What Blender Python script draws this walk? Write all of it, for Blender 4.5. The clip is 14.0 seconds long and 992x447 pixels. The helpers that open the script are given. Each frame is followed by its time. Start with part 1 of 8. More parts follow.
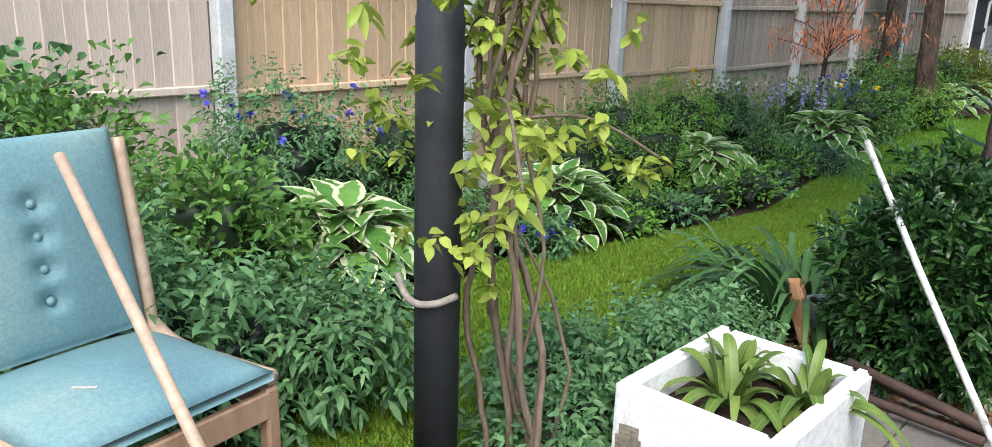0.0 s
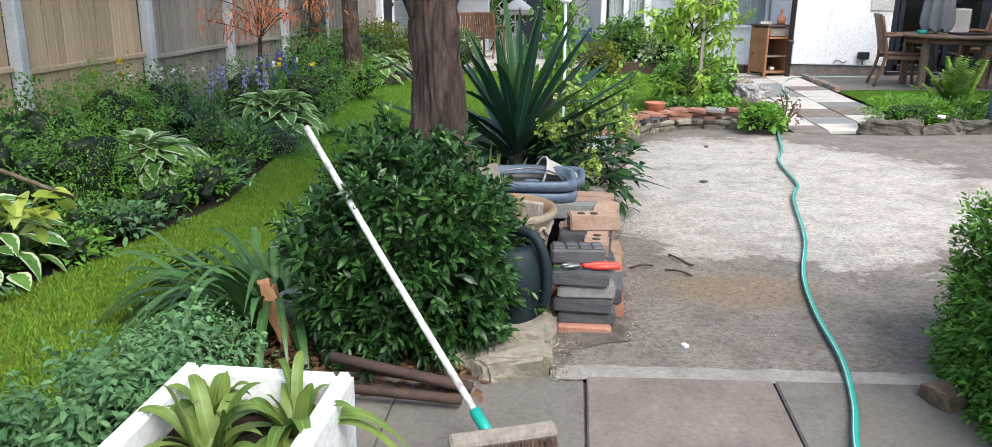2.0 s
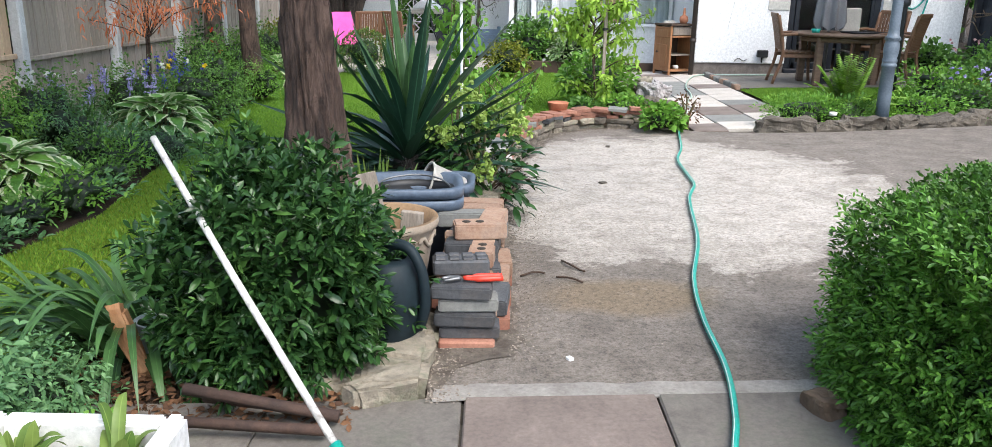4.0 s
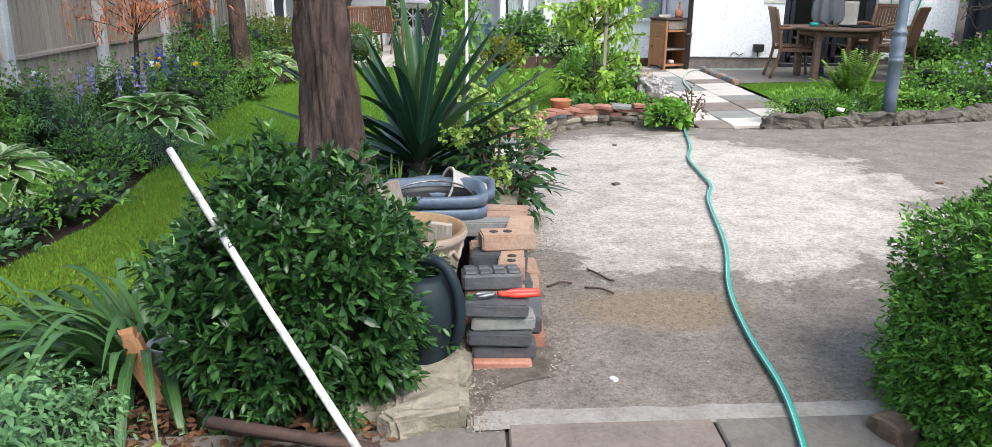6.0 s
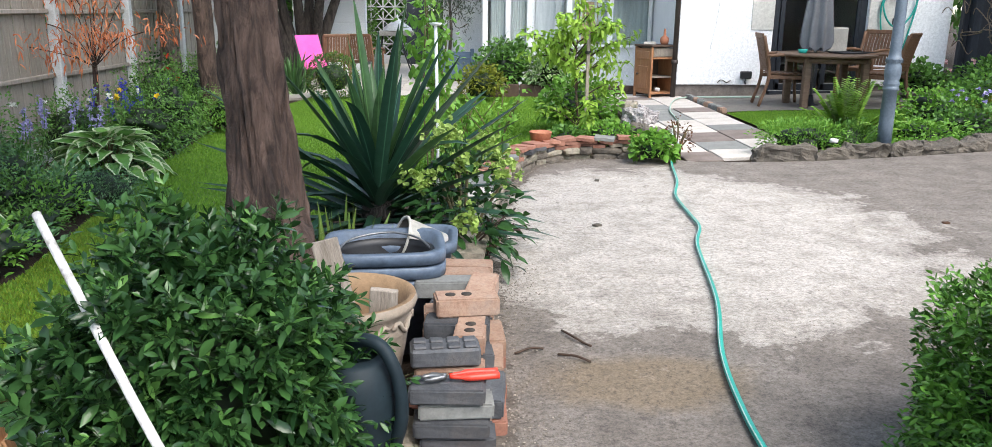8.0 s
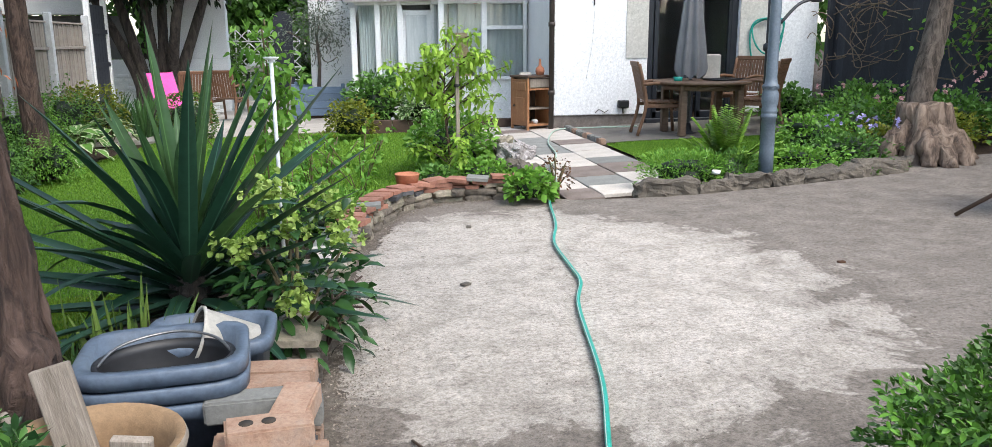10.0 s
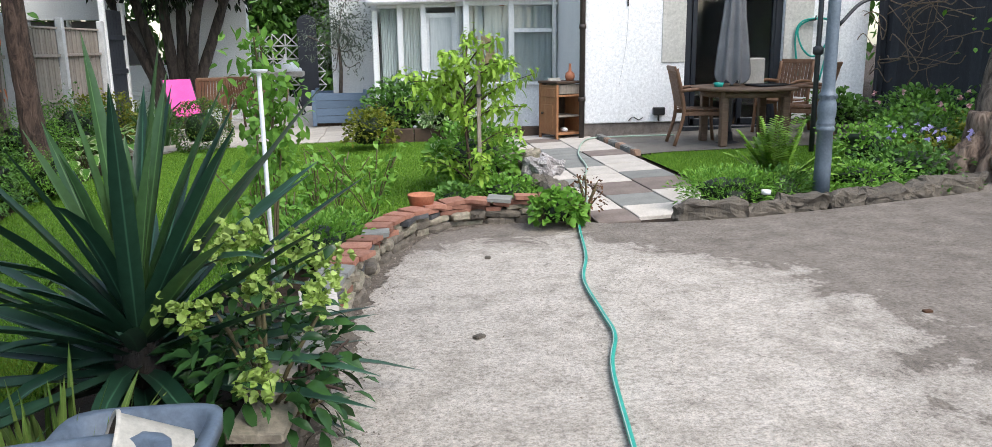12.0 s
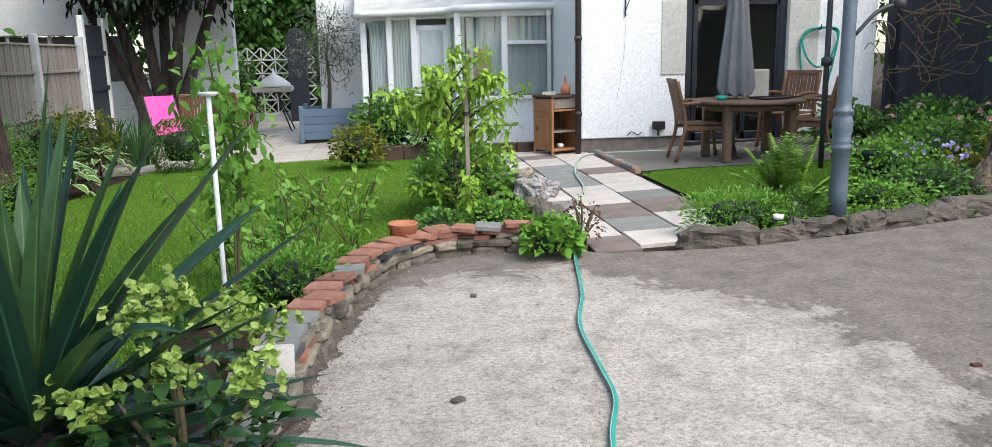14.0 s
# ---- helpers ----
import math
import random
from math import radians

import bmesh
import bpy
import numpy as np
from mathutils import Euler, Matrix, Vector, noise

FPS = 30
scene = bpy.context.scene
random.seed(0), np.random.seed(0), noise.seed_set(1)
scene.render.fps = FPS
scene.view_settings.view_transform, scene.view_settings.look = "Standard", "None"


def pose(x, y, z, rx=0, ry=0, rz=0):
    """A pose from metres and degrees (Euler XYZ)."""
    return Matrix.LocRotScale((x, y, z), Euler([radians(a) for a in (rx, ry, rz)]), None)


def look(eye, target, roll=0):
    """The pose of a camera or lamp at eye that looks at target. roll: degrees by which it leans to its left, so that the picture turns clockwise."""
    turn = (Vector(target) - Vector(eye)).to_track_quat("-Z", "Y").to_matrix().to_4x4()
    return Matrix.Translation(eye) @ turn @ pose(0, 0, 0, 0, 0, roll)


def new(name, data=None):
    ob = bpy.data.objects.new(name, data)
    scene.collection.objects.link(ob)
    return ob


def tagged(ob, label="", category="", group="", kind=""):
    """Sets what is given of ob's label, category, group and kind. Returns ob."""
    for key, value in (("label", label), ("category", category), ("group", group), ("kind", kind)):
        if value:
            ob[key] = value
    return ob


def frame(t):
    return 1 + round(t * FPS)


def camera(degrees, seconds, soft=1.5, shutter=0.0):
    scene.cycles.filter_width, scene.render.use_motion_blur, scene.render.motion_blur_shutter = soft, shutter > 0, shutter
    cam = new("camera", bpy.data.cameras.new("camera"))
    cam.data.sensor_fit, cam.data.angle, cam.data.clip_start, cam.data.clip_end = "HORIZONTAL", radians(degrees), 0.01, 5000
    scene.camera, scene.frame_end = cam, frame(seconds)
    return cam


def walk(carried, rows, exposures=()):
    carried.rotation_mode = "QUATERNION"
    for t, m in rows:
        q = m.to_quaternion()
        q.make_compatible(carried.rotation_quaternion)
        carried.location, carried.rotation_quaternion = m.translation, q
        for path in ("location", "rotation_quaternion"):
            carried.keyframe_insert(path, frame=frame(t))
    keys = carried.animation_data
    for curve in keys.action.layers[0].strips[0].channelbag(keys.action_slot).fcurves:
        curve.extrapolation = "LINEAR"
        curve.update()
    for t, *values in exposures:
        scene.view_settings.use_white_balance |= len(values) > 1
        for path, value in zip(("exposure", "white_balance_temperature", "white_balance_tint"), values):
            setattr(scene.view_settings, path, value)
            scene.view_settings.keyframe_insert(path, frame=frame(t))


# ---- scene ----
cam = camera(62.4, 14.0, soft=0.6)
PATH = [
    (0, (0.003, -2.621, 1.231), (-1.301, -1.203, 0.692), 1.8),
    (0.5, (0.021, -2.506, 1.241), (-1.033, -0.892, 0.707), 2.6),
    (1, (0.038, -2.422, 1.242), (-0.885, -0.73, 0.709), 1.7),
    (1.5, (-0.035, -2.379, 1.245), (-0.648, -0.555, 0.698), 2.9),
    (2, (-0.057, -2.323, 1.237), (-0.25, -0.412, 0.683), 0.8),
    (2.5, (-0.021, -2.303, 1.236), (0.152, -0.395, 0.664), 1.1),
    (3, (0.007, -2.256, 1.235), (0.198, -0.356, 0.641), 0.9),
    (3.5, (0.052, -2.191, 1.26), (0.09, -0.276, 0.685), 1.0),
    (4, (0.089, -2.153, 1.238), (0.088, -0.231, 0.684), 1.0),
    (4.2, (0.074, -2.128, 1.241), (0.078, -0.206, 0.686), 1.5),
    (6.3, (-0.093, -1.922, 1.248), (-0.034, -0.007, 0.673), 0.4),
    (6.5, (-0.078, -1.881, 1.239), (0.011, 0.03, 0.654), 0.5),
    (7, (-0.006, -1.771, 1.261), (0.101, 0.141, 0.685), 0.6),
    (7.5, (0.057, -1.678, 1.254), (0.125, 0.248, 0.72), 1.0),
    (8, (0.031, -1.531, 1.247), (0.095, 0.402, 0.739), 0.6),
    (8.5, (-0.011, -1.38, 1.27), (0.317, 0.532, 0.786), 1.4),
    (9, (0.074, -1.238, 1.262), (0.473, 0.664, 0.789), 1.6),
    (9.2, (0.122, -1.171, 1.227), (0.524, 0.736, 0.775), 0.9),
    (11.5, (0.402, -0.333, 1.256), (0.625, 1.608, 0.829), -0.8),
    (12, (0.431, -0.21, 1.268), (0.685, 1.726, 0.837), -0.7),
    (12.5, (0.451, -0.013, 1.284), (0.897, 1.887, 0.847), -1.9),
    (13, (0.567, 0.199, 1.284), (0.988, 2.108, 0.858), -0.9),
    (13.5, (0.584, 0.199, 1.29), (0.857, 2.137, 0.876), -0.9),
    (14, (0.573, 0.288, 1.291), (0.83, 2.229, 0.885), -1.2),
]
EXPOSURE = [(0, 1.48), (2.5, 1.52), (4.2, 1.55), (7, 1.62), (9, 1.55), (11.5, 1.3), (14, 1.27)]
walk(cam, [(t, look(eye, aim, roll)) for t, eye, aim, roll in PATH], EXPOSURE)

# ---- world and sun: bright overcast day ----
world = bpy.data.worlds.new("sky")
scene.world = world
world.use_nodes = True
wn = world.node_tree
sky = wn.nodes.new("ShaderNodeTexSky")
sky.sky_type = "NISHITA"
sky.sun_disc = False
sky.sun_elevation, sky.sun_rotation = radians(52), radians(143)
sky.air_density, sky.dust_density = 1.2, 1.2
cloud = wn.nodes.new("ShaderNodeHueSaturation")
cloud.inputs["Saturation"].default_value = 0.75
wn.links.new(sky.outputs[0], cloud.inputs["Color"])
wn.links.new(cloud.outputs[0], wn.nodes["Background"].inputs[0])
wn.nodes["Background"].inputs[1].default_value = 0.15
sun = new("sun", bpy.data.lights.new("sun", "SUN"))
sun.data.energy, sun.data.angle, sun.data.color = 1.5, radians(40), (1.0, 0.955, 0.89)
sun.matrix_world = look((9, -12, 20), (0, 0, 0))

rng = np.random.default_rng(7)


def G(x, y):
    """Height of the gently falling ground."""
    return 0.035 * np.clip(x, -8, 9) - 0.02 * np.clip(y, -4, 6.5)


# ---- materials ----
def nodes_of(name):
    m = bpy.data.materials.new(name)
    m.use_nodes = True
    return m, m.node_tree, m.node_tree.nodes["Principled BSDF"]


def ramp(nt, src, stops):
    r = nt.nodes.new("ShaderNodeValToRGB")
    e = r.color_ramp.elements
    e[0].position, e[0].color = stops[0][0], (*stops[0][1], 1)
    e[1].position, e[1].color = stops[-1][0], (*stops[-1][1], 1)
    for p, c in stops[1:-1]:
        k = e.new(p)
        k.color = (*c, 1)
    nt.links.new(src, r.inputs[0])
    return r.outputs[0]


def noise_tex(nt, scale, detail=6, rough=0.6, stretch=None, coord="Object", distort=0.0):
    tc = nt.nodes.new("ShaderNodeTexCoord")
    n = nt.nodes.new("ShaderNodeTexNoise")
    n.inputs["Scale"].default_value, n.inputs["Detail"].default_value = scale, detail
    n.inputs["Roughness"].default_value, n.inputs["Distortion"].default_value = rough, distort
    src = tc.outputs[coord]
    if stretch:
        mp = nt.nodes.new("ShaderNodeMapping")
        mp.inputs["Scale"].default_value = stretch
        nt.links.new(src, mp.inputs[0])
        src = mp.outputs[0]
    nt.links.new(src, n.inputs["Vector"])
    return n.outputs["Fac"]


def mixc(nt, fac, a, b, mode="MIX"):
    m = nt.nodes.new("ShaderNodeMix")
    m.data_type, m.blend_type = "RGBA", mode
    for sock, v in ((m.inputs[0], fac), (m.inputs[6], a), (m.inputs[7], b)):
        if isinstance(v, (int, float)):
            sock.default_value = v
        elif isinstance(v, tuple):
            sock.default_value = (*v, 1)
        else:
            nt.links.new(v, sock)
    return m.outputs[2]


def bump(nt, bs, src, strength, dist=0.01):
    b = nt.nodes.new("ShaderNodeBump")
    b.inputs["Strength"].default_value, b.inputs["Distance"].default_value = strength, dist
    nt.links.new(src, b.inputs["Height"])
    old = bs.inputs["Normal"].links
    if old:
        nt.links.new(old[0].from_socket, b.inputs["Normal"])
    nt.links.new(b.outputs[0], bs.inputs["Normal"])


def vary(nt, col, amount=0.25, per="object"):
    """Brightness varied piece by piece."""
    if per == "object":
        r = nt.nodes.new("ShaderNodeObjectInfo").outputs["Random"]
    else:
        r = nt.nodes.new("ShaderNodeNewGeometry").outputs["Random Per Island"]
    hs = nt.nodes.new("ShaderNodeHueSaturation")
    mr = nt.nodes.new("ShaderNodeMapRange")
    mr.inputs[3].default_value, mr.inputs[4].default_value = 1 - amount, 1 + amount
    nt.links.new(r, mr.inputs[0])
    nt.links.new(mr.outputs[0], hs.inputs["Value"])
    nt.links.new(col, hs.inputs["Color"])
    return hs.outputs[0]


def surf(name, c1, c2, scale=8, rough=0.7, bmp=0.2, fine=60, metal=0.0, c3=None, stretch=None, per=None, amount=0.2, dist=0.004, spec=0.5):
    """A surface with stains at one scale and grain at another."""
    m, nt, bs = nodes_of(name)
    big = noise_tex(nt, scale, 8, 0.65, stretch)
    small = noise_tex(nt, fine, 6, 0.7, stretch)
    stops = [(0.3, c1), (0.7, c2)] if c3 is None else [(0.28, c1), (0.5, c2), (0.72, c3)]
    col = ramp(nt, big, stops)
    grain = ramp(nt, small, [(0.3, (0.72, 0.72, 0.72)), (0.7, (1.2, 1.2, 1.2))])
    col = mixc(nt, 0.8, col, grain, "MULTIPLY")
    if per:
        col = vary(nt, col, amount, per)
    nt.links.new(col, bs.inputs["Base Color"])
    bs.inputs["Roughness"].default_value, bs.inputs["Metallic"].default_value = rough, metal
    bs.inputs["Specular IOR Level"].default_value = spec
    bump(nt, bs, small, bmp, dist)
    bump(nt, bs, big, bmp * 0.6, dist * 3)
    return m


def leaf_mat(name, c1, c2, rough=0.45, trans=0.35, margin=None, edge=0.62, amount=0.35, rib=0.0):
    """A leaf: colour varied leaf by leaf, some light passes through; margin: a pale border."""
    m, nt, bs = nodes_of(name)
    geo = nt.nodes.new("ShaderNodeNewGeometry")
    obi = nt.nodes.new("ShaderNodeObjectInfo")
    add = nt.nodes.new("ShaderNodeMath")
    add.operation = "ADD"
    nt.links.new(geo.outputs["Random Per Island"], add.inputs[0])
    nt.links.new(obi.outputs["Random"], add.inputs[1])
    fr = nt.nodes.new("ShaderNodeMath")
    fr.operation = "FRACT"
    nt.links.new(add.outputs[0], fr.inputs[0])
    col = ramp(nt, fr.outputs[0], [(0.0, c1), (1.0, c2)])
    n = noise_tex(nt, 25, 3)
    col = mixc(nt, 0.5, col, ramp(nt, n, [(0.3, (1 - amount,) * 3), (0.7, (1 + amount,) * 3)]), "MULTIPLY")
    if margin or rib:
        uv = nt.nodes.new("ShaderNodeUVMap")
        sp = nt.nodes.new("ShaderNodeSeparateXYZ")
        nt.links.new(uv.outputs[0], sp.inputs[0])
        ab = nt.nodes.new("ShaderNodeMath")
        ab.operation = "ABSOLUTE"
        nt.links.new(sp.outputs[0], ab.inputs[0])
        nz = nt.nodes.new("ShaderNodeMath")
        nz.operation = "MULTIPLY_ADD"
        nz.inputs[1].default_value = 0.5
        nt.links.new(noise_tex(nt, 40, 3), nz.inputs[0])
        nt.links.new(ab.outputs[0], nz.inputs[2])
        if margin:
            f = ramp(nt, nz.outputs[0], [(edge + 0.22, (0, 0, 0)), (edge + 0.3, (1, 1, 1))])
            col = mixc(nt, f, col, margin)
        if rib:
            f = ramp(nt, ab.outputs[0], [(0.02, (1, 1, 1)), (0.12, (0, 0, 0))])
            col = mixc(nt, f, col, tuple(min(1, v * (1 + rib)) for v in c2))
    nt.links.new(col, bs.inputs["Base Color"])
    bs.inputs["Roughness"].default_value = rough
    bs.inputs["Specular IOR Level"].default_value = 0.3
    tr = nt.nodes.new("ShaderNodeBsdfTranslucent")
    nt.links.new(col, tr.inputs["Color"])
    mx = nt.nodes.new("ShaderNodeMixShader")
    mx.inputs[0].default_value = trans * 0.7
    out = nt.nodes["Material Output"]
    nt.links.new(bs.outputs[0], mx.inputs[1])
    nt.links.new(tr.outputs[0], mx.inputs[2])
    nt.links.new(mx.outputs[0], out.inputs["Surface"])
    return m


M = {}
M["soil"] = surf("soil", (0.025, 0.017, 0.012), (0.05, 0.034, 0.024), 6, 0.95, 0.9, 70, c3=(0.08, 0.055, 0.037), dist=0.02, spec=0.2)
M["turf"] = surf("turf", (0.05, 0.10, 0.012), (0.085, 0.16, 0.018), 3, 0.9, 0.5, 90, c3=(0.13, 0.19, 0.03), dist=0.01)
M["grass"] = leaf_mat("grass", (0.086, 0.205, 0.017), (0.215, 0.381, 0.042), 0.6, 0.4)
M["moss_grass"] = leaf_mat("moss_grass", (0.116, 0.198, 0.015), (0.257, 0.343, 0.038), 0.6, 0.4)
M["fence_new"] = surf("fence_new", (0.48, 0.325, 0.20), (0.64, 0.48, 0.33), 3, 0.8, 0.25, 40, stretch=(4, 4, 0.35), per="object", amount=0.13)
M["fence_old"] = surf("fence_old", (0.23, 0.197, 0.165), (0.345, 0.305, 0.268), 3, 0.85, 0.25, 40, stretch=(4, 4, 0.35), per="object", amount=0.1)
M["fence_pink"] = surf("fence_pink", (0.48, 0.39, 0.33), (0.6, 0.50, 0.43), 3, 0.85, 0.25, 40, stretch=(4, 4, 0.35), per="object", amount=0.1)
M["post"] = surf("concrete_post", (0.42, 0.43, 0.44), (0.57, 0.58, 0.59), 7, 0.85, 0.4, 90)
M["slab"] = surf("slab", (0.085, 0.074, 0.064), (0.16, 0.142, 0.123), 4.5, 0.85, 0.5, 70, c3=(0.125, 0.128, 0.098), per="object", amount=0.12)
M["slab_pale"] = surf("slab_pale", (0.42, 0.38, 0.33), (0.56, 0.51, 0.46), 4, 0.85, 0.3, 60, per="object", amount=0.1)
M["slab_pink"] = surf("slab_pink", (0.135, 0.105, 0.09), (0.24, 0.192, 0.165), 5, 0.85, 0.3, 60, per="object", amount=0.08)
M["slab_grey"] = surf("slab_grey", (0.17, 0.17, 0.16), (0.24, 0.24, 0.22), 6, 0.9, 0.4, 60, per="object", amount=0.1)
M["patio"] = surf("patio", (0.36, 0.33, 0.29), (0.48, 0.44, 0.39), 3, 0.85, 0.3, 50, per="object", amount=0.12)
M["sandstone"] = surf("sandstone", (0.15, 0.13, 0.10), (0.30, 0.26, 0.20), 9, 0.9, 0.9, 40, c3=(0.13, 0.145, 0.09), dist=0.012, per="object", amount=0.15)
M["split_stone"] = surf("brown_stone", (0.1, 0.063, 0.04), (0.19, 0.13, 0.085), 9, 0.9, 0.7, 40, dist=0.012)
M["sandstone_dark"] = surf("sandstone_dark", (0.085, 0.072, 0.058), (0.17, 0.145, 0.115), 10, 0.9, 0.9, 45, dist=0.012, per="object", amount=0.2)
M["rock_pale"] = surf("rock_pale", (0.3, 0.27, 0.26), (0.62, 0.58, 0.58), 22, 0.9, 1.0, 70, dist=0.02)
M["brick_red"] = surf("brick_red", (0.24, 0.10, 0.068), (0.35, 0.175, 0.12), 14, 0.9, 0.5, 90, per="object", amount=0.25)
M["brick_pale"] = surf("brick_pale", (0.25, 0.135, 0.09), (0.36, 0.235, 0.165), 12, 0.9, 0.5, 90, c3=(0.33, 0.25, 0.2), per="object", amount=0.15)
M["brick_blue"] = surf("brick_blue", (0.035, 0.037, 0.042), (0.075, 0.078, 0.084), 12, 0.7, 0.5, 90, c3=(0.11, 0.10, 0.095), per="object", amount=0.2)
M["hole_shade"] = surf("shadowed_clay", (0.03, 0.022, 0.018), (0.05, 0.04, 0.03), 10, 0.95, 0.2)
M["tub"] = surf("tub_plastic", (0.07, 0.098, 0.14), (0.1, 0.132, 0.18), 5, 0.45, 0.05, 40, c3=(0.12, 0.155, 0.2))
M["black"] = surf("black_plastic", (0.012, 0.012, 0.013), (0.022, 0.022, 0.024), 8, 0.5, 0.08, 60)
M["can"] = surf("can_plastic", (0.007, 0.014, 0.019), (0.013, 0.024, 0.03), 6, 0.6, 0.06, 40, spec=0.25)
M["white_plastic"] = surf("white_plastic", (0.40, 0.38, 0.33), (0.54, 0.51, 0.46), 5, 0.5, 0.1, 50)
M["clay_pot"] = surf("stoneware", (0.2, 0.155, 0.115), (0.32, 0.255, 0.195), 7, 0.8, 0.4, 60, c3=(0.27, 0.235, 0.19))
M["clay_in"] = surf("pot_inside", (0.22, 0.135, 0.07), (0.32, 0.21, 0.12), 9, 0.8, 0.3, 60)
M["terracotta"] = surf("terracotta", (0.38, 0.13, 0.065), (0.48, 0.2, 0.11), 10, 0.75, 0.3, 70)
M["timber_grey"] = surf("grey_timber", (0.2, 0.165, 0.13), (0.36, 0.31, 0.26), 5, 0.85, 0.4, 40, stretch=(6, 6, 0.6), per="object", amount=0.2)
M["teak"] = surf("teak", (0.12, 0.058, 0.03), (0.20, 0.105, 0.057), 5, 0.6, 0.3, 40, stretch=(5, 5, 1))
M["table_wood"] = surf("table_wood", (0.09, 0.05, 0.03), (0.18, 0.115, 0.075), 4, 0.6, 0.3, 30, stretch=(1, 6, 6))
M["pine"] = surf("cabinet_pine", (0.31, 0.13, 0.055), (0.42, 0.21, 0.10), 4, 0.55, 0.3, 30, stretch=(6, 6, 0.7))
M["dark_wood"] = surf("dark_wood", (0.05, 0.03, 0.02), (0.09, 0.055, 0.035), 8, 0.8, 0.4, 40)
M["chair_wood"] = surf("chair_wood", (0.21, 0.115, 0.065), (0.40, 0.26, 0.17), 7, 0.5, 0.2, 40, stretch=(1, 1, 0.4))
M["chair_rail"] = surf("worn_rail", (0.40, 0.28, 0.19), (0.52, 0.39, 0.29), 7, 0.5, 0.2, 40)
M["vinyl"] = surf("teal_vinyl", (0.115, 0.225, 0.255), (0.15, 0.28, 0.305), 2.2, 0.5, 0.12, 120, c3=(0.25, 0.345, 0.31))
M["dirt_line"] = surf("split_vinyl", (0.35, 0.33, 0.30), (0.5, 0.48, 0.44), 30, 0.8, 0.3)
M["splashed"] = surf("splashed_handle", (0.16, 0.14, 0.12), (0.62, 0.6, 0.57), 26, 0.7, 0.3, 60, c3=(0.78, 0.77, 0.75))
M["lip"] = surf("broken_concrete", (0.22, 0.2, 0.18), (0.36, 0.335, 0.30), 9, 0.9, 0.8, 60, dist=0.01)
M["dirt"] = surf("gritty_dirt", (0.075, 0.058, 0.044), (0.14, 0.115, 0.092), 14, 0.95, 0.9, 80, c3=(0.22, 0.19, 0.155), dist=0.015)
M["iron"] = surf("cast_iron_paint", (0.10, 0.13, 0.165), (0.145, 0.18, 0.22), 8, 0.5, 0.2, 60)
M["pole"] = surf("black_pole", (0.018, 0.019, 0.022), (0.04, 0.042, 0.047), 7, 0.5, 0.2, 60)
M["pipe"] = surf("downpipe_paint", (0.035, 0.026, 0.022), (0.06, 0.045, 0.038), 7, 0.6, 0.2, 60)
M["white_paint"] = surf("white_paint", (0.76, 0.77, 0.77), (0.84, 0.84, 0.84), 3, 0.5, 0.05, 40)
M["render"] = surf("white_roughcast", (0.80, 0.81, 0.82), (0.89, 0.89, 0.9), 1.5, 0.9, 0.5, 26, dist=0.012)
M["render_grey"] = surf("grey_roughcast", (0.50, 0.49, 0.45), (0.60, 0.59, 0.55), 2, 0.9, 0.5, 26, dist=0.012)
M["plinth"] = surf("plinth_brick", (0.13, 0.11, 0.10), (0.24, 0.205, 0.18), 9, 0.9, 0.6, 40)
M["dark_frame"] = surf("anthracite_frame", (0.014, 0.017, 0.024), (0.022, 0.026, 0.034), 6, 0.4, 0.05)
M["dark_fence"] = surf("slate_fence", (0.020, 0.023, 0.031), (0.038, 0.042, 0.054), 2.5, 0.8, 0.3, 40, stretch=(3, 3, 0.5), per="object", amount=0.25)
M["gate"] = surf("navy_gate", (0.018, 0.022, 0.032), (0.03, 0.036, 0.05), 4, 0.6, 0.2, 40, per="object", amount=0.15)
M["felt"] = surf("roof_felt", (0.38, 0.38, 0.36), (0.58, 0.58, 0.55), 3, 0.9, 0.5, 50)
M["tile_roof"] = surf("roof_tile", (0.13, 0.075, 0.055), (0.2, 0.12, 0.09), 6, 0.85, 0.5, 40)
M["curtain"] = surf("net_curtain", (0.44, 0.48, 0.49), (0.60, 0.63, 0.63), 5, 0.9, 0.3, 60, stretch=(6, 6, 0.4))
# dark grey that paints the dimness of rooms on ceiling, floor and panes
M["interior_shade"] = surf("dim_room", (0.10, 0.10, 0.10), (0.18, 0.17, 0.16), 2, 0.9, 0.1)
M["board"] = surf("chipboard", (0.38, 0.26, 0.16), (0.48, 0.34, 0.22), 6, 0.85, 0.2)
M["grey_cloth"] = surf("parasol_cloth", (0.155, 0.155, 0.165), (0.22, 0.22, 0.23), 3, 0.9, 0.3, 120)
M["pink"] = surf("pink_cloth", (0.72, 0.06, 0.30), (0.85, 0.11, 0.40), 3, 0.8, 0.2, 120)
M["hose"] = surf("green_hose", (0.006, 0.27, 0.215), (0.015, 0.37, 0.30), 9, 0.4, 0.1, 80)
M["hose_stripe"] = surf("hose_stripe", (0.40, 0.55, 0.48), (0.5, 0.64, 0.56), 9, 0.4, 0.1)
M["hose_pale"] = surf("pale_hose", (0.30, 0.42, 0.34), (0.42, 0.52, 0.44), 9, 0.5, 0.1, 80)
M["red_grip"] = surf("red_grip", (0.62, 0.035, 0.02), (0.75, 0.06, 0.03), 8, 0.4, 0.05)
M["steel"] = surf("dull_steel", (0.18, 0.18, 0.18), (0.3, 0.3, 0.3), 20, 0.4, 0.1, 60, metal=0.8)
M["planter"] = surf("blue_planter", (0.095, 0.14, 0.205), (0.13, 0.185, 0.26), 4, 0.6, 0.2, 40, stretch=(1, 1, 4), per="object", amount=0.1)
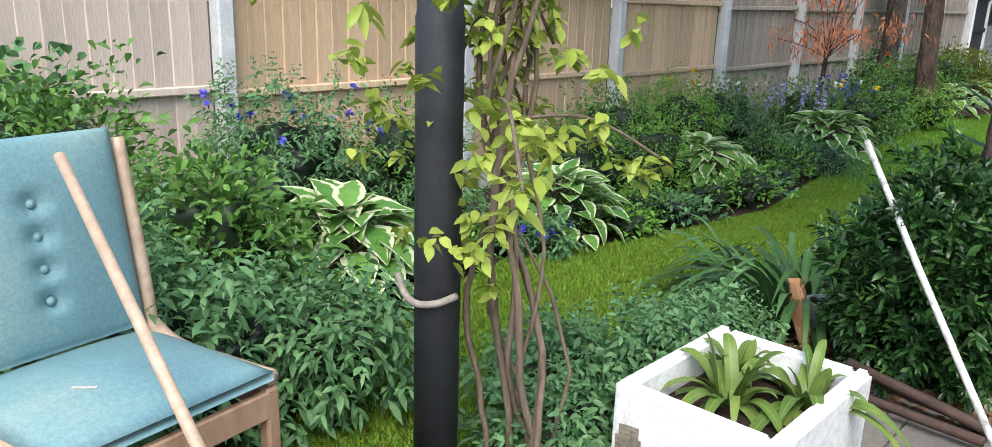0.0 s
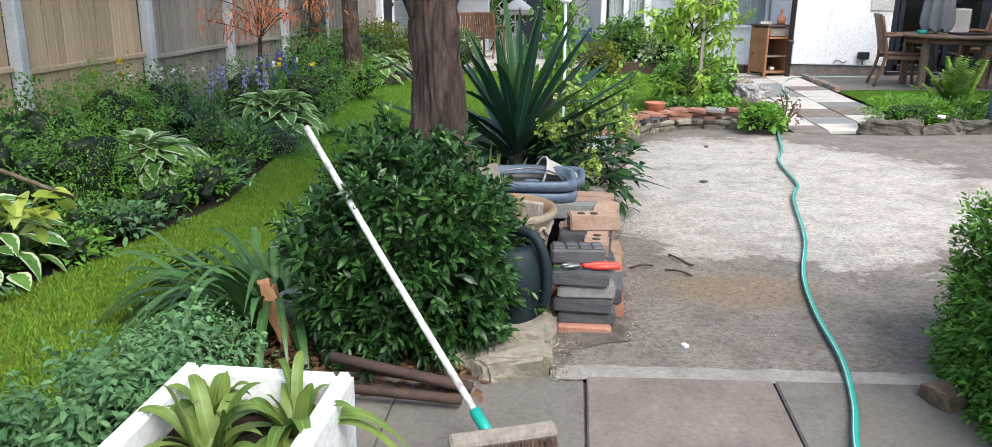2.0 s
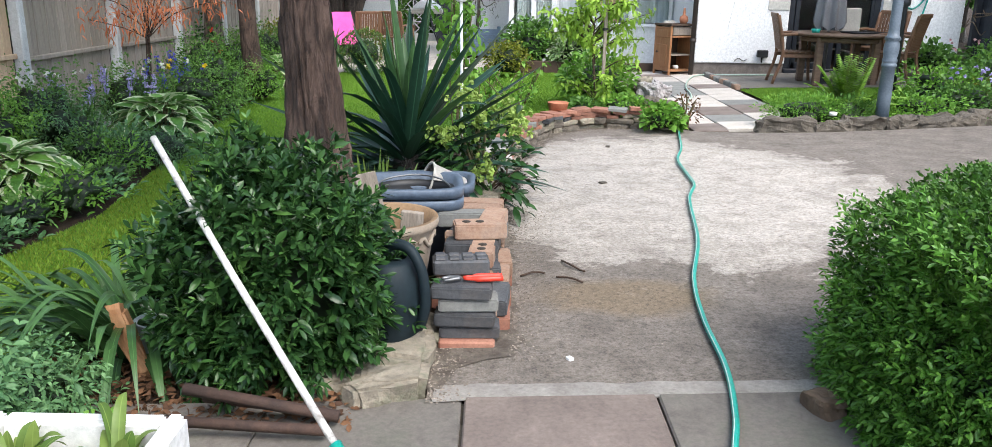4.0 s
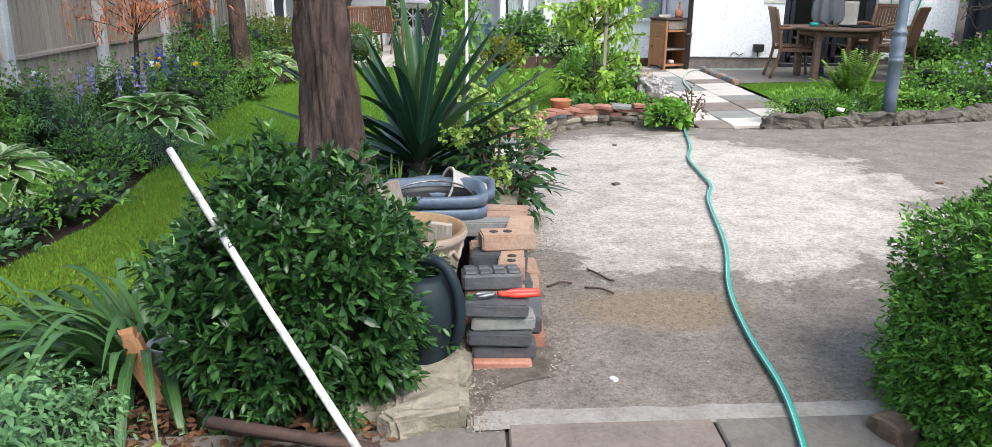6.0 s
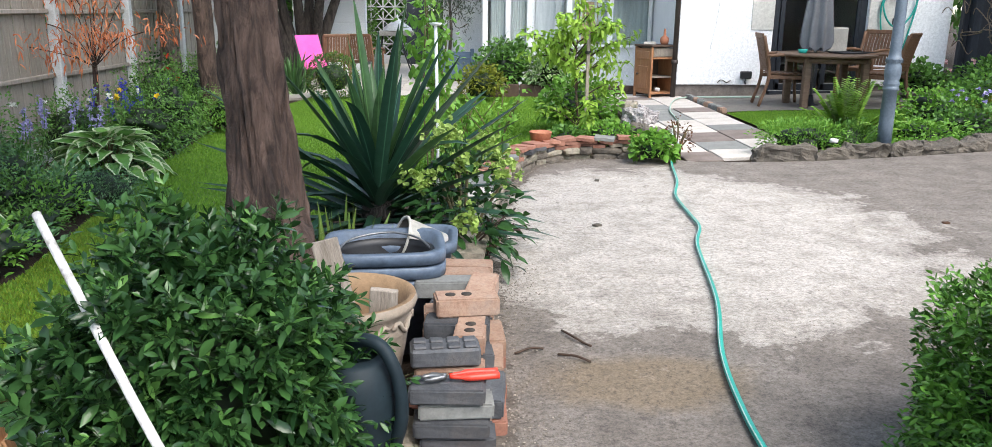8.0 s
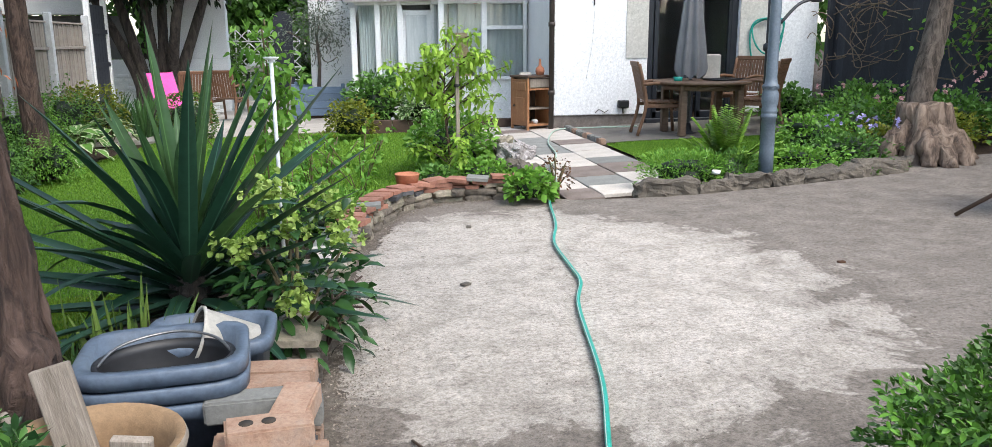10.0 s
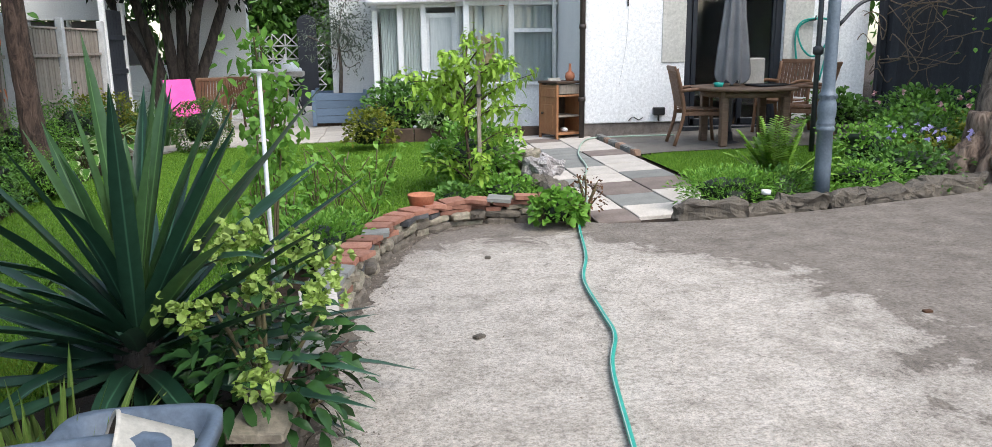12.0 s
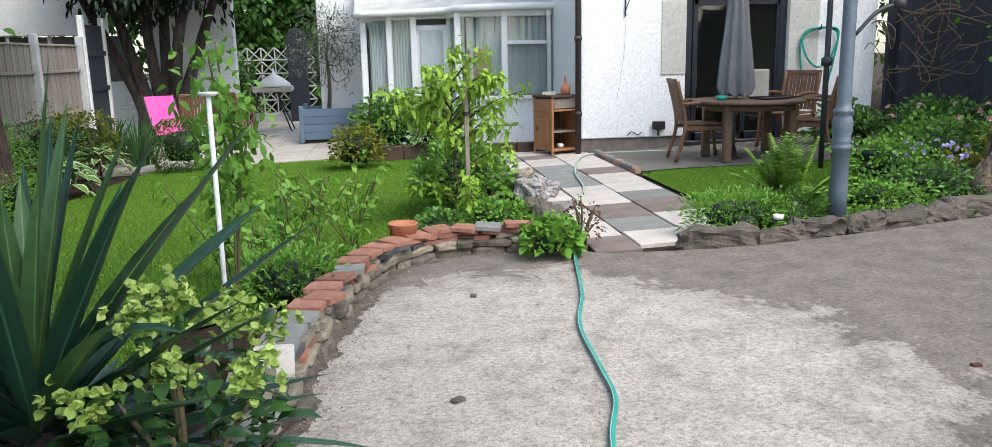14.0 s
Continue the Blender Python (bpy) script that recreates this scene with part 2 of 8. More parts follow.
M["bristle"] = surf("bristle", (0.09, 0.055, 0.035), (0.2, 0.13, 0.085), 30, 0.95, 0.8, 120)
M["enamel"] = surf("glazed_sink", (0.74, 0.74, 0.72), (0.82, 0.82, 0.81), 4, 0.18, 0.04, 40)
M["rust"] = surf("rusty_bar", (0.035, 0.022, 0.018), (0.09, 0.05, 0.035), 12, 0.85, 0.5, 60)
M["galv"] = surf("galvanised", (0.36, 0.42, 0.46), (0.52, 0.57, 0.6), 10, 0.45, 0.1, 60, metal=0.2)
M["split_wood"] = surf("split_wood", (0.42, 0.19, 0.08), (0.60, 0.34, 0.18), 8, 0.8, 0.6, 40, stretch=(3, 3, 0.5))
M["dead_leaf"] = leaf_mat("dead_leaf", (0.06, 0.03, 0.017), (0.2, 0.1, 0.05), 0.8, 0.1)
M["pebble"] = surf("grit", (0.10, 0.08, 0.06), (0.34, 0.29, 0.24), 30, 0.9, 0.3, per="island", amount=0.4)
M["yellow_petal"] = leaf_mat("yellow_petal", (0.75, 0.5, 0.02), (0.85, 0.65, 0.05))
M["blue_petal"] = leaf_mat("blue_petal", (0.05, 0.06, 0.40), (0.13, 0.13, 0.62))
M["lilac_petal"] = leaf_mat("lilac_petal", (0.32, 0.28, 0.55), (0.5, 0.46, 0.72))
M["white_petal"] = leaf_mat("white_petal", (0.65, 0.65, 0.6), (0.8, 0.8, 0.75))
M["red_petal"] = leaf_mat("red_petal", (0.55, 0.03, 0.02), (0.7, 0.08, 0.04))
M["pink_petal"] = leaf_mat("pink_petal", (0.55, 0.28, 0.30), (0.7, 0.45, 0.45))
M["leaf_gloss"] = leaf_mat("glossy_leaf", (0.014, 0.043, 0.014), (0.048, 0.118, 0.03), 0.24, 0.15)
M["leaf_young"] = leaf_mat("shrub_young_leaf", (0.05, 0.13, 0.03), (0.10, 0.22, 0.045), 0.3, 0.25)
M["leaf_shoot"] = leaf_mat("young_leaf", (0.07, 0.19, 0.025), (0.14, 0.31, 0.048), 0.35, 0.3)
M["leaf_box"] = leaf_mat("box_leaf", (0.03, 0.088, 0.012), (0.095, 0.205, 0.034), 0.4, 0.25)
M["leaf_mid"] = leaf_mat("garden_leaf", (0.055, 0.14, 0.026), (0.14, 0.285, 0.055), 0.45, 0.3)
M["leaf_blue"] = leaf_mat("bluish_leaf", (0.07, 0.17, 0.068), (0.15, 0.29, 0.115), 0.5, 0.3)
M["leaf_fresh"] = leaf_mat("fresh_leaf", (0.095, 0.24, 0.03), (0.22, 0.42, 0.065), 0.45, 0.4)
M["leaf_lime"] = leaf_mat("lime_leaf", (0.20, 0.36, 0.04), (0.38, 0.56, 0.085), 0.45, 0.45)
M["vine_leaf"] = leaf_mat("vine_leaf", (0.22, 0.30, 0.04), (0.40, 0.46, 0.09), 0.45, 0.45)
M["leaf_yellow"] = leaf_mat("yellowish_leaf", (0.099, 0.136, 0.012), (0.260, 0.273, 0.037), 0.45, 0.4)
M["leaf_olive"] = leaf_mat("olive_leaf", (0.074, 0.099, 0.074), (0.149, 0.180, 0.136), 0.5, 0.2)
# yew leaves; also the near-black that paints shade inside bushes
M["leaf_and_shade"] = leaf_mat("yew_leaf_and_core_shade", (0.006, 0.014, 0.006), (0.017, 0.033, 0.012), 0.5, 0.15)
M["leaf_far"] = leaf_mat("distant_leaf", (0.032, 0.092, 0.015), (0.092, 0.212, 0.033), 0.5, 0.35)
M["acer"] = leaf_mat("orange_leaf", (0.40, 0.10, 0.04), (0.62, 0.24, 0.11), 0.5, 0.4)
M["strap"] = leaf_mat("strap_leaf", (0.032, 0.085, 0.026), (0.075, 0.165, 0.05), 0.35, 0.25, rib=0.3)
M["strap_pale"] = leaf_mat("pale_strap_leaf", (0.081, 0.155, 0.031), (0.186, 0.260, 0.062), 0.4, 0.35, rib=0.2)
M["yucca"] = leaf_mat("yucca_leaf", (0.010, 0.037, 0.021), (0.033, 0.082, 0.049), 0.30, 0.1, rib=0.9)
M["yucca_pale"] = leaf_mat("yucca_young_leaf", (0.043, 0.105, 0.037), (0.087, 0.167, 0.062), 0.32, 0.2, rib=0.6)
M["hosta"] = leaf_mat("hosta_leaf", (0.07, 0.19, 0.035), (0.15, 0.31, 0.06), 0.4, 0.3, margin=(0.56, 0.62, 0.38), edge=0.64)
M["helle"] = leaf_mat("pale_green_petal", (0.26, 0.38, 0.07), (0.44, 0.56, 0.17), 0.5, 0.35)
M["fern"] = leaf_mat("fern_leaf", (0.13, 0.28, 0.028), (0.29, 0.47, 0.07), 0.45, 0.4)
M["stem"] = surf("stem", (0.09, 0.07, 0.035), (0.16, 0.13, 0.06), 15, 0.8, 0.3)
M["vine"] = surf("vine_bark", (0.1, 0.07, 0.045), (0.22, 0.165, 0.115), 10, 0.9, 0.6, 40, stretch=(3, 3, 0.5))


def bark(name, c1, c2, ridge=16):
    m, nt, bs = nodes_of(name)
    big = noise_tex(nt, ridge, 8, 0.65, (1, 1, 0.26), distort=0.8)
    low = noise_tex(nt, 4, 4)
    col = ramp(nt, big, [(0.38, tuple(v * 0.4 for v in c1)), (0.47, c1), (0.62, c2)])
    col = mixc(nt, 0.7, col, ramp(nt, low, [(0.3, (0.75, 0.75, 0.75)), (0.7, (1.15, 1.12, 1.08))]), "MULTIPLY")
    nt.links.new(col, bs.inputs["Base Color"])
    bs.inputs["Roughness"].default_value = 0.9
    fine = noise_tex(nt, ridge * 4, 6, 0.7, (1, 1, 0.25))
    bump(nt, bs, fine, 0.6, 0.01)
    bump(nt, bs, big, 1.0, 0.05)
    return m


M["bark_red"] = bark("reddish_bark", (0.06, 0.036, 0.027), (0.13, 0.084, 0.066), 20)
M["bark_grey"] = bark("grey_bark", (0.11, 0.085, 0.068), (0.21, 0.17, 0.14), 22)
M["bark_dark"] = bark("dark_bark", (0.03, 0.024, 0.02), (0.06, 0.048, 0.04))
M["stump"] = bark("dead_stump", (0.15, 0.105, 0.078), (0.29, 0.22, 0.17), 11)


def concrete():
    """Gritty concrete with a dry pale area, damp brown stains and dark wear."""
    m, nt, bs = nodes_of("worn_concrete")
    tc = nt.nodes.new("ShaderNodeTexCoord")
    mp = nt.nodes.new("ShaderNodeMapping")
    mp.inputs["Location"].default_value = (-0.49, -0.99, 0)
    mp.inputs["Scale"].default_value = (0.408, 0.305, 0)
    nt.links.new(tc.outputs["Object"], mp.inputs[0])
    ln = nt.nodes.new("ShaderNodeVectorMath")
    ln.operation = "LENGTH"
    nt.links.new(mp.outputs[0], ln.inputs[0])
    wob = noise_tex(nt, 1.6, 9, 0.7, distort=0.5)
    ad = nt.nodes.new("ShaderNodeMath")
    ad.operation = "MULTIPLY_ADD"
    ad.inputs[1].default_value = 0.8
    nt.links.new(wob, ad.inputs[0])
    nt.links.new(ln.outputs["Value"], ad.inputs[2])
    mid = noise_tex(nt, 5, 8, 0.7)
    fine = noise_tex(nt, 130, 4, 0.8)
    dryc = ramp(nt, mid, [(0.3, (0.30, 0.265, 0.225)), (0.5, (0.45, 0.405, 0.355)), (0.72, (0.54, 0.495, 0.445))])
    damp = ramp(nt, mid, [(0.3, (0.128, 0.107, 0.089)), (0.55, (0.205, 0.176, 0.149)), (0.8, (0.28, 0.247, 0.213))])
    inv = ramp(nt, ad.outputs[0], [(0.82, (0, 0, 0)), (0.98, (0.42, 0.42, 0.42)), (1.24, (1, 1, 1))])
    col = mixc(nt, inv, dryc, damp)
    mp2 = nt.nodes.new("ShaderNodeMapping")
    mp2.inputs["Location"].default_value = (-0.8, -2.3, 0)
    mp2.inputs["Scale"].default_value = (1.25, 2.2, 0)
    nt.links.new(tc.outputs["Object"], mp2.inputs[0])
    l2 = nt.nodes.new("ShaderNodeVectorMath")
    l2.operation = "LENGTH"
    nt.links.new(mp2.outputs[0], l2.inputs[0])
    a2 = nt.nodes.new("ShaderNodeMath")
    a2.operation = "MULTIPLY_ADD"
    a2.inputs[1].default_value = 0.9
    nt.links.new(wob, a2.inputs[0])
    nt.links.new(l2.outputs["Value"], a2.inputs[2])
    brown = ramp(nt, a2.outputs[0], [(0.75, (0.7, 0.7, 0.7)), (1.1, (0, 0, 0))])
    col = mixc(nt, brown, col, (0.20, 0.145, 0.085))
    col = mixc(nt, 0.9, col, ramp(nt, fine, [(0.3, (0.45, 0.45, 0.45)), (0.5, (1, 1, 1)), (0.7, (1.35, 1.35, 1.35))]), "MULTIPLY")
    grit = noise_tex(nt, 45, 8, 0.75)
    col = mixc(nt, 0.85, col, ramp(nt, grit, [(0.36, (0.5, 0.48, 0.46)), (0.5, (1, 1, 1)), (0.64, (1.3, 1.3, 1.3))]), "MULTIPLY")
    spots = noise_tex(nt, 17, 2)
    col = mixc(nt, ramp(nt, spots, [(0.70, (0, 0, 0)), (0.76, (0.6, 0.6, 0.6))]), col, (0.09, 0.075, 0.06))
    nt.links.new(col, bs.inputs["Base Color"])
    bs.inputs["Roughness"].default_value = 0.85
    bump(nt, bs, fine, 0.7, 0.006)
    bump(nt, bs, grit, 0.6, 0.01)
    bump(nt, bs, mid, 0.5, 0.015)
    return m


M["concrete"] = concrete()


def glass():
    m, nt, bs = nodes_of("window_glass")
    bs.inputs["Base Color"].default_value = (0.9, 0.95, 0.95, 1)
    bs.inputs["Roughness"].default_value = 0.03
    bs.inputs["Transmission Weight"].default_value = 1.0
    bs.inputs["IOR"].default_value = 1.45
    return m


M["glass"] = glass()


# ---- shape builders ----
def mesh_from(name, verts, faces, mat=None, smooth=False, uvs=None):
    me = bpy.data.meshes.new(name)
    verts, faces = np.asarray(verts, dtype=np.float32), np.asarray(faces, dtype=np.int32)
    k = faces.shape[1]
    me.vertices.add(len(verts))
    me.vertices.foreach_set("co", verts.ravel())
    me.loops.add(faces.size)
    me.loops.foreach_set("vertex_index", faces.ravel())
    me.polygons.add(len(faces))
    me.polygons.foreach_set("loop_start", np.arange(0, faces.size, k, dtype=np.int32))
    if uvs is not None:
        lay = me.uv_layers.new(name="UVMap")
        lay.data.foreach_set("uv", np.asarray(uvs, dtype=np.float32)[faces.ravel()].ravel())
    me.update(calc_edges=True)
    if smooth:
        me.polygons.foreach_set("use_smooth", np.ones(len(faces), dtype=bool))
    if mat:
        me.materials.append(mat)
    return me


def bm_mesh(name, bm, mat=None, smooth=False):
    me = bpy.data.meshes.new(name)
    bm.to_mesh(me)
    bm.free()
    if smooth:
        for p in me.polygons:
            p.use_smooth = True
    if mat:
        me.materials.append(mat)
    return me


def box(size, mat, bev=0.004, at=(0, 0, 0), segs=1, taper=0.0):
    """A bevelled box whose base centre lies at `at`."""
    bm = bmesh.new()
    bmesh.ops.create_cube(bm, size=1)
    for v in bm.verts:
        k = 1 - taper * (0.5 - v.co.z)
        v.co = Vector((v.co.x * size[0] * k + at[0], v.co.y * size[1] * k + at[1], (v.co.z + 0.5) * size[2] + at[2]))
    if bev > 0:
        bmesh.ops.bevel(bm, geom=bm.edges[:], offset=bev, segments=segs, affect="EDGES")
    return bm_mesh("block", bm, mat)


def rough_block(size, mat, seed, amount=0.02, bev=0.12):
    """A hewn stone: a box with its faces broken up."""
    bm = bmesh.new()
    bmesh.ops.create_cube(bm, size=1)
    bmesh.ops.bevel(bm, geom=bm.edges[:], offset=bev, segments=2, affect="EDGES")
    bmesh.ops.subdivide_edges(bm, edges=bm.edges[:], cuts=1, use_grid_fill=True)
    for v in bm.verts:
        p = Vector((v.co.x * size[0], v.co.y * size[1], (v.co.z + 0.5) * size[2]))
        d = noise.noise_vector(p * 9 + Vector((seed * 3.7, seed, 0))) * amount
        v.co = p + d
    return bm_mesh("stone", bm, mat)


def hewn(size, mat, seed, amount=0.02, cuts=4):
    """A rugged field stone: a rounded block broken up at two scales."""
    bm = bmesh.new()
    bmesh.ops.create_cube(bm, size=1)
    bmesh.ops.subdivide_edges(bm, edges=bm.edges[:], cuts=cuts, use_grid_fill=True)
    o = Vector((seed * 3.7, seed * 1.3, seed * 0.7))
    for v in bm.verts:
        q = sum(abs(2 * c) ** 5 for c in v.co) ** 0.2
        c = v.co / max(q, 1e-6) if q > 1 else v.co
        p = Vector((c.x * size[0], c.y * size[1], (c.z + 0.5) * size[2]))
        v.co = p + noise.noise_vector(p * 7 + o) * amount + noise.noise_vector(p * 24 + o) * amount * 0.55
    return bm_mesh("stone", bm, mat)


def lathe(profile, mat, n=28, smooth=True):
    """A turned shape from (radius, height) pairs."""
    a = np.linspace(0, 2 * np.pi, n, endpoint=False)
    vs = [(r * math.cos(t), r * math.sin(t), z) for r, z in profile for t in a]
    fs = []
    for i in range(len(profile) - 1):
        for j in range(n):
            k = (j + 1) % n
            fs.append((i * n + j, i * n + k, (i + 1) * n + k, (i + 1) * n + j))
    return mesh_from("turned", vs, fs, mat, smooth)


def tube(points, radius, mat, n=8, ends=True, wob=0.0):
    """A round bar, hose or stem along a line of points; radius: one or one a point."""
    P = np.asarray(points, float)
    m = len(P)
    R = np.full(m, radius) if np.isscalar(radius) else np.asarray(radius, float)
    T = np.gradient(P, axis=0)
    T /= np.linalg.norm(T, axis=1)[:, None] + 1e-9
    ref = np.array([0.0, 0, 1]) if abs(T[0][2]) < 0.9 else np.array([1.0, 0, 0])
    vs = []
    s = np.cross(T[0], ref)
    s /= np.linalg.norm(s)
    for i in range(m):
        s = s - T[i] * np.dot(s, T[i])
        s /= np.linalg.norm(s)
        u = np.cross(T[i], s)
        for j in range(n):
            t = 2 * math.pi * j / n
            r = R[i]
            if wob:
                r *= 1 + wob * noise.noise(Vector((math.cos(t) * 1.3, math.sin(t) * 1.3, i * 0.35)) * 1.6)
            vs.append(P[i] + r * (s * math.cos(t) + u * math.sin(t)))
    fs = [(i * n + j, i * n + (j + 1) % n, (i + 1) * n + (j + 1) % n, (i + 1) * n + j) for i in range(m - 1) for j in range(n)]
    if ends:
        vs += [P[0], P[-1]]
        a, b = len(vs) - 2, len(vs) - 1
        for j in range(0, n, 2):
            fs.append((a, (j + 2) % n, (j + 1) % n, j))
            o = (m - 1) * n
            fs.append((b, o + j, o + (j + 1) % n, o + (j + 2) % n))
    return mesh_from("bar", vs, fs, mat, True)


def spline(pts, k=8):
    """Smooth line through a few points."""
    P = [np.asarray(p, float) for p in pts]
    P = [2 * P[0] - P[1]] + P + [2 * P[-1] - P[-2]]
    out = []
    for i in range(1, len(P) - 2):
        for j in range(k):
            t = j / k
            a, b, c, d = P[i - 1], P[i], P[i + 1], P[i + 2]
            out.append(0.5 * (2 * b + (c - a) * t + (2 * a - 5 * b + 4 * c - d) * t * t + (3 * b - a - 3 * c + d) * t ** 3))
    out.append(P[-2])
    return out


PROFILES = {"oval": [0.12, 0.85, 0.9, 0.03], "blade": [0.55, 1.0, 0.95, 0.7, 0.02], "round": [0.3, 0.95, 1.0, 0.62, 0.02],
            "heart": [0.35, 0.98, 1.0, 0.78, 0.42, 0.02], "tri": [0.8, 0.02], "small": [0.15, 1.0, 0.03], "strap": [0.75, 0.95, 1.0, 1.0, 1.0, 0.97, 0.9, 0.8, 0.6, 0.35, 0.03], "sword": [0.7, 1.0, 1.0, 0.95, 0.8, 0.5, 0.02]}


def leaves(P, D, L, W, mat, prof="oval", droop=0.3, fold=0.25, up=(0, 0, 1), roll=0.5):
    """One mesh of many leaves: bases P, ways D, lengths L, half widths W."""
    P, D = np.asarray(P, float), np.asarray(D, float)
    n = len(P)
    L, W, droop = (np.broadcast_to(np.asarray(v, float), (n,)) for v in (L, W, droop))
    D = D / (np.linalg.norm(D, axis=1)[:, None] + 1e-9)
    upv = np.asarray(up, float) + rng.normal(0, roll, (n, 3)) * (roll > 0)
    S = np.cross(D, upv)
    S /= np.linalg.norm(S, axis=1)[:, None] + 1e-9
    N = np.cross(S, D)
    w = np.asarray(PROFILES[prof])
    k = len(w)
    s = np.linspace(0, 1, k)
    C = P[:, None] + D[:, None] * (L[:, None] * s)[..., None]
    C[..., 2] -= droop[:, None] * L[:, None] * s ** 2
    half = (W[:, None] * w)[..., None]
    lift = N[:, None] * half * fold
    V = np.stack([C - S[:, None] * half + lift, C, C + S[:, None] * half + lift], axis=2)
    V = V.reshape(-1, 3)
    uv = np.stack(np.meshgrid(s, [-1.0, 0.0, 1.0], indexing="ij")[::-1], -1).reshape(-1, 2)
    uvs = np.tile(uv, (n, 1))
    f = []
    for i in range(k - 1):
        for j in range(2):
            a = i * 3 + j
            f.append((a, a + 1, a + 4, a + 3))
    f = np.asarray(f)
    F = (f[None] + (np.arange(n) * k * 3)[:, None, None]).reshape(-1, 4)
    return mesh_from("leaves", V, F, mat, True, uvs)


def shoots(P, D, k, length, leaf, wide, mat, spread=0.8, droop=0.15, prof="oval"):
    """Leafy shoots: pairs of leaves set crosswise along short twigs that start at P and grow along D."""
    n = len(P)
    D = D / (np.linalg.norm(D, axis=1)[:, None] + 1e-9)
    S = np.cross(D, rng.normal(0, 1, (n, 3)))
    S /= np.linalg.norm(S, axis=1)[:, None] + 1e-9
    T = np.cross(D, S)
    i, j = np.arange(n * k) // k, np.arange(n * k) % k
    u = (j // 2) / max(1, (k - 1) // 2)
    side = np.where(j % 2 == 0, 1.0, -1.0)
    across = np.where(((j // 2) % 2 == 0)[:, None], S[i], T[i]) * side[:, None]
    B = P[i] + D[i] * (length * u * rng.uniform(0.8, 1.1, n)[i])[:, None]
    L = leaf * (1.05 - 0.4 * u) * rng.uniform(0.75, 1.2, n * k)
    W = D[i] * (0.45 + 0.8 * u)[:, None] + across * spread + rng.normal(0, 0.16, (n * k, 3))
    return leaves(B, W, L, L * wide, M[mat], prof, droop, 0.3)


def thing(name, label, category, loc=(0, 0, 0), rz=0, group="", kind="", rx=0, ry=0):
    ob = new(name)
    ob.empty_display_size = 0.1
    ob.matrix_basis = pose(*loc, rx, ry, rz)
    return tagged(ob, label, category, group, kind)


def part(name, me, parent, label="", at=(0, 0, 0), rot=(0, 0, 0)):
    ob = new(name, me)
    ob.matrix_basis = pose(*at, *rot)
    ob.parent = parent
    if label:
        ob["label"] = label
    if name in ("foliage", "fresh_growth", "flower_head", "flowers", "flower_spike", "flower_cluster", "leaf_spray", "crown", "bristles", "leaves", "foliage"):
        ob["kind"] = "stuff"
    return ob


def solo(name, me, label, category, loc=(0, 0, 0), rot=(0, 0, 0), kind="", group=""):
    ob = new(name, me)
    ob.matrix_basis = pose(*loc, *rot)
    return tagged(ob, label, category, group, kind)


def sphere_dirs(n, low=-1.0):
    z = rng.uniform(low, 1, n)
    a = rng.uniform(0, 2 * np.pi, n)
    r = np.sqrt(1 - z * z)
    return np.stack([r * np.cos(a), r * np.sin(a), z], 1)


def lump(P, scale=3.0, seed=0.0):
    return np.array([noise.noise(Vector(p) * scale + Vector((seed, 0, seed))) for p in P])


def bush_points(n, rad, low=-0.3, shell=0.3, lumps=0.18, seed=0.0, power=2.0):
    """Points in the outer shell of a lumpy rounded body, and the ways out of it."""
    U = sphere_dirs(n, low)
    if power != 2.0:
        q = (np.abs(U) ** power).sum(1) ** (1 / power)
        B = U / q[:, None]
    else:
        B = U
    k = 1 + lumps * 2 * lump(B, 2.2, seed) + lumps * lump(B, 6, seed + 5)
    d = 1 - shell * rng.random(n) ** 2
    return B * np.asarray(rad) * (k * d)[:, None], U


# solid dark body whose colour stands for the shade between leaves
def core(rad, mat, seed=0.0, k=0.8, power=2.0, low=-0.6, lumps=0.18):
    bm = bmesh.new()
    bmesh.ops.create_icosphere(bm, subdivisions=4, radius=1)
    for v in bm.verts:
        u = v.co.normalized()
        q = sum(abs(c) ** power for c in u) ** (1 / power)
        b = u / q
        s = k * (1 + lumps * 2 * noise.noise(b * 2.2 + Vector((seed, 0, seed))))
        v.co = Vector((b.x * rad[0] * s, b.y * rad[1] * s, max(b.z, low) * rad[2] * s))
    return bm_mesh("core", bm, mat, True)


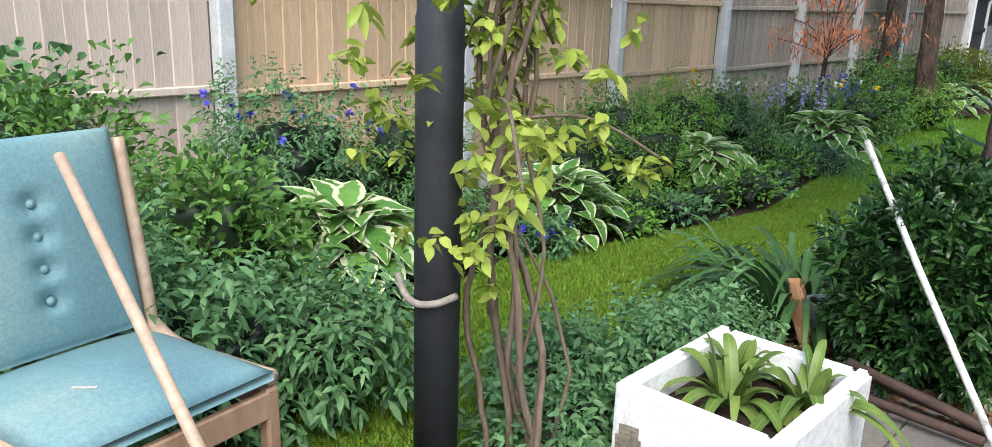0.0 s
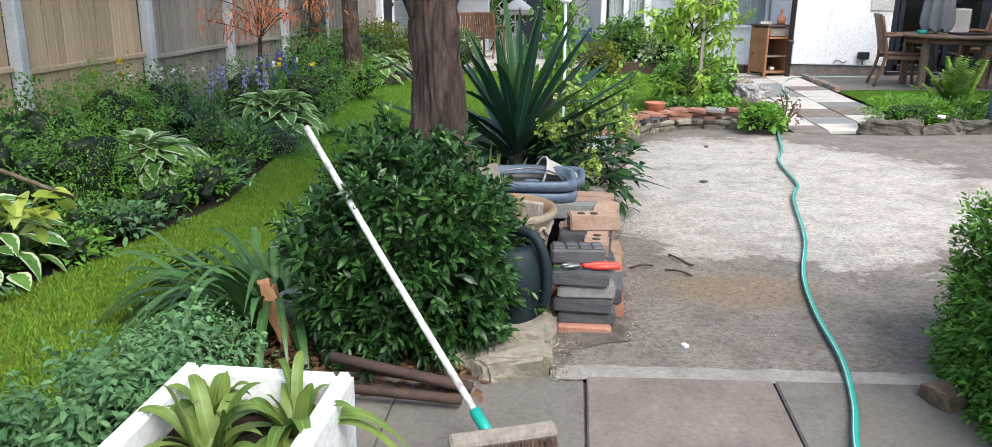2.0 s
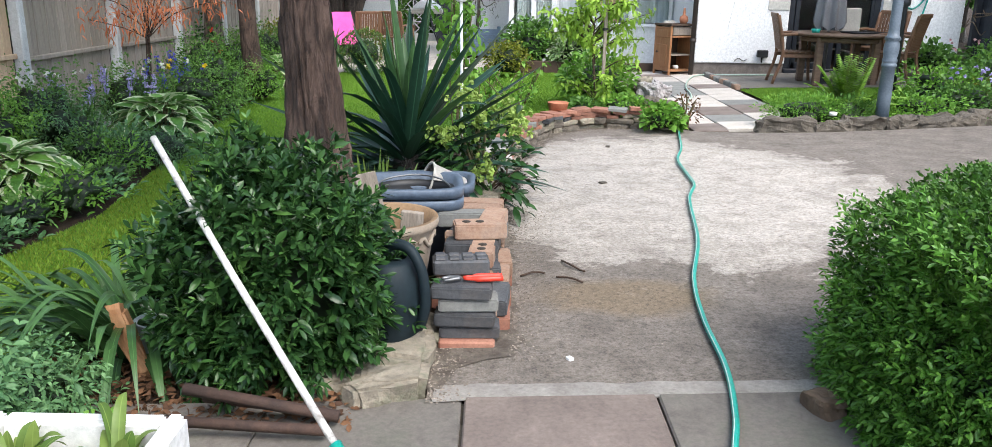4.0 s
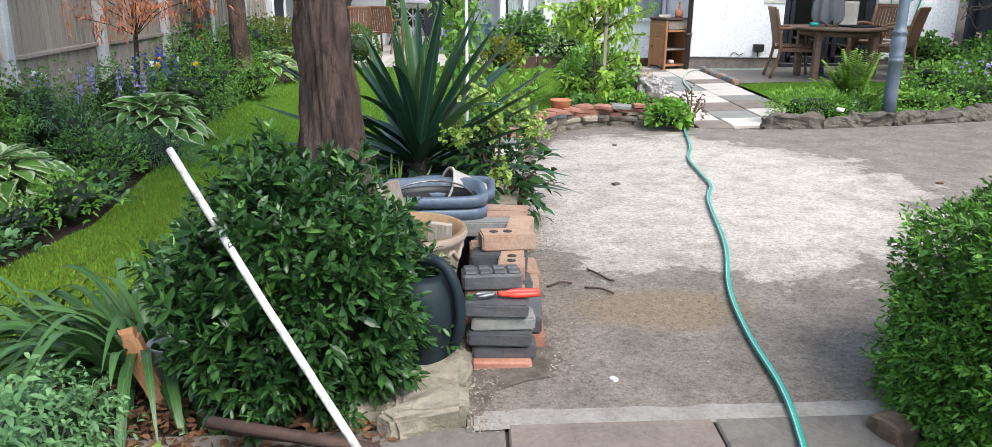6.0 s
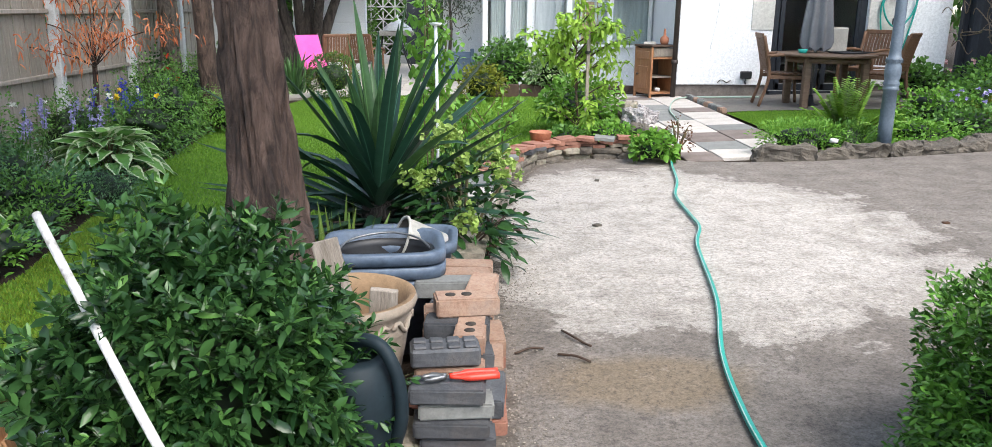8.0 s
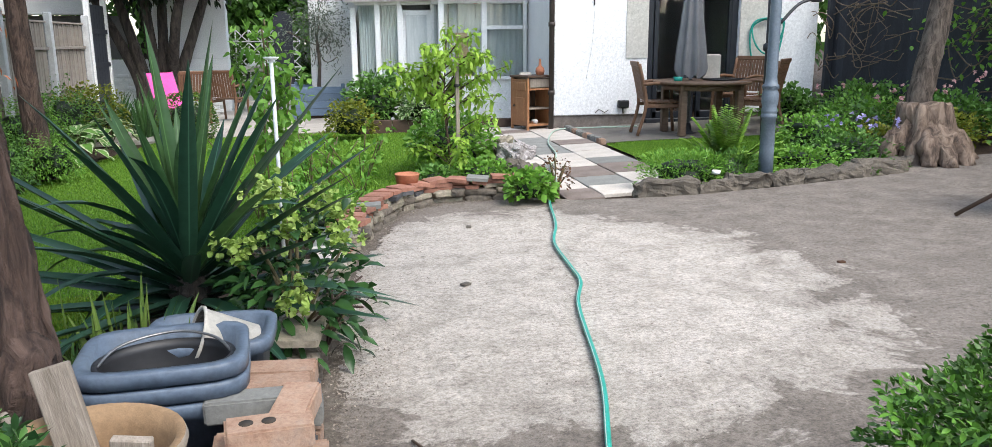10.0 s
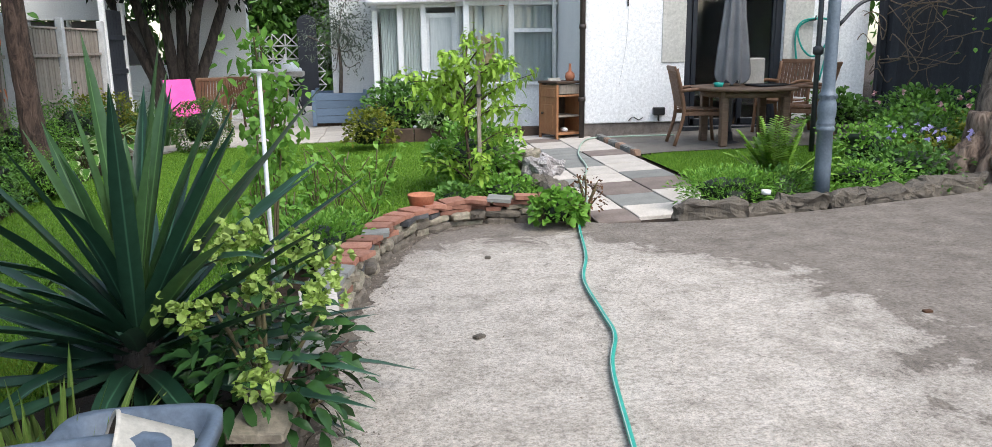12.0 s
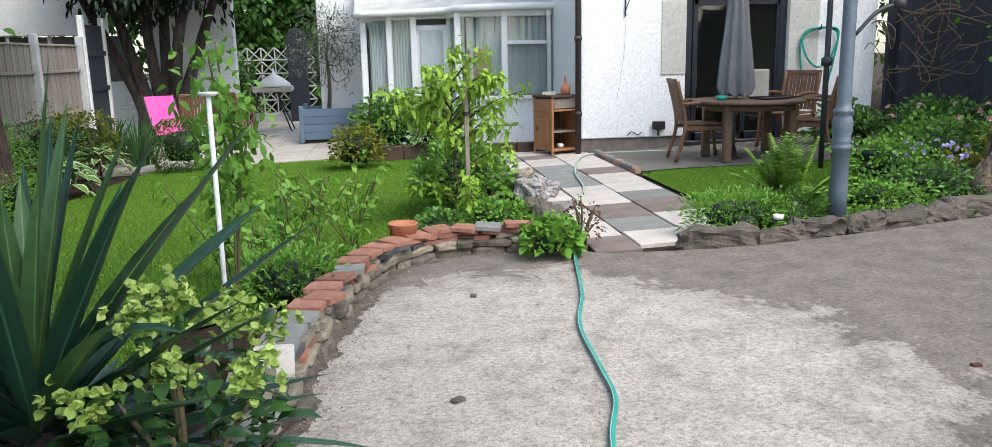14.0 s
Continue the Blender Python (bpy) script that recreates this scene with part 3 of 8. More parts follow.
def bush(name, label, cat, loc, rad, n, size, mat, core_mat="leaf_and_shade", prof="oval", droop=0.3, low=-0.4, shell=0.35, lumps=0.2,
         seed=0.0, out=1.0, upw=0.3, wide=0.32, power=2.0, group="", tips=None, hollow=False, stems=0, feather=0):
    """A leafy plant on the ground at loc: a lumpy crown of single leaves over a near-black core that paints the shade
    inside.
    """
    t = thing(name, label, cat, (loc[0], loc[1], float(G(loc[0], loc[1])) if len(loc) < 3 else loc[2]), group=group)
    cz = rad[2] * 0.75
    P, U = bush_points(n, rad, low, shell, lumps, seed, power)
    P[:, 2] = np.maximum(P[:, 2] + cz, 0.01)
    D = U * out + rng.normal(0, 0.55, (n, 3)) + np.array([0, 0, upw])
    L = size * rng.uniform(0.65, 1.3, n)
    if feather:
        part("foliage", shoots(P[::feather // 2], D[::feather // 2], feather, size * 1.5, size * 0.85, wide, mat, 0.9, droop), t)
    else:
        part("foliage", leaves(P, D, L, L * wide, M[mat], prof, droop), t)
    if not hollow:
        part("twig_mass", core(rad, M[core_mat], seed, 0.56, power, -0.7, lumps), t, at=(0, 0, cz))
    if stems:
        for i in range(stems):
            e = P[rng.integers(0, n)]
            part("stem", tube(spline([(rng.normal(0, 0.03), rng.normal(0, 0.03), 0), e * np.array([0.35, 0.35, 0.55]), e], 4), [0.008] * 8 + [0.003], M["stem"], 5), t)
    if tips:
        k, tmat, tsize = tips
        i = rng.choice(n, k)
        part("fresh_growth", leaves(P[i] * 1.02, D[i] + np.array([0, 0, 0.5]), tsize * rng.uniform(0.7, 1.2, k), tsize * 0.3, M[tmat], prof, droop), t)
    return t


def strap_clump(name, label, cat, loc, n, length, width, mat, spread=1.0, droop=0.8, prof="sword", base=0.08, group="", singles=False, fold=0.35, lean=0.05):
    """A tuft of long arching leaves."""
    t = thing(name, label, cat, (loc[0], loc[1], float(G(loc[0], loc[1])) if len(loc) < 3 else loc[2]), group=group)
    a = rng.uniform(0, 2 * np.pi, n)
    tilt = rng.uniform(lean, 1.0, n) * spread
    D = np.stack([np.cos(a) * np.sin(tilt), np.sin(a) * np.sin(tilt), np.cos(tilt)], 1)
    P = np.stack([np.cos(a) * base * rng.random(n), np.sin(a) * base * rng.random(n), np.zeros(n)], 1)
    L = length * rng.uniform(0.6, 1.15, n)
    W = width * rng.uniform(0.7, 1.1, n)
    dr = droop * (0.3 + tilt)
    if singles:
        for i in range(n):
            part("leaf", leaves(P[i:i + 1], D[i:i + 1], L[i:i + 1], W[i:i + 1], M[mat], prof, dr[i:i + 1], fold, roll=0.15), t)
    else:
        part("leaves", leaves(P, D, L, W, M[mat], prof, dr, fold, roll=0.2), t)
    return t


def flowers(t, P, size, mat, petals=6, name="flower_cluster"):
    """Open flowers at places of the plant t."""
    P = np.asarray(P, float)
    Q = np.repeat(P, petals, 0)
    D = rng.normal(0, 1, Q.shape) + np.array([0, 0, 0.4])
    part(name, leaves(Q, D, size * rng.uniform(0.7, 1.1, len(Q)), size * 0.4, M[mat], "round", 0.1), t)


def bark_trunk(points, radii, mat, deep=0.022, n=72, k=22):
    """A trunk whose bark stands out in long plates and ridges."""
    P = np.asarray(spline(points, k))
    R = np.interp(np.linspace(0, 1, len(P)), np.linspace(0, 1, len(radii)), radii)
    vs = []
    for i, (p, r) in enumerate(zip(P, R)):
        for j in range(n):
            t = 2 * math.pi * j / n
            c, s = math.cos(t), math.sin(t)
            q = Vector((c * 4.2 + 0.5 * noise.noise(Vector((c, s, p[2] * 3))), s * 4.2, p[2] * 3.2))
            d = abs(noise.noise(q)) * 1.7 - 0.4 + 0.45 * noise.noise(q * 2.3) + 0.3 * noise.noise(q * 5.1)
            w = 1 + 0.10 * noise.noise(Vector((c * 1.4, s * 1.4, p[2] * 1.1)))
            rr = r * w + deep * d
            vs.append((p[0] + rr * c, p[1] + rr * s, p[2]))
    fs = [(i * n + j, i * n + (j + 1) % n, (i + 1) * n + (j + 1) % n, (i + 1) * n + j) for i in range(len(P) - 1) for j in range(n)]
    return mesh_from("bark", vs, fs, mat, True)


def trunk(points, radii, mat, rough=0.12, n=24, k=10):
    P = spline(points, k)
    R = np.interp(np.linspace(0, 1, len(P)), np.linspace(0, 1, len(radii)), radii)
    return tube(P, R, mat, n, True, rough)


def on_ground(poly, step, lift, mat, name="sheet"):
    """A sheet that follows the ground inside a closed outline."""
    bm = bmesh.new()
    bm.faces.new([bm.verts.new((x, y, 0)) for x, y in poly])
    xs, ys = [p[0] for p in poly], [p[1] for p in poly]
    for lo, hi, ax in ((min(xs), max(xs), 0), (min(ys), max(ys), 1)):
        v = math.floor(lo / step) * step + step
        while v < hi:
            co, no = [0, 0, 0], [0, 0, 0]
            co[ax], no[ax] = v, 1
            bmesh.ops.bisect_plane(bm, geom=bm.verts[:] + bm.edges[:] + bm.faces[:], plane_co=co, plane_no=no)
            v += step
    for v in bm.verts:
        v.co.z = float(G(v.co.x, v.co.y)) + lift
    for f in bm.faces:
        if f.normal.z < 0:
            f.normal_flip()
    return bm_mesh(name, bm, mat)


def inside(P, poly):
    x, y = P[:, 0], P[:, 1]
    r = np.zeros(len(P), bool)
    for (x1, y1), (x2, y2) in zip(poly, poly[1:] + poly[:1]):
        c = (y1 > y) != (y2 > y)
        r ^= c & (x < (x2 - x1) * (y - y1) / (y2 - y1 + 1e-12) + x1)
    return r


# ---- ground, lawn, concrete ----
def ground_sheet():
    xs = np.concatenate([[-90, -40, -15], np.arange(-8, 9.5, 0.5), [15, 40, 90]])
    ys = np.concatenate([[-60, -20], np.arange(-6, 20, 0.5), [30, 60, 120]])
    X, Y = np.meshgrid(xs, ys, indexing="ij")
    Z = G(X, Y) - 0.02
    V = np.stack([X, Y, Z], -1).reshape(-1, 3)
    n = len(ys)
    F = [(i * n + j, (i + 1) * n + j, (i + 1) * n + j + 1, i * n + j + 1) for i in range(len(xs) - 1) for j in range(n - 1)]
    return mesh_from("ground", V, F, M["soil"], True)


solo("ground", ground_sheet(), "dark crumbly garden soil under beds and borders", "ground", kind="structure")

LAWN = [(-2.2, -1.7), (-2.45, -0.6), (-2.7, 0.4), (-2.45, 1.3), (-2.3, 2.6), (-2.55, 4.0), (-2.9, 6.0), (-3.1, 8.5), (-2.9, 10.5), (-2.6, 12.2), (-0.2, 12.0),
        (1.2, 11.2), (1.55, 9.5), (1.5, 7.4), (0.9, 6.2), (0.3, 5.3), (-0.5, 4.6), (-0.9, 3.6), (-1.15, 2.0), (-1.45, 0.9), (-1.5, 0.0), (-1.35, -0.7), (-1.55, -1.5)]
LAWN_R = [(3.28, 5.75), (5.2, 5.9), (5.6, 7.0), (5.6, 8.6), (3.6, 8.85), (3.28, 8.75)]


def grass_blades(poly, n, h, mat, lift=0.004):
    xs, ys = [p[0] for p in poly], [p[1] for p in poly]
    P = np.stack([rng.uniform(min(xs), max(xs), n), rng.uniform(min(ys), max(ys), n), np.zeros(n)], 1)
    P = P[inside(P, poly)]
    m = len(P)
    P[:, 2] = G(P[:, 0], P[:, 1]) + lift
    a = rng.uniform(0, 2 * np.pi, m)
    w = 0.0035 + 0.002 * rng.random(m)
    S = np.stack([np.cos(a), np.sin(a), np.zeros(m)], 1) * w[:, None]
    hh = h * rng.uniform(0.5, 1.3, m)
    T = P + np.stack([rng.normal(0, 0.4, m) * hh, rng.normal(0, 0.4, m) * hh, hh], 1)
    V = np.stack([P - S, P + S, T], 1).reshape(-1, 3)
    return mesh_from("blades", V, np.arange(3 * m).reshape(-1, 3), M[mat])


lawn = solo("lawn", on_ground(LAWN, 0.6, 0.0, M["turf"]), "short mossy green lawn winding between borders", "lawn", kind="structure")
solo("grass", grass_blades(LAWN, 420000, 0.021, "grass"), "fine short grass blades of the lawn", "grass", kind="stuff")
near = [p for p in LAWN if p[1] < 4.2]
solo("grass", grass_blades(near, 110000, 0.018, "moss_grass"), "yellowish mossy grass of the narrow lawn", "grass", kind="stuff")
solo("lawn", on_ground(LAWN_R, 0.6, 0.004, M["turf"]), "small square lawn beside the flagged path", "lawn", kind="structure")
solo("grass", grass_blades(LAWN_R, 80000, 0.021, "grass"), "fine short grass blades beside the path", "grass", kind="stuff")

WALLC = [(0.08, 1.9), (0.1, 2.6), (0.14, 3.1), (0.2, 3.7), (0.3, 4.5), (0.46, 5.1), (0.68, 5.55), (1.0, 5.78), (1.4, 5.76), (1.72, 5.7)]
CONC = [(-0.12, 0.14), (-0.16, 1.2), (0.0, 1.9)] + WALLC[1:] + [(2.0, 5.45), (2.46, 5.35), (3.0, 5.3), (3.75, 5.38), (4.85, 5.55), (5.6, 6.2), (6.5, 6.3), (8.6, 5.0), (8.6, -6.0), (3.0, -6.0), (3.0, 0.12), (1.2, 0.12)]
conc = solo("concrete_yard", on_ground(CONC, 0.5, 0.012, M["concrete"]), "worn gritty concrete yard, pale and dry with damp brown stains", "concrete", kind="structure")
# the ragged lip where the concrete runs out over the paving
lip = []
for i in range(40):
    x = -0.1 + i * 0.033
    lip.append((x, 0.17 + 0.02 * noise.noise(Vector((x * 9, 0, 3)))))
LIP = [(x, y - 0.05 - 0.05 * noise.noise(Vector((x * 5, 2, 0)))) for x, y in lip] + [(x, y + 0.06) for x, y in reversed(lip)]
solo("concrete_lip", on_ground(LIP, 0.3, 0.016, M["lip"]), "pale broken edge of the concrete yard", "concrete", kind="structure")

# ---- paving in the foreground ----
paving = thing("paving", "large worn stone paving slabs with dark open joints", "paving", kind="structure")
for i, x in enumerate((-1.2, -0.6, 0.0, 0.6)):
    for j, (y, d) in enumerate(((0.15, 0.96), (-0.81, 0.6), (-1.41, 0.9), (-2.31, 0.6), (-2.91, 0.9))):
        if x < -0.7 and j > 3:
            continue
        w = 0.6
        cx, cy = x + w / 2, y - d / 2
        part("slab", box((w - 0.007, d - 0.007, 0.05), M["slab_pink" if i == 2 and j == 0 else "slab"], 0.006), paving,
             at=(cx, cy, float(G(cx, cy)) - 0.045 + rng.normal(0, 0.002)), rot=(rng.normal(0, 0.2), -2.0, rng.normal(0, 0.3)))

solo("paving_bed", on_ground([(-1.2, -3.8), (1.2, -3.8), (1.2, 0.14), (-1.2, 0.14)], 0.6, -0.006, M["dirt"]), "gritty brown joint filling between the paving slabs", "paving bed", kind="structure")

# ---- flagged path to the house ----
path = thing("garden_path", "straight path of mixed pale, pink and grey flagstones", "path", kind="structure")
kinds = ["slab_pale", "slab_pink", "slab_grey"]
cols = ((1.94, 2.27), (2.28, 2.72), (2.73, 3.2))
grey = {(1, 1), (1, 5), (1, 6), (1, 7), (0, 3), (0, 5), (0, 9), (2, 3)}
pinks = {(0, 0), (1, 2), (2, 2), (1, 9), (0, 7), (2, 6)}
for c, (x0, x1) in enumerate(cols):
    y = 5.5 + 0.12 * c
    for r in range(15):
        d = 0.44 + 0.09 * ((r * 7 + c * 3) % 3)
        if y > 12.2:
            break
        k = "slab_grey" if (c, r) in grey else "slab_pink" if (c, r) in pinks else "slab_pale"
        cx, cy = (x0 + x1) / 2, y + d / 2
        part("flagstone", box((x1 - x0 - 0.008, d - 0.012, 0.05), M[k], 0.005), path, at=(cx, cy, float(G(cx, cy)) - 0.035 + rng.normal(0, 0.002)),
             rot=(rng.normal(0, 0.2), -2, rng.normal(0, 0.25)))
        y += d
# path end in front of the bay
for i in range(4):
    for j in range(3):
        cx, cy = 0.65 + i * 0.62, 11.7 + j * 0.5
        if cx < 1.9 or cy > 12.2:
            part("flagstone", box((0.6, 0.48, 0.05), M[("patio", "slab_pink", "slab_pale")[(i + j) % 3]], 0.005), path, at=(cx, cy, float(G(cx, cy)) - 0.035), rot=(0, -2, 0))

# ---- patios ----
patio = thing("patio", "raised terrace of large pale grey flagstones", "patio", kind="structure")
for i in range(8):
    for j in range(12):
        cx, cy = -4.0 + i * 0.62 + 0.02 * (j % 2), 12.45 + j * 0.72
        if cx > 0.4 or (cy > 13.4 and cx > 0.2):
            continue
        part("flagstone", box((0.612, 0.71, 0.05), M["patio"], 0.005), patio, at=(cx, cy, float(G(cx, cy)) - 0.03), rot=(0, -2, rng.normal(0, 0.2)))
PAT_R = [(3.28, 8.9), (3.7, 8.95), (5.6, 8.7), (7.4, 8.7), (7.4, 10.9), (3.2, 10.9)]
solo("concrete_patio", on_ground(PAT_R, 0.6, 0.006, M["slab"]), "plain grey concrete patio in front of the glazed doors", "patio", kind="structure")

# ---- fence along the border ----
FX = -4.2
fence = thing("fence", "tall close-boarded timber fence between concrete posts", "fence", kind="structure")
pys = [-6.0, -4.1, -2.2, -0.31, 1.54, 3.39, 5.26, 7.1, 8.95, 10.8, 12.6, 14.35]
for i, y in enumerate(pys):
    g = float(G(FX, y))
    part("post", box((0.1, 0.1, 2.12), M["post"], 0.012), fence, at=(FX + 0.03, y, g - 0.15))
board_mesh = {}
for i in range(len(pys) - 1):
    y0, y1 = pys[i] + 0.06, pys[i + 1] - 0.06
    k = "fence_pink" if y0 < -0.5 else "fence_new" if y0 < 5.0 else "fence_old"
    n = 15 if k == "fence_new" else 17
    g = float(G(FX, (y0 + y1) / 2))
    for j in range(n):
        w = (y1 - y0) / n
        if k not in board_mesh:
            board_mesh[k] = [box((0.014, w + 0.012, 1.68), M[k], 0.004), box((0.014, w + 0.014, 1.69), M[k], 0.004)]
        part("board", board_mesh[k][j % 2], fence, at=(FX - 0.02 + 0.004 * (j % 2), y0 + (j + 0.5) * w, g + 0.12 + rng.normal(0, 0.004)), rot=(rng.normal(0, 0.12), 0, 5))
    for z in (0.79, 1.42):
        part("rail", box((0.032, y1 - y0, 0.045), M[k], 0.006), fence, at=(FX + 0.012, (y0 + y1) / 2, g + z), rot=(rng.normal(0, 0.25), 0, 0))
    part("cap_rail", box((0.06, y1 - y0, 0.03), M[k], 0.006), fence, at=(FX - 0.01, (y0 + y1) / 2, g + 1.81))
    part("gravel_board", box((0.04, y1 - y0, 0.2), M["post"], 0.006), fence, at=(FX - 0.02, (y0 + y1) / 2, g - 0.06))

# ---- dark gate and neighbour's outbuilding past the fence ----
gate = thing("garden_gate", "closed navy-painted boarded garden gate", "gate", (-4.15, 14.95, float(G(-4.15, 14.95))))
gate.scale = (1, 1, 1.15)
for j in range(6):
    part("board", box((0.02, 0.15, 1.8), M["gate"], 0.004), gate, at=(0, -0.38 + j * 0.152, 0.08))
for z in (0.45, 0.95, 1.45):
    part("ledge", box((0.03, 0.92, 0.07), M["gate"], 0.005), gate, at=(0.028, 0, z))
for s in (-0.5, 0.5):
    part("gatepost", box((0.09, 0.09, 2.0), M["white_paint"], 0.008), gate, at=(0.0, s, 0))
out = thing("outbuilding", "white-painted low outbuilding with a brick base and window", "building", (-5.2, 17.5, -0.3))
part("wall", box((4.6, 0.3, 1.2), M["white_paint"], 0.01), out, "white-painted brick base", at=(0.6, 0, 0))
part("wall", box((2.2, 0.3, 2.2), M["white_paint"], 0.01), out, at=(-0.6, 0, 1.2 + 0.9))
part("wall", box((1.6, 0.3, 3.1), M["white_paint"], 0.01), out, at=(2.1, 0.0, 1.2))
part("roof", box((5.2, 3.4, 0.16), M["tile_roof"], 0.02), out, at=(0.5, 1.4, 4.3))
for k, x in enumerate((-1.3, -0.55, 0.2)):
    w = part("window", box((0.06, 0.1, 0.9), M["white_paint"], 0.006), out, at=(x, -0.02, 1.2))
    # opaque dark board; its colour stands for the unlit room behind
    part("pane", box((0.66, 0.02, 0.86), M["interior_shade"], 0.003), w, at=(0.37, 0.03, 0.02))
out_b = thing("brick_course", "white painted brick garden wall", "wall", (-3.4, 16.9, -0.25))
for r in range(12):
    for c in range(9):
        part("brick", box((0.215, 0.1, 0.062), M["white_paint"], 0.006), out_b, at=(-1.0 + c * 0.226 + 0.11 * (r % 2), 0, r * 0.073))

# ---- house with roughcast wall ----
HY, HX0, HX1 = 10.75, 3.1, 7.15
DX0, DX1, DZ = 4.5, 5.9, 2.05
house = thing("house", "two-storey house with white roughcast render and glazed doors", "house", (0, 0, 0))
part("wall", box((DX0 - HX0, 0.3, 5.0), M["render"], 0.012), house, at=((HX0 + DX0) / 2, HY + 0.15, 0.17))
part("wall", box((HX1 - DX1, 0.3, 5.0), M["render"], 0.012), house, at=((HX1 + DX1) / 2, HY + 0.15, 0.17))
part("wall", box((DX1 - DX0, 0.3, 5.17 - DZ), M["render"], 0.004), house, at=((DX0 + DX1) / 2, HY + 0.15, DZ))
part("side_wall", box((0.3, 6.0, 5.0), M["render"], 0.012), house, at=(HX1 - 0.15, HY + 3.3, 0.17))
part("side_wall", box((0.25, 6.0, 5.0), M["white_paint"], 0.012), house, at=(HX0 + 0.13, HY + 3.3, 0.0))
part("back_wall", box((HX1 - HX0, 0.3, 5.2), M["render"], 0.012), house, at=((HX0 + HX1) / 2, HY + 6.4, 0.0))
part("plinth", box((DX0 - HX0 - 0.01, 0.26, 0.3), M["plinth"], 0.006), house, "weathered dark brick plinth", at=((HX0 + DX0) / 2, HY + 0.16, -0.13))
part("plinth", box((HX1 - DX1 - 0.01, 0.26, 0.3), M["plinth"], 0.006), house, "weathered dark brick plinth", at=((HX1 + DX1) / 2, HY + 0.16, -0.13))
part("room_floor", box((HX1 - HX0 - 0.5, 5.8, 0.1), M["dark_wood"], 0), house, at=((HX0 + HX1) / 2, HY + 3.3, 0.0))
part("room_ceiling", box((HX1 - HX0 - 0.5, 5.8, 0.1), M["interior_shade"], 0), house, at=((HX0 + HX1) / 2, HY + 3.3, 2.4))
part("roof", box((HX1 - HX0 + 0.5, 7.0, 0.3), M["tile_roof"], 0.03), house, at=((HX0 + HX1) / 2, HY + 3.2, 5.17))
part("render_patch", box((0.33, 0.02, 4.1), M["render_grey"], 0.004), house, "unpainted grey render patch", at=(DX0 - 0.17, HY - 0.004, 0.98))
part("render_patch", box((0.42, 0.02, 4.1), M["render_grey"], 0.004), house, "unpainted grey render patch", at=(DX1 + 0.212, HY - 0.004, 0.9))
doors = thing("door_1", "closed anthracite double glazed patio doors", "door", (0, 0, 0), kind="structure")
for x in (DX0 + 0.05, (DX0 + DX1) / 2, DX1 - 0.05):
    part("door_frame", box((0.1, 0.09, DZ - 0.06), M["dark_frame"], 0.008), doors, at=(x, HY + 0.1, 0.06))
part("door_frame", box((DX1 - DX0, 0.1, 0.08), M["dark_frame"], 0.008), doors, at=((DX0 + DX1) / 2, HY + 0.1, DZ - 0.08))
part("threshold", box((DX1 - DX0, 0.2, 0.1), M["dark_frame"], 0.008), doors, at=((DX0 + DX1) / 2, HY + 0.08, 0.0))
for s in (0, 1):
    x0 = DX0 + 0.11 + s * 0.69
    for x in (x0 + 0.04, x0 + 0.5):
        part("leaf_stile", box((0.07, 0.06, DZ - 0.2), M["dark_frame"], 0.006), doors, at=(x, HY + 0.1, 0.1))
    for z in (0.1, DZ - 0.2):
        part("leaf_rail", box((0.52, 0.06, 0.1), M["dark_frame"], 0.006), doors, at=(x0 + 0.27, HY + 0.1, z))
    g_ = part("pane", box((0.4, 0.012, DZ - 0.3), M["glass"], 0), doors, at=(x0 + 0.27, HY + 0.1, 0.15))
    g_.visible_shadow = False
part("door_handle", tube([(5.22, HY + 0.03, 1.0), (5.22, HY + 0.03, 1.14)], 0.01, M["white_paint"]), doors)
pipe = thing("downpipe", "dark brown cast iron downpipe on the house corner", "downpipe", (HX0 - 0.05, HY - 0.06, -0.02))
part("pipe", tube([(0, 0, 0), (0.0, 0, 5.0)], 0.038, M["pipe"], 12), pipe)
for z in (0.5, 1.45, 2.6):
    part("collar", lathe([(0.038, z), (0.05, z), (0.05, z + 0.06), (0.038, z + 0.06)], M["pipe"], 14), pipe)
socket = thing("outdoor_socket", "black weatherproof outdoor socket box on the wall", "socket", (4.14, HY - 0.035, 0.27))
part("box", box((0.16, 0.08, 0.11), M["black"], 0.012), socket)
part("conduit", tube([(0, 0.02, 0), (0, 0.02, -0.06), (0.01, 0.02, -0.08)], 0.01, M["black"]), socket)
cable = solo("cable", tube(spline([(3.72, HY - 0.01, 0.2), (3.78, HY - 0.012, 0.25), (3.86, HY - 0.012, 0.21), (3.92, HY - 0.01, 0.24)], 5), 0.006, M["black"]), "loose black cable tail on the wall", "cable")
br = thing("wall_bracket", "black iron scroll hanging-basket bracket on the wall", "bracket", (3.68, HY - 0.01, 1.72))
part("backplate", box((0.02, 0.012, 0.34), M["pole"], 0.003), br)
part("scroll", tube(spline([(0, -0.01, 0.3), (0.06, -0.12, 0.33), (0.1, -0.2, 0.27), (0.07, -0.18, 0.2), (0.03, -0.12, 0.22), (0.0, -0.01, 0.08)], 6), 0.006, M["pole"], 6), br)
wire = solo("wall_wire", tube(spline([(3.69, HY - 0.008, 1.7), (3.66, HY - 0.01, 1.2), (3.58, HY - 0.01, 0.7)], 6), 0.003, M["post"]), "thin grey wire hanging down the wall", "wire")
hh = thing("wall_hose", "coiled green hose hung on a wall hook", "hose", (6.3, HY - 0.05, 0.9))
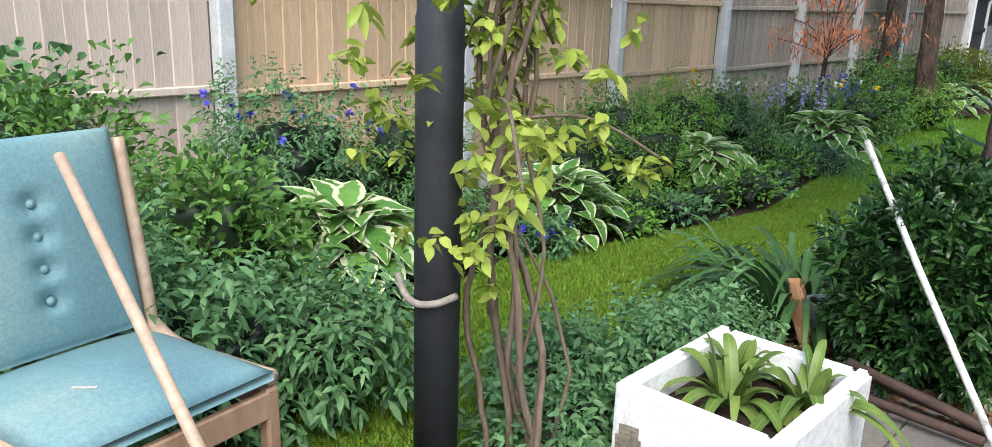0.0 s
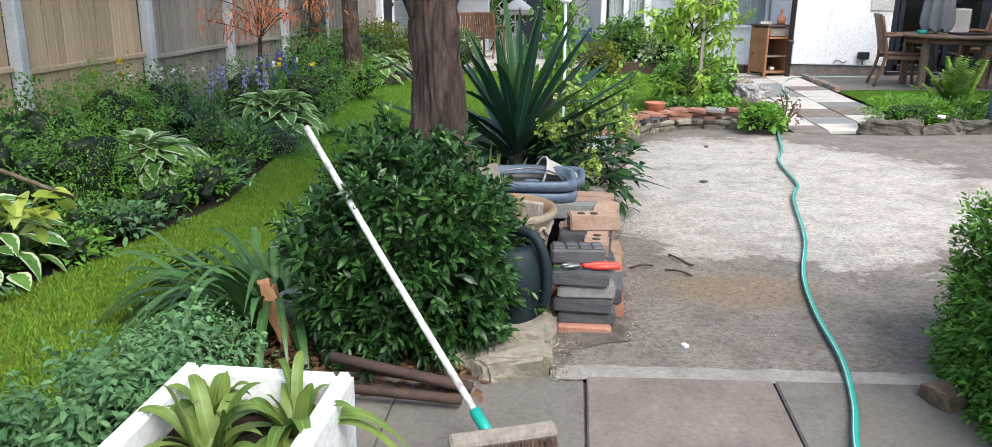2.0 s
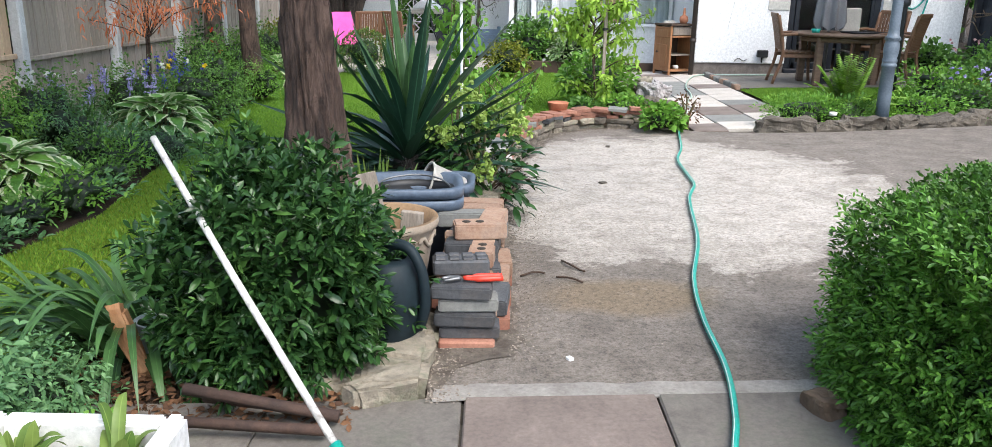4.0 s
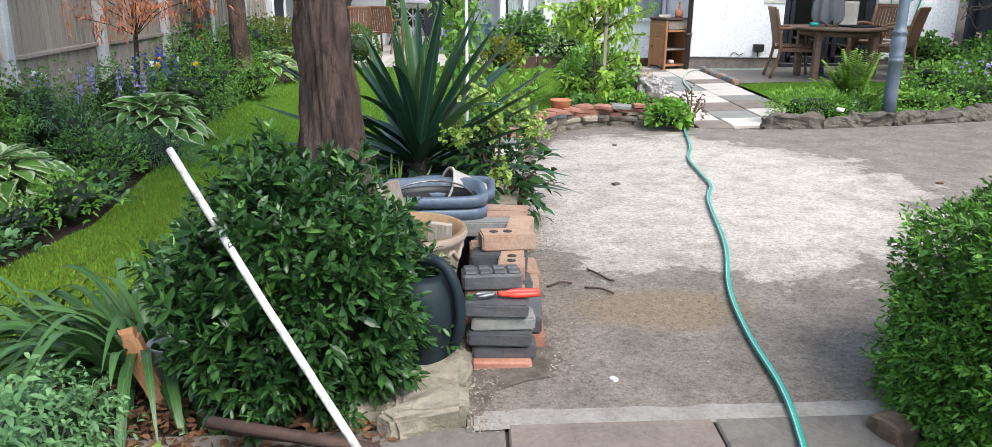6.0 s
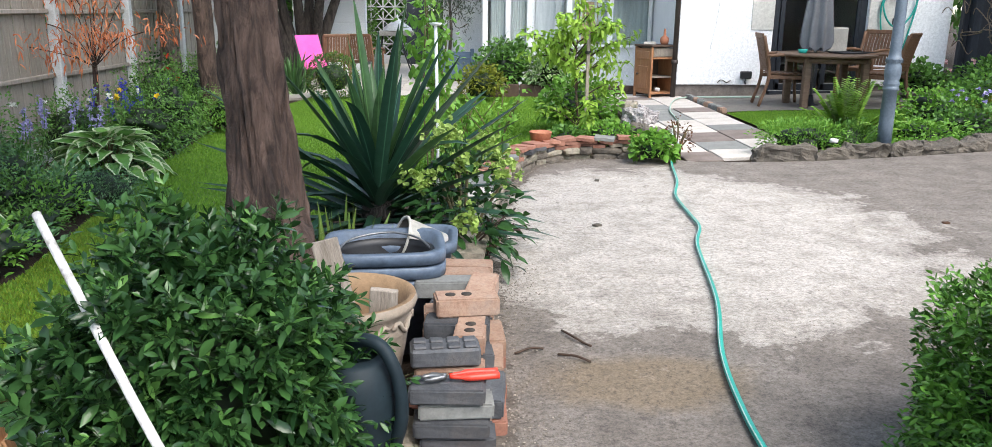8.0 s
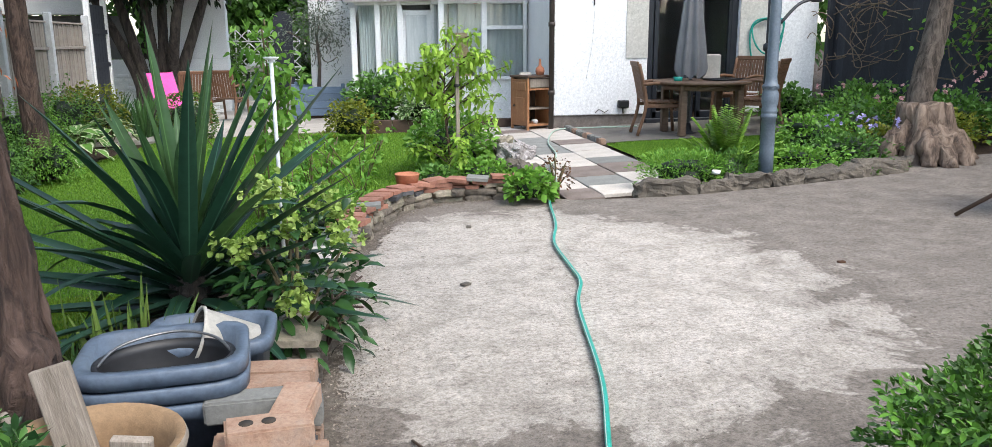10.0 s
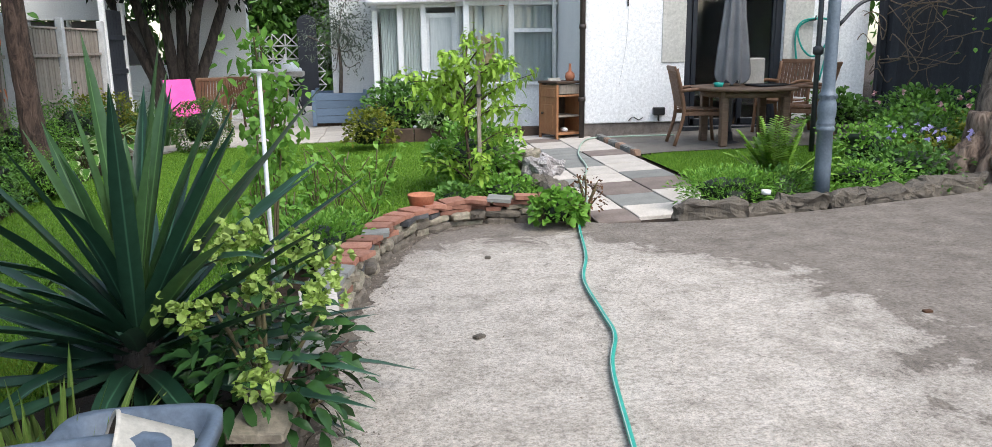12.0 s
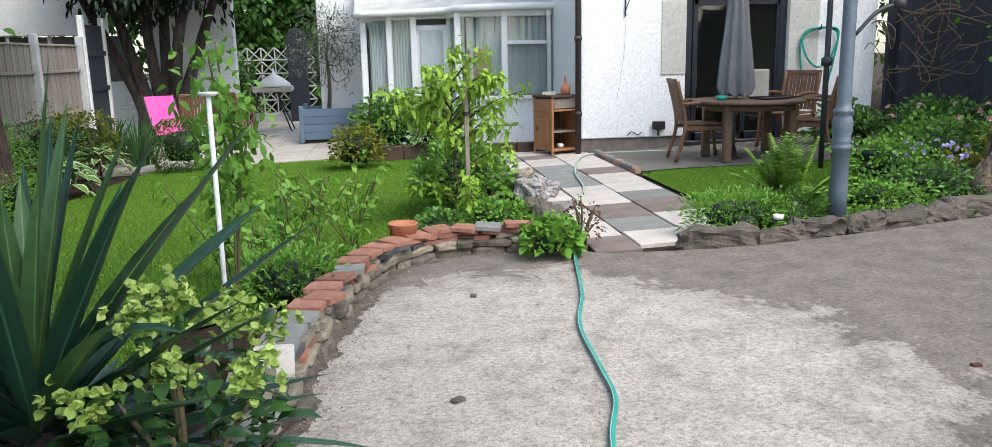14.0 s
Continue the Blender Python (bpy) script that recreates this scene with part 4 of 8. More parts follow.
part("coil", tube(spline([(-0.15, 0, -0.25), (-0.25, 0, 0.35), (-0.18, -0.02, 0.6), (0.12, -0.03, 0.64), (0.28, 0, 0.58), (0.2, -0.01, 0.3), (0.02, -0.02, 0.13), (-0.16, -0.03, 0.25), (-0.22, 0, 0.5), (-0.05, 0.0, 0.62), (0.2, 0, 0.62), (0.27, 0, 0.45), (0.14, 0, -0.2)], 8), 0.013, M["hose"], 8), hh)
part("hook", tube([(0.0, 0.06, 0.62), (0.0, -0.05, 0.62), (0, -0.06, 0.68)], 0.01, M["pole"]), hh)

# ---- bay conservatory ----
bay = thing("conservatory", "old white-painted timber conservatory with net curtains", "conservatory", (0, 0, 0))
SEG = [((3.18, 12.6), (2.38, 12.6)), ((2.38, 12.6), (1.7, 12.72)), ((1.7, 12.72), (1.62, 13.15)), ((1.62, 13.15), (1.07, 13.3)), ((1.07, 13.3), (0.7, 13.42)), ((0.7, 13.42), (0.34, 13.55))]
EAVE, SILL = 1.95, 0.62
for i, ((x0, y0), (x1, y1)) in enumerate(SEG):
    L_, a_ = math.hypot(x1 - x0, y1 - y0), math.degrees(math.atan2(y1 - y0, x1 - x0))
    mx, my = (x0 + x1) / 2, (y0 + y1) / 2
    part("post", box((0.09, 0.1, EAVE + 0.15), M["white_paint"], 0.008), bay, at=(x0, y0, -0.15))
    part("head", box((L_, 0.09, 0.1), M["white_paint"], 0.006), bay, at=(mx, my, EAVE - 0.12), rot=(0, 0, a_))
    if i == 3:
        d = part("door", box((L_ - 0.06, 0.05, 0.85), M["white_paint"], 0.006), bay, at=(mx, my, -0.1), rot=(0, 0, a_))
        part("stile", box((0.09, 0.05, 0.95), M["white_paint"], 0.005), d, at=(-L_ / 2 + 0.075, 0, 0.85))
        part("stile", box((0.09, 0.05, 0.95), M["white_paint"], 0.005), d, at=(L_ / 2 - 0.075, 0, 0.85))
        part("top_rail", box((L_ - 0.06, 0.05, 0.12), M["white_paint"], 0.005), d, at=(0, 0, 1.72))
        for k in range(4):
            part("glazing_bar", box((L_ - 0.2, 0.03, 0.022), M["white_paint"], 0.003), d, at=(0, 0, 1.0 + k * 0.17))
        for k in (-0.07, 0.07):
            part("glazing_bar", box((0.022, 0.03, 0.62), M["white_paint"], 0.003), d, at=(k, 0, 0.86))
        for k in range(7):
            t_ = math.pi * k / 6
            part("fan_bar", tube([(0, -0.0, 1.5), (0.17 * math.cos(t_), 0, 1.5 + 0.2 * math.sin(t_))], 0.011, M["white_paint"], 6), d)
        part("fan_arch", tube([(0.18 * math.cos(t_), 0, 1.5 + 0.21 * math.sin(t_)) for t_ in np.linspace(0, math.pi, 13)], 0.014, M["white_paint"], 6), d)
        part("pane", box((L_ - 0.2, 0.01, 0.92), M["curtain"], 0), d, at=(0, 0.02, 0.85))
        part("handle", tube([(L_ / 2 - 0.06, -0.04, 0.86), (L_ / 2 - 0.06, -0.04, 0.98)], 0.012, M["pole"], 6), d)
        continue
    lowz = SILL if i < 2 else 0.35
    part("base_wall", box((L_, 0.12, lowz + 0.15), M["white_paint"], 0.006), bay, at=(mx, my, -0.15), rot=(0, 0, a_))
    part("sill", box((L_ + 0.03, 0.2, 0.05), M["white_paint"], 0.008), bay, at=(mx, my - 0.03, lowz), rot=(0, 0, a_))
    if i == 0:
        part("transom", box((L_, 0.08, 0.06), M["white_paint"], 0.006), bay, at=(mx, my, 1.42), rot=(0, 0, a_))
    g_ = part("pane", box((L_ - 0.08, 0.008, EAVE - lowz - 0.14), M["glass"], 0), bay, at=(mx, my - 0.01, lowz + 0.04), rot=(0, 0, a_))
    g_.visible_shadow = False
    if i != 2:
        n_ = 26
        vs, fs = [], []
        w_ = L_ - 0.08
        for k in range(n_ + 1):
            x = -w_ / 2 + w_ * k / n_
            yy = 0.06 + 0.018 * math.sin(k * 1.7)
            zb = lowz + 0.06
            if i == 1:
                zb = lowz + 0.06 + max(0.0, 0.75 * (1 - abs(x - 0.02) / 0.16))
            vs += [(x, yy, zb), (x + (0.05 * math.sin(k) if i == 1 else 0), yy + 0.01, EAVE - 0.13)]
        fs = [(2 * k, 2 * k + 2, 2 * k + 3, 2 * k + 1) for k in range(n_)]
        part("net_curtain", mesh_from("curtain", vs, fs, M["curtain"], True), bay, "grey-white net curtain", at=(mx, my, 0), rot=(0, 0, a_ + 180))
part("chipboard", box((0.34, 0.02, 0.75), M["board"], 0.004), bay, "sheet of chipboard inside the window", at=(2.02, 12.73, 0.62), rot=(0, 0, -10))
part("plank", box((0.07, 0.03, 0.8), M["terracotta"], 0.004), bay, "reddish plank leaning inside", at=(2.15, 12.74, 1.05), rot=(0, 8, -10))
gut = spline([(3.2, 12.48, EAVE + 0.02), (2.4, 12.46, EAVE + 0.01), (1.75, 12.58, EAVE), (1.55, 12.95, EAVE - 0.01), (1.0, 13.15, EAVE - 0.02), (0.18, 13.42, EAVE - 0.03)], 6)
part("gutter", tube(gut, 0.05, M["white_paint"], 8), bay)
part("downpipe", tube([(3.02, 12.5, EAVE), (3.04, 12.52, EAVE - 0.12), (3.05, 12.53, 0.0)], 0.035, M["white_paint"], 8), bay)
vs = [p + np.array([0, 0, 0.04]) for p in gut] + [np.array([p[0] + 0.0, 15.0, EAVE + 0.55]) for p in gut]
n_ = len(gut)
part("roof", mesh_from("roof", vs + [v - np.array([0, 0, 0.05]) for v in vs], [(k, k + 1, n_ + k + 1, n_ + k) for k in range(n_ - 1)] + [(2 * n_ + k, 3 * n_ + k, 3 * n_ + k + 1, 2 * n_ + k + 1) for k in range(n_ - 1)], M["felt"]), bay, "mossy grey felt roof")
part("back_wall", box((3.7, 0.25, 5.3), M["white_paint"], 0.01), bay, "plain white house wall", at=(1.35, 15.1, -0.2))
part("side_wall", box((0.1, 1.5, 2.0), M["white_paint"], 0.01), bay, at=(0.3, 14.35, -0.2))
part("roof_edge", box((4.2, 1.6, 0.12), M["tile_roof"], 0.02), bay, at=(1.35, 15.4, 5.1))
part("floor", box((2.8, 2.0, 0.05), M["interior_shade"], 0), bay, at=(1.75, 14.1, -0.12))

# ---- dark fence on the far side and the brick house behind it ----
df = thing("dark_fence", "tall slate-black boarded garden fence", "fence", kind="structure")
A, B = np.array([7.3, 10.6]), np.array([8.7, 1.0])
nb = 64
dvec = (B - A) / nb
ang = math.degrees(math.atan2(dvec[1], dvec[0]))
bl = np.linalg.norm(dvec)
bmsh = [box((bl + 0.006, 0.02, 2.0), M["dark_fence"], 0.004), box((bl + 0.006, 0.02, 2.02), M["dark_fence"], 0.004)]
for k in range(nb):
    p = A + dvec * (k + 0.5)
    part("board", bmsh[k % 2], df, at=(p[0], p[1], float(G(p[0], p[1])) - 0.05), rot=(0, 0, ang + 3))
for k in range(6):
    p = A + dvec * (k * 12.6 + 0.2)
    part("post", box((0.09, 0.09, 2.05), M["dark_fence"], 0.006), df, at=(p[0] - 0.06, p[1], float(G(p[0], p[1])) - 0.05))
nh = thing("neighbour_house", "red brick neighbouring house behind the dark fence", "house", (11.2, 7.0, 0.2))
part("wall", box((4.0, 12.0, 5.0), M["brick_red"], 0.02), nh)
part("roof", box((4.6, 12.6, 0.3), M["tile_roof"], 0.02), nh, at=(0, 0, 5.0))

# ---- boundary behind the walker ----
bw = thing("rear_fence", "plain weathered timber fence closing the garden", "fence", kind="structure")
for k in range(7):
    part("panel", box((1.83, 0.05, 1.8), M["fence_old"], 0.01), bw, at=(-3.2 + k * 1.9, -6.3, 0.0))
sf = thing("side_fence", "plain weathered timber fence beside the yard", "fence", kind="structure")
for k in range(4):
    part("panel", box((0.05, 1.83, 1.8), M["fence_old"], 0.01), sf, at=(8.75, 0.0 - k * 1.9, 0.2))


# ---- big tree, hedge and shrubs beside the yard ----
def gz(x, y):
    return float(G(x, y))


tree = thing("tree", "mature tree with reddish-brown flaking bark", "tree", (-0.7, 1.32, gz(-0.7, 1.32)))
part("trunk", bark_trunk([(0.05, -0.06, -0.05), (0.035, -0.03, 0.2), (0.02, 0.0, 0.5), (0.0, 0.02, 0.9), (-0.02, 0.02, 1.3), (-0.05, 0.02, 1.9), (-0.1, 0, 3.0)],
                    [0.22, 0.165, 0.145, 0.108, 0.098, 0.102, 0.09], M["bark_red"], 0.02, 96, 26), tree)
part("burl", trunk([(0.03, -0.05, 0.16), (0.12, -0.1, 0.34), (0.11, -0.07, 0.5), (0.05, -0.02, 0.62)], [0.03, 0.075, 0.07, 0.02], M["bark_red"], 0.5, 16, 6), tree, "knotted swelling on the trunk")
for e in ((1.0, 0.5, 4.6), (-1.1, 0.6, 4.7), (0.2, -1.0, 4.8), (-0.3, 1.2, 5.2)):
    part("limb", trunk([(-0.1, 0, 2.9), (e[0] * 0.4, e[1] * 0.4, 3.6), e], [0.07, 0.05, 0.02], M["bark_red"], 0.15, 10, 6), tree)
# crown above the view, made wide and dense to shade fence and border
Pc, Uc = bush_points(17000, (2.5, 2.4, 1.1), -1, 0.7, 0.35, 3.3)
part("crown", leaves(Pc + np.array([-0.3, 0.4, 4.8]), Uc + rng.normal(0, 0.7, Uc.shape), 0.12, 0.04, M["leaf_mid"], "oval", 0.3), tree)
for a, r in ((0.4, 0.5), (2.6, 0.45), (4.4, 0.55)):
    part("root", trunk([(0.05, -0.05, 0.14), (0.18 * math.cos(a), 0.18 * math.sin(a), 0.04), (r * math.cos(a), r * math.sin(a), -0.03)], [0.09, 0.06, 0.02], M["bark_red"], 0.2, 10, 5), tree)

hedge = thing("box_hedge", "clipped rounded box hedge with bright fresh growth", "hedge", (1.97, -0.08, gz(1.97, -0.08)))
rad = (0.8, 0.78, 0.45)
P, U = bush_points(52000, rad, -0.75, 0.2, 0.05, 1.0, 3.0)
q = ((np.abs(P[:, 0]) / rad[0]) ** 3 + (np.abs(P[:, 1]) / rad[1]) ** 3) ** (1 / 3)
under = P[:, 2] < 0.05
P[under, :2] *= (rng.uniform(0.92, 1.03, len(P)) / np.maximum(q, 0.3))[under][:, None]
P[:, 2] = np.maximum(P[:, 2] + 0.24, 0.01)
part("foliage", leaves(P, U + rng.normal(0, 0.6, P.shape) + np.array([0, 0, 0.25]), 0.024 * rng.uniform(0.7, 1.3, len(P)), 0.0065, M["leaf_box"], "small", 0.1), hedge)
# two near-black bodies paint the shaded gaps of the hedge
part("twig_mass", core(rad, M["leaf_and_shade"], 1.0, 0.82, 3.0, -0.8, 0.05), hedge, at=(0, 0, 0.24))
part("twig_mass", core((rad[0] * 1.02, rad[1] * 1.02, 0.36), M["leaf_and_shade"], 1.0, 0.8, 4.0, -0.5, 0.05), hedge, at=(0, 0, 0.1))
top = np.flatnonzero(P[:, 2] > 0.5)
k = rng.choice(top, 2600)
part("foliage", shoots(P[k], U[k] + rng.normal(0, 0.45, (len(k), 3)) + np.array([0, 0, 0.4]), 6, 0.03, 0.022, 0.26, "leaf_box"), hedge)
low = np.flatnonzero((P[:, 2] < 0.58) & (P[:, 1] < 0.45) & (P[:, 0] < 0.5))
k = rng.choice(low, 2300)
part("foliage", shoots(P[k] * 0.99, U[k] + rng.normal(0, 0.4, (len(k), 3)) + np.array([-0.15, -0.1, 0.45]), 12, 0.085, 0.034, 0.2, "leaf_shoot"), hedge, "long bright green uncut shoots")
rock = solo("edging_rock", hewn((0.085, 0.13, 0.1), M["split_stone"], 4, 0.02), "rough brown stone at the foot of the hedge", "rock", (1.06, 0.03, gz(1, 0.03) - 0.02), (0, 0, 20))
for i, (x, y) in enumerate(((1.14, -0.25), (1.16, -0.52))):
    solo("edging_stone", rough_block((0.05, 0.26, 0.035), M["sandstone_dark"], i + 9, 0.02), "thin upright edging stone under the hedge", "edging stone", (x, y, gz(x, y) - 0.02), (0, 0, -10), group="edging stones under the hedge")

shrub = thing("evergreen_shrub", "dense glossy dark evergreen shrub", "shrub", (-0.63, 0.46, gz(-0.63, 0.46)))
srad = (0.345, 0.33, 0.40)
P, U = bush_points(1500, srad, -0.75, 0.4, 0.2, 2.0, 2.5)
P[:, 2] = np.maximum(P[:, 2] + 0.3, 0.02)
part("foliage", shoots(P, U + rng.normal(0, 0.45, P.shape) + np.array([0, 0, 0.55]), 10, 0.07, 0.058, 0.19, "leaf_gloss"), shrub)
k = rng.choice(1500, 330)
part("foliage", shoots(P[k] * 1.03, U[k] + rng.normal(0, 0.3, (330, 3)) + np.array([0, 0, 0.7]), 6, 0.05, 0.05, 0.17, "leaf_young"), shrub, "lighter green young shoots")
# shade inside the shrub, put in as a near-black body
part("twig_mass", core(srad, M["leaf_and_shade"], 2.0, 0.6, 2.5, -0.7, 0.2), shrub, at=(0, 0, 0.3))
strap_clump("agapanthus", "large clump of arching dark green strap leaves", "plant", (-1.26, 0.72), 190, 0.98, 0.0175, "strap", 0.98, 0.9, base=0.32, lean=0.42, singles=True, prof="strap")
strap_clump("agapanthus", "clump of upright fresh green strap leaves under the tree", "plant", (-0.72, 1.75), 60, 0.5, 0.012, "strap", 0.7, 0.5, base=0.2, singles=True)
strap_clump("crocosmia", "tuft of fresh green sword leaves beside the yucca", "plant", (-0.62, 2.12), 40, 0.5, 0.014, "strap_pale", 0.6, 0.4, base=0.22)
strap_clump("crocosmia", "tuft of bright upright sword leaves behind the tubs", "plant", (-0.5, 1.95), 46, 0.5, 0.013, "strap_pale", 0.55, 0.35, base=0.24)

# ---- yucca ----
yuc = thing("yucca", "big spiky yucca with stiff dark blue-green leaves", "yucca", (-0.44, 2.58, gz(-0.44, 2.58)))
part("stem", trunk([(0, 0, -0.02), (0.01, 0, 0.2), (0, 0, 0.36)], [0.11, 0.1, 0.08], M["bark_dark"], 0.2, 16, 5), yuc)
for i in range(88):
    f = i / 88
    a = i * 2.39996 + rng.normal(0, 0.1)
    tilt = 0.08 + 1.55 * f ** 0.72 + rng.normal(0, 0.08)
    d = np.array([[math.cos(a) * math.sin(tilt), math.sin(a) * math.sin(tilt), math.cos(tilt)]])
    z = 0.46 - 0.28 * f
    L = (0.86 + 0.14 * math.sin(f * 3.0)) * rng.uniform(0.72, 1.12)
    pale = i in (9, 22, 31)
    part("leaf", leaves([[d[0][0] * 0.05, d[0][1] * 0.05, z]], d, [L], [0.036], M["yucca_pale" if pale or f < 0.12 else "yucca"], "sword",
                        [rng.choice([0.04, 0.16, 0.6], p=[0.45, 0.3, 0.25]) * (0.5 + f)], 0.5, roll=0.08), yuc)

# ---- hellebore ----
hel = bush("hellebore", "hellebore with dark leaves and pale green flower heads", "plant", (0.0, 2.42), (0.26, 0.34, 0.34), 480, 0.085, "leaf_gloss", low=-0.5, shell=0.5,
           lumps=0.2, seed=6.0, wide=0.2, hollow=True, stems=14, droop=0.5)
for c in ((-0.12, 0.1, 0.66), (0.1, 0.22, 0.62), (0.0, -0.08, 0.56), (0.2, -0.02, 0.52), (-0.2, -0.1, 0.5), (0.02, -0.28, 0.36), (-0.08, 0.3, 0.66), (0.18, 0.36, 0.54)):
    C = np.asarray(c) + rng.normal(0, 0.036, (34, 3))
    Q = np.repeat(C, 5, 0)
    part("flower_head", leaves(Q, rng.normal(0, 1, Q.shape) + np.array([0, -0.2, 0.5]), 0.025, 0.0125, M["helle"], "round", 0.1), hel, "pale green flower cluster")
for i in range(9):
    part("stalk", tube(spline([(0.1, 0.05, 0), (0.13 + rng.normal(0, 0.05), 0.0 + rng.normal(0, 0.08), 0.18), (0.2 + rng.normal(0, 0.07), rng.normal(0, 0.15), 0.3)], 4), 0.005, M["rust"], 5), hel)

# ---- stack of bricks ----
def brick_mesh(mat, size=(0.215, 0.102, 0.065), seed=0):
    bm = bmesh.new()
    bmesh.ops.create_cube(bm, size=1)
    for v in bm.verts:
        v.co = Vector((v.co.x * size[0], v.co.y * size[1], (v.co.z + 0.5) * size[2]))
    bmesh.ops.bevel(bm, geom=bm.edges[:], offset=0.006, segments=2, affect="EDGES")
    for v in bm.verts:
        v.co += noise.noise_vector(v.co * 25 + Vector((seed, 0, 0))) * 0.004
    me = bm_mesh("brick", bm, M[mat])
    return me


BR = {k: brick_mesh(k, seed=i) for i, k in enumerate(("brick_pale", "brick_blue", "brick_red", "slab_grey"))}
THIN = {k: brick_mesh(k, (0.215, 0.105, 0.048), i + 7) for i, k in enumerate(("brick_blue", "slab_grey"))}
# flat dark disc painting the shade of a brick's hole
HOLE = lathe([(0.018, -0.002), (0.018, 0.0015), (0.0, 0.0015)], M["hole_shade"], 12)
gx, gy = -0.01, 0.62


def stack_brick(kind, x, y, z, rz=0, holes=0, thin=False):
    b = solo("brick", (THIN if thin else BR)[kind], {"brick_pale": "pale orange salvaged brick in the stack", "brick_blue": "dark blue engineering brick in the stack",
                                 "brick_red": "red clay brick in the stack", "slab_grey": "grey concrete brick in the stack"}[kind], "brick", (x, y, gz(x, y) + z), (0, 0, rz), group="stacked bricks")
    for h in range(holes):
        part("hole", HOLE, b, at=(-0.055 + 0.055 * h, 0, 0.0655))
    return b


solo("brick", box((0.2, 0.1, 0.03), M["brick_red"], 0.006), "half-buried red brick under the stack", "brick", (-0.01, 0.57, gz(0, 0.57) + 0.008))
for i, k in enumerate(("brick_blue", "brick_blue", "slab_grey", "brick_blue")):
    stack_brick(k, gx + (0.008, -0.008, 0.002, -0.02)[i], 0.605 + (0.0, -0.012, 0.008, -0.004)[i], 0.034 + 0.0505 * i, (1.5, -2, 2.5, -2)[i], thin=True)
# rows behind the front column: y, courses, where the row's middle lies, its top brick and its turn
ROWS = ((0.715, 2, -0.012, "brick_pale", 2, 0), (0.825, 3, -0.03, "brick_pale", -3, 0), (0.935, 3, 0.0, "brick_blue", 4, 0), (1.045, 4, -0.01, "brick_blue", -3, 0),
        (1.155, 4, -0.02, "brick_pale", 3, 3), (1.265, 4, 0.0, "brick_blue", -2, 0), (1.375, 5, 0.0, "brick_pale", 3, 0), (1.485, 5, 0.012, "brick_pale", -3, 0))
mixk = ("brick_red", "brick_blue", "brick_pale", "slab_grey", "brick_pale", "brick_red", "brick_blue")
for i, (y, courses, x, topk, turn, holes) in enumerate(ROWS):
    for r in range(courses):
        last = r == courses - 1
        stack_brick(topk if last else mixk[(i * 3 + r * 2) % 7], x + (0 if last else rng.normal(0, 0.012)), y, r * 0.066, turn if last else rng.normal(0, 3), holes if last else 0)
# single bricks set endwise on the rows
for k, x, y, z, rz, holes in (("brick_pale", 0.035, 0.985, 3 * 0.066, 86, 2), ("brick_pale", 0.02, 1.1, 4 * 0.066, 8, 2), ("brick_pale", 0.075, 1.235, 4 * 0.066, 82, 0), ("slab_grey", -0.06, 1.3, 4 * 0.066, 4, 0),
                              ("brick_red", 0.095, 0.79, 0, 90, 0), ("brick_blue", 0.09, 0.8, 0.066, 86, 0), ("brick_red", 0.1, 1.03, 0, 92, 0), ("brick_pale", 0.095, 1.04, 0.066, 88, 0), ("brick_red", 0.11, 1.28, 0.0, 90, 0), ("brick_pale", 0.105, 1.27, 0.066, 93, 0)):
    stack_brick(k, x, y, z, rz, holes)
pav = solo("stable_paver", box((0.215, 0.1, 0.06), M["brick_blue"], 0.008), "dark chequered stable paver on the stack", "paver", (-0.045, 0.825, gz(0, 0.83) + 3 * 0.066 + 0.002), (0, 0, 6))
for i in range(4):
    for j in range(2):
        part("stud", box((0.042, 0.036, 0.01), M["brick_blue"], 0.004), pav, at=(-0.078 + i * 0.052, -0.024 + j * 0.048, 0.058))
sec = thing("secateurs", "red-handled garden secateurs lying on the bricks", "secateurs", (-0.015, 0.61, gz(0, 0.62) + 0.237), rz=8)
for s in (-1, 1):
    part("handle", tube(spline([(-0.01, 0.004 * s, 0.012), (0.05, 0.016 * s, 0.012), (0.13, 0.013 * s, 0.012)], 5), [0.007] * 4 + [0.011] * 7, M["red_grip"], 8), sec, "red plastic grip")
part("blade", tube(spline([(-0.02, 0, 0.012), (-0.06, 0.012, 0.012), (-0.09, 0.006, 0.01)], 4), [0.009] * 5 + [0.007] * 3 + [0.002], M["steel"], 6), sec, "dull steel blade")
part("anvil", tube(spline([(-0.02, 0, 0.012), (-0.06, -0.014, 0.012), (-0.085, -0.012, 0.01)], 4), [0.008] * 5 + [0.006] * 3 + [0.002], M["steel"], 6), sec)

# ---- stoneware pot with timber offcuts, tubs, watering can ----
pot = thing("stoneware_pot", "pale stoneware garden pot holding timber offcuts", "pot", (-0.345, 0.9, gz(-0.345, 0.9) + 0.0))
pot.scale = (1.28, 1.28, 1.1)
prof = [(0.0, 0.02), (0.095, 0.02), (0.1, 0.0), (0.105, 0.02), (0.118, 0.12), (0.135, 0.22), (0.142, 0.27), (0.147, 0.28), (0.145, 0.30), (0.15, 0.335), (0.162, 0.345), (0.166, 0.36), (0.162, 0.375)]
part("body", lathe(prof, M["clay_pot"], 40), pot)
part("inside", lathe([(0.162, 0.375), (0.148, 0.374), (0.138, 0.33), (0.118, 0.2), (0.1, 0.1), (0.0, 0.1)], M["clay_in"], 40), pot, "orange-brown inside")
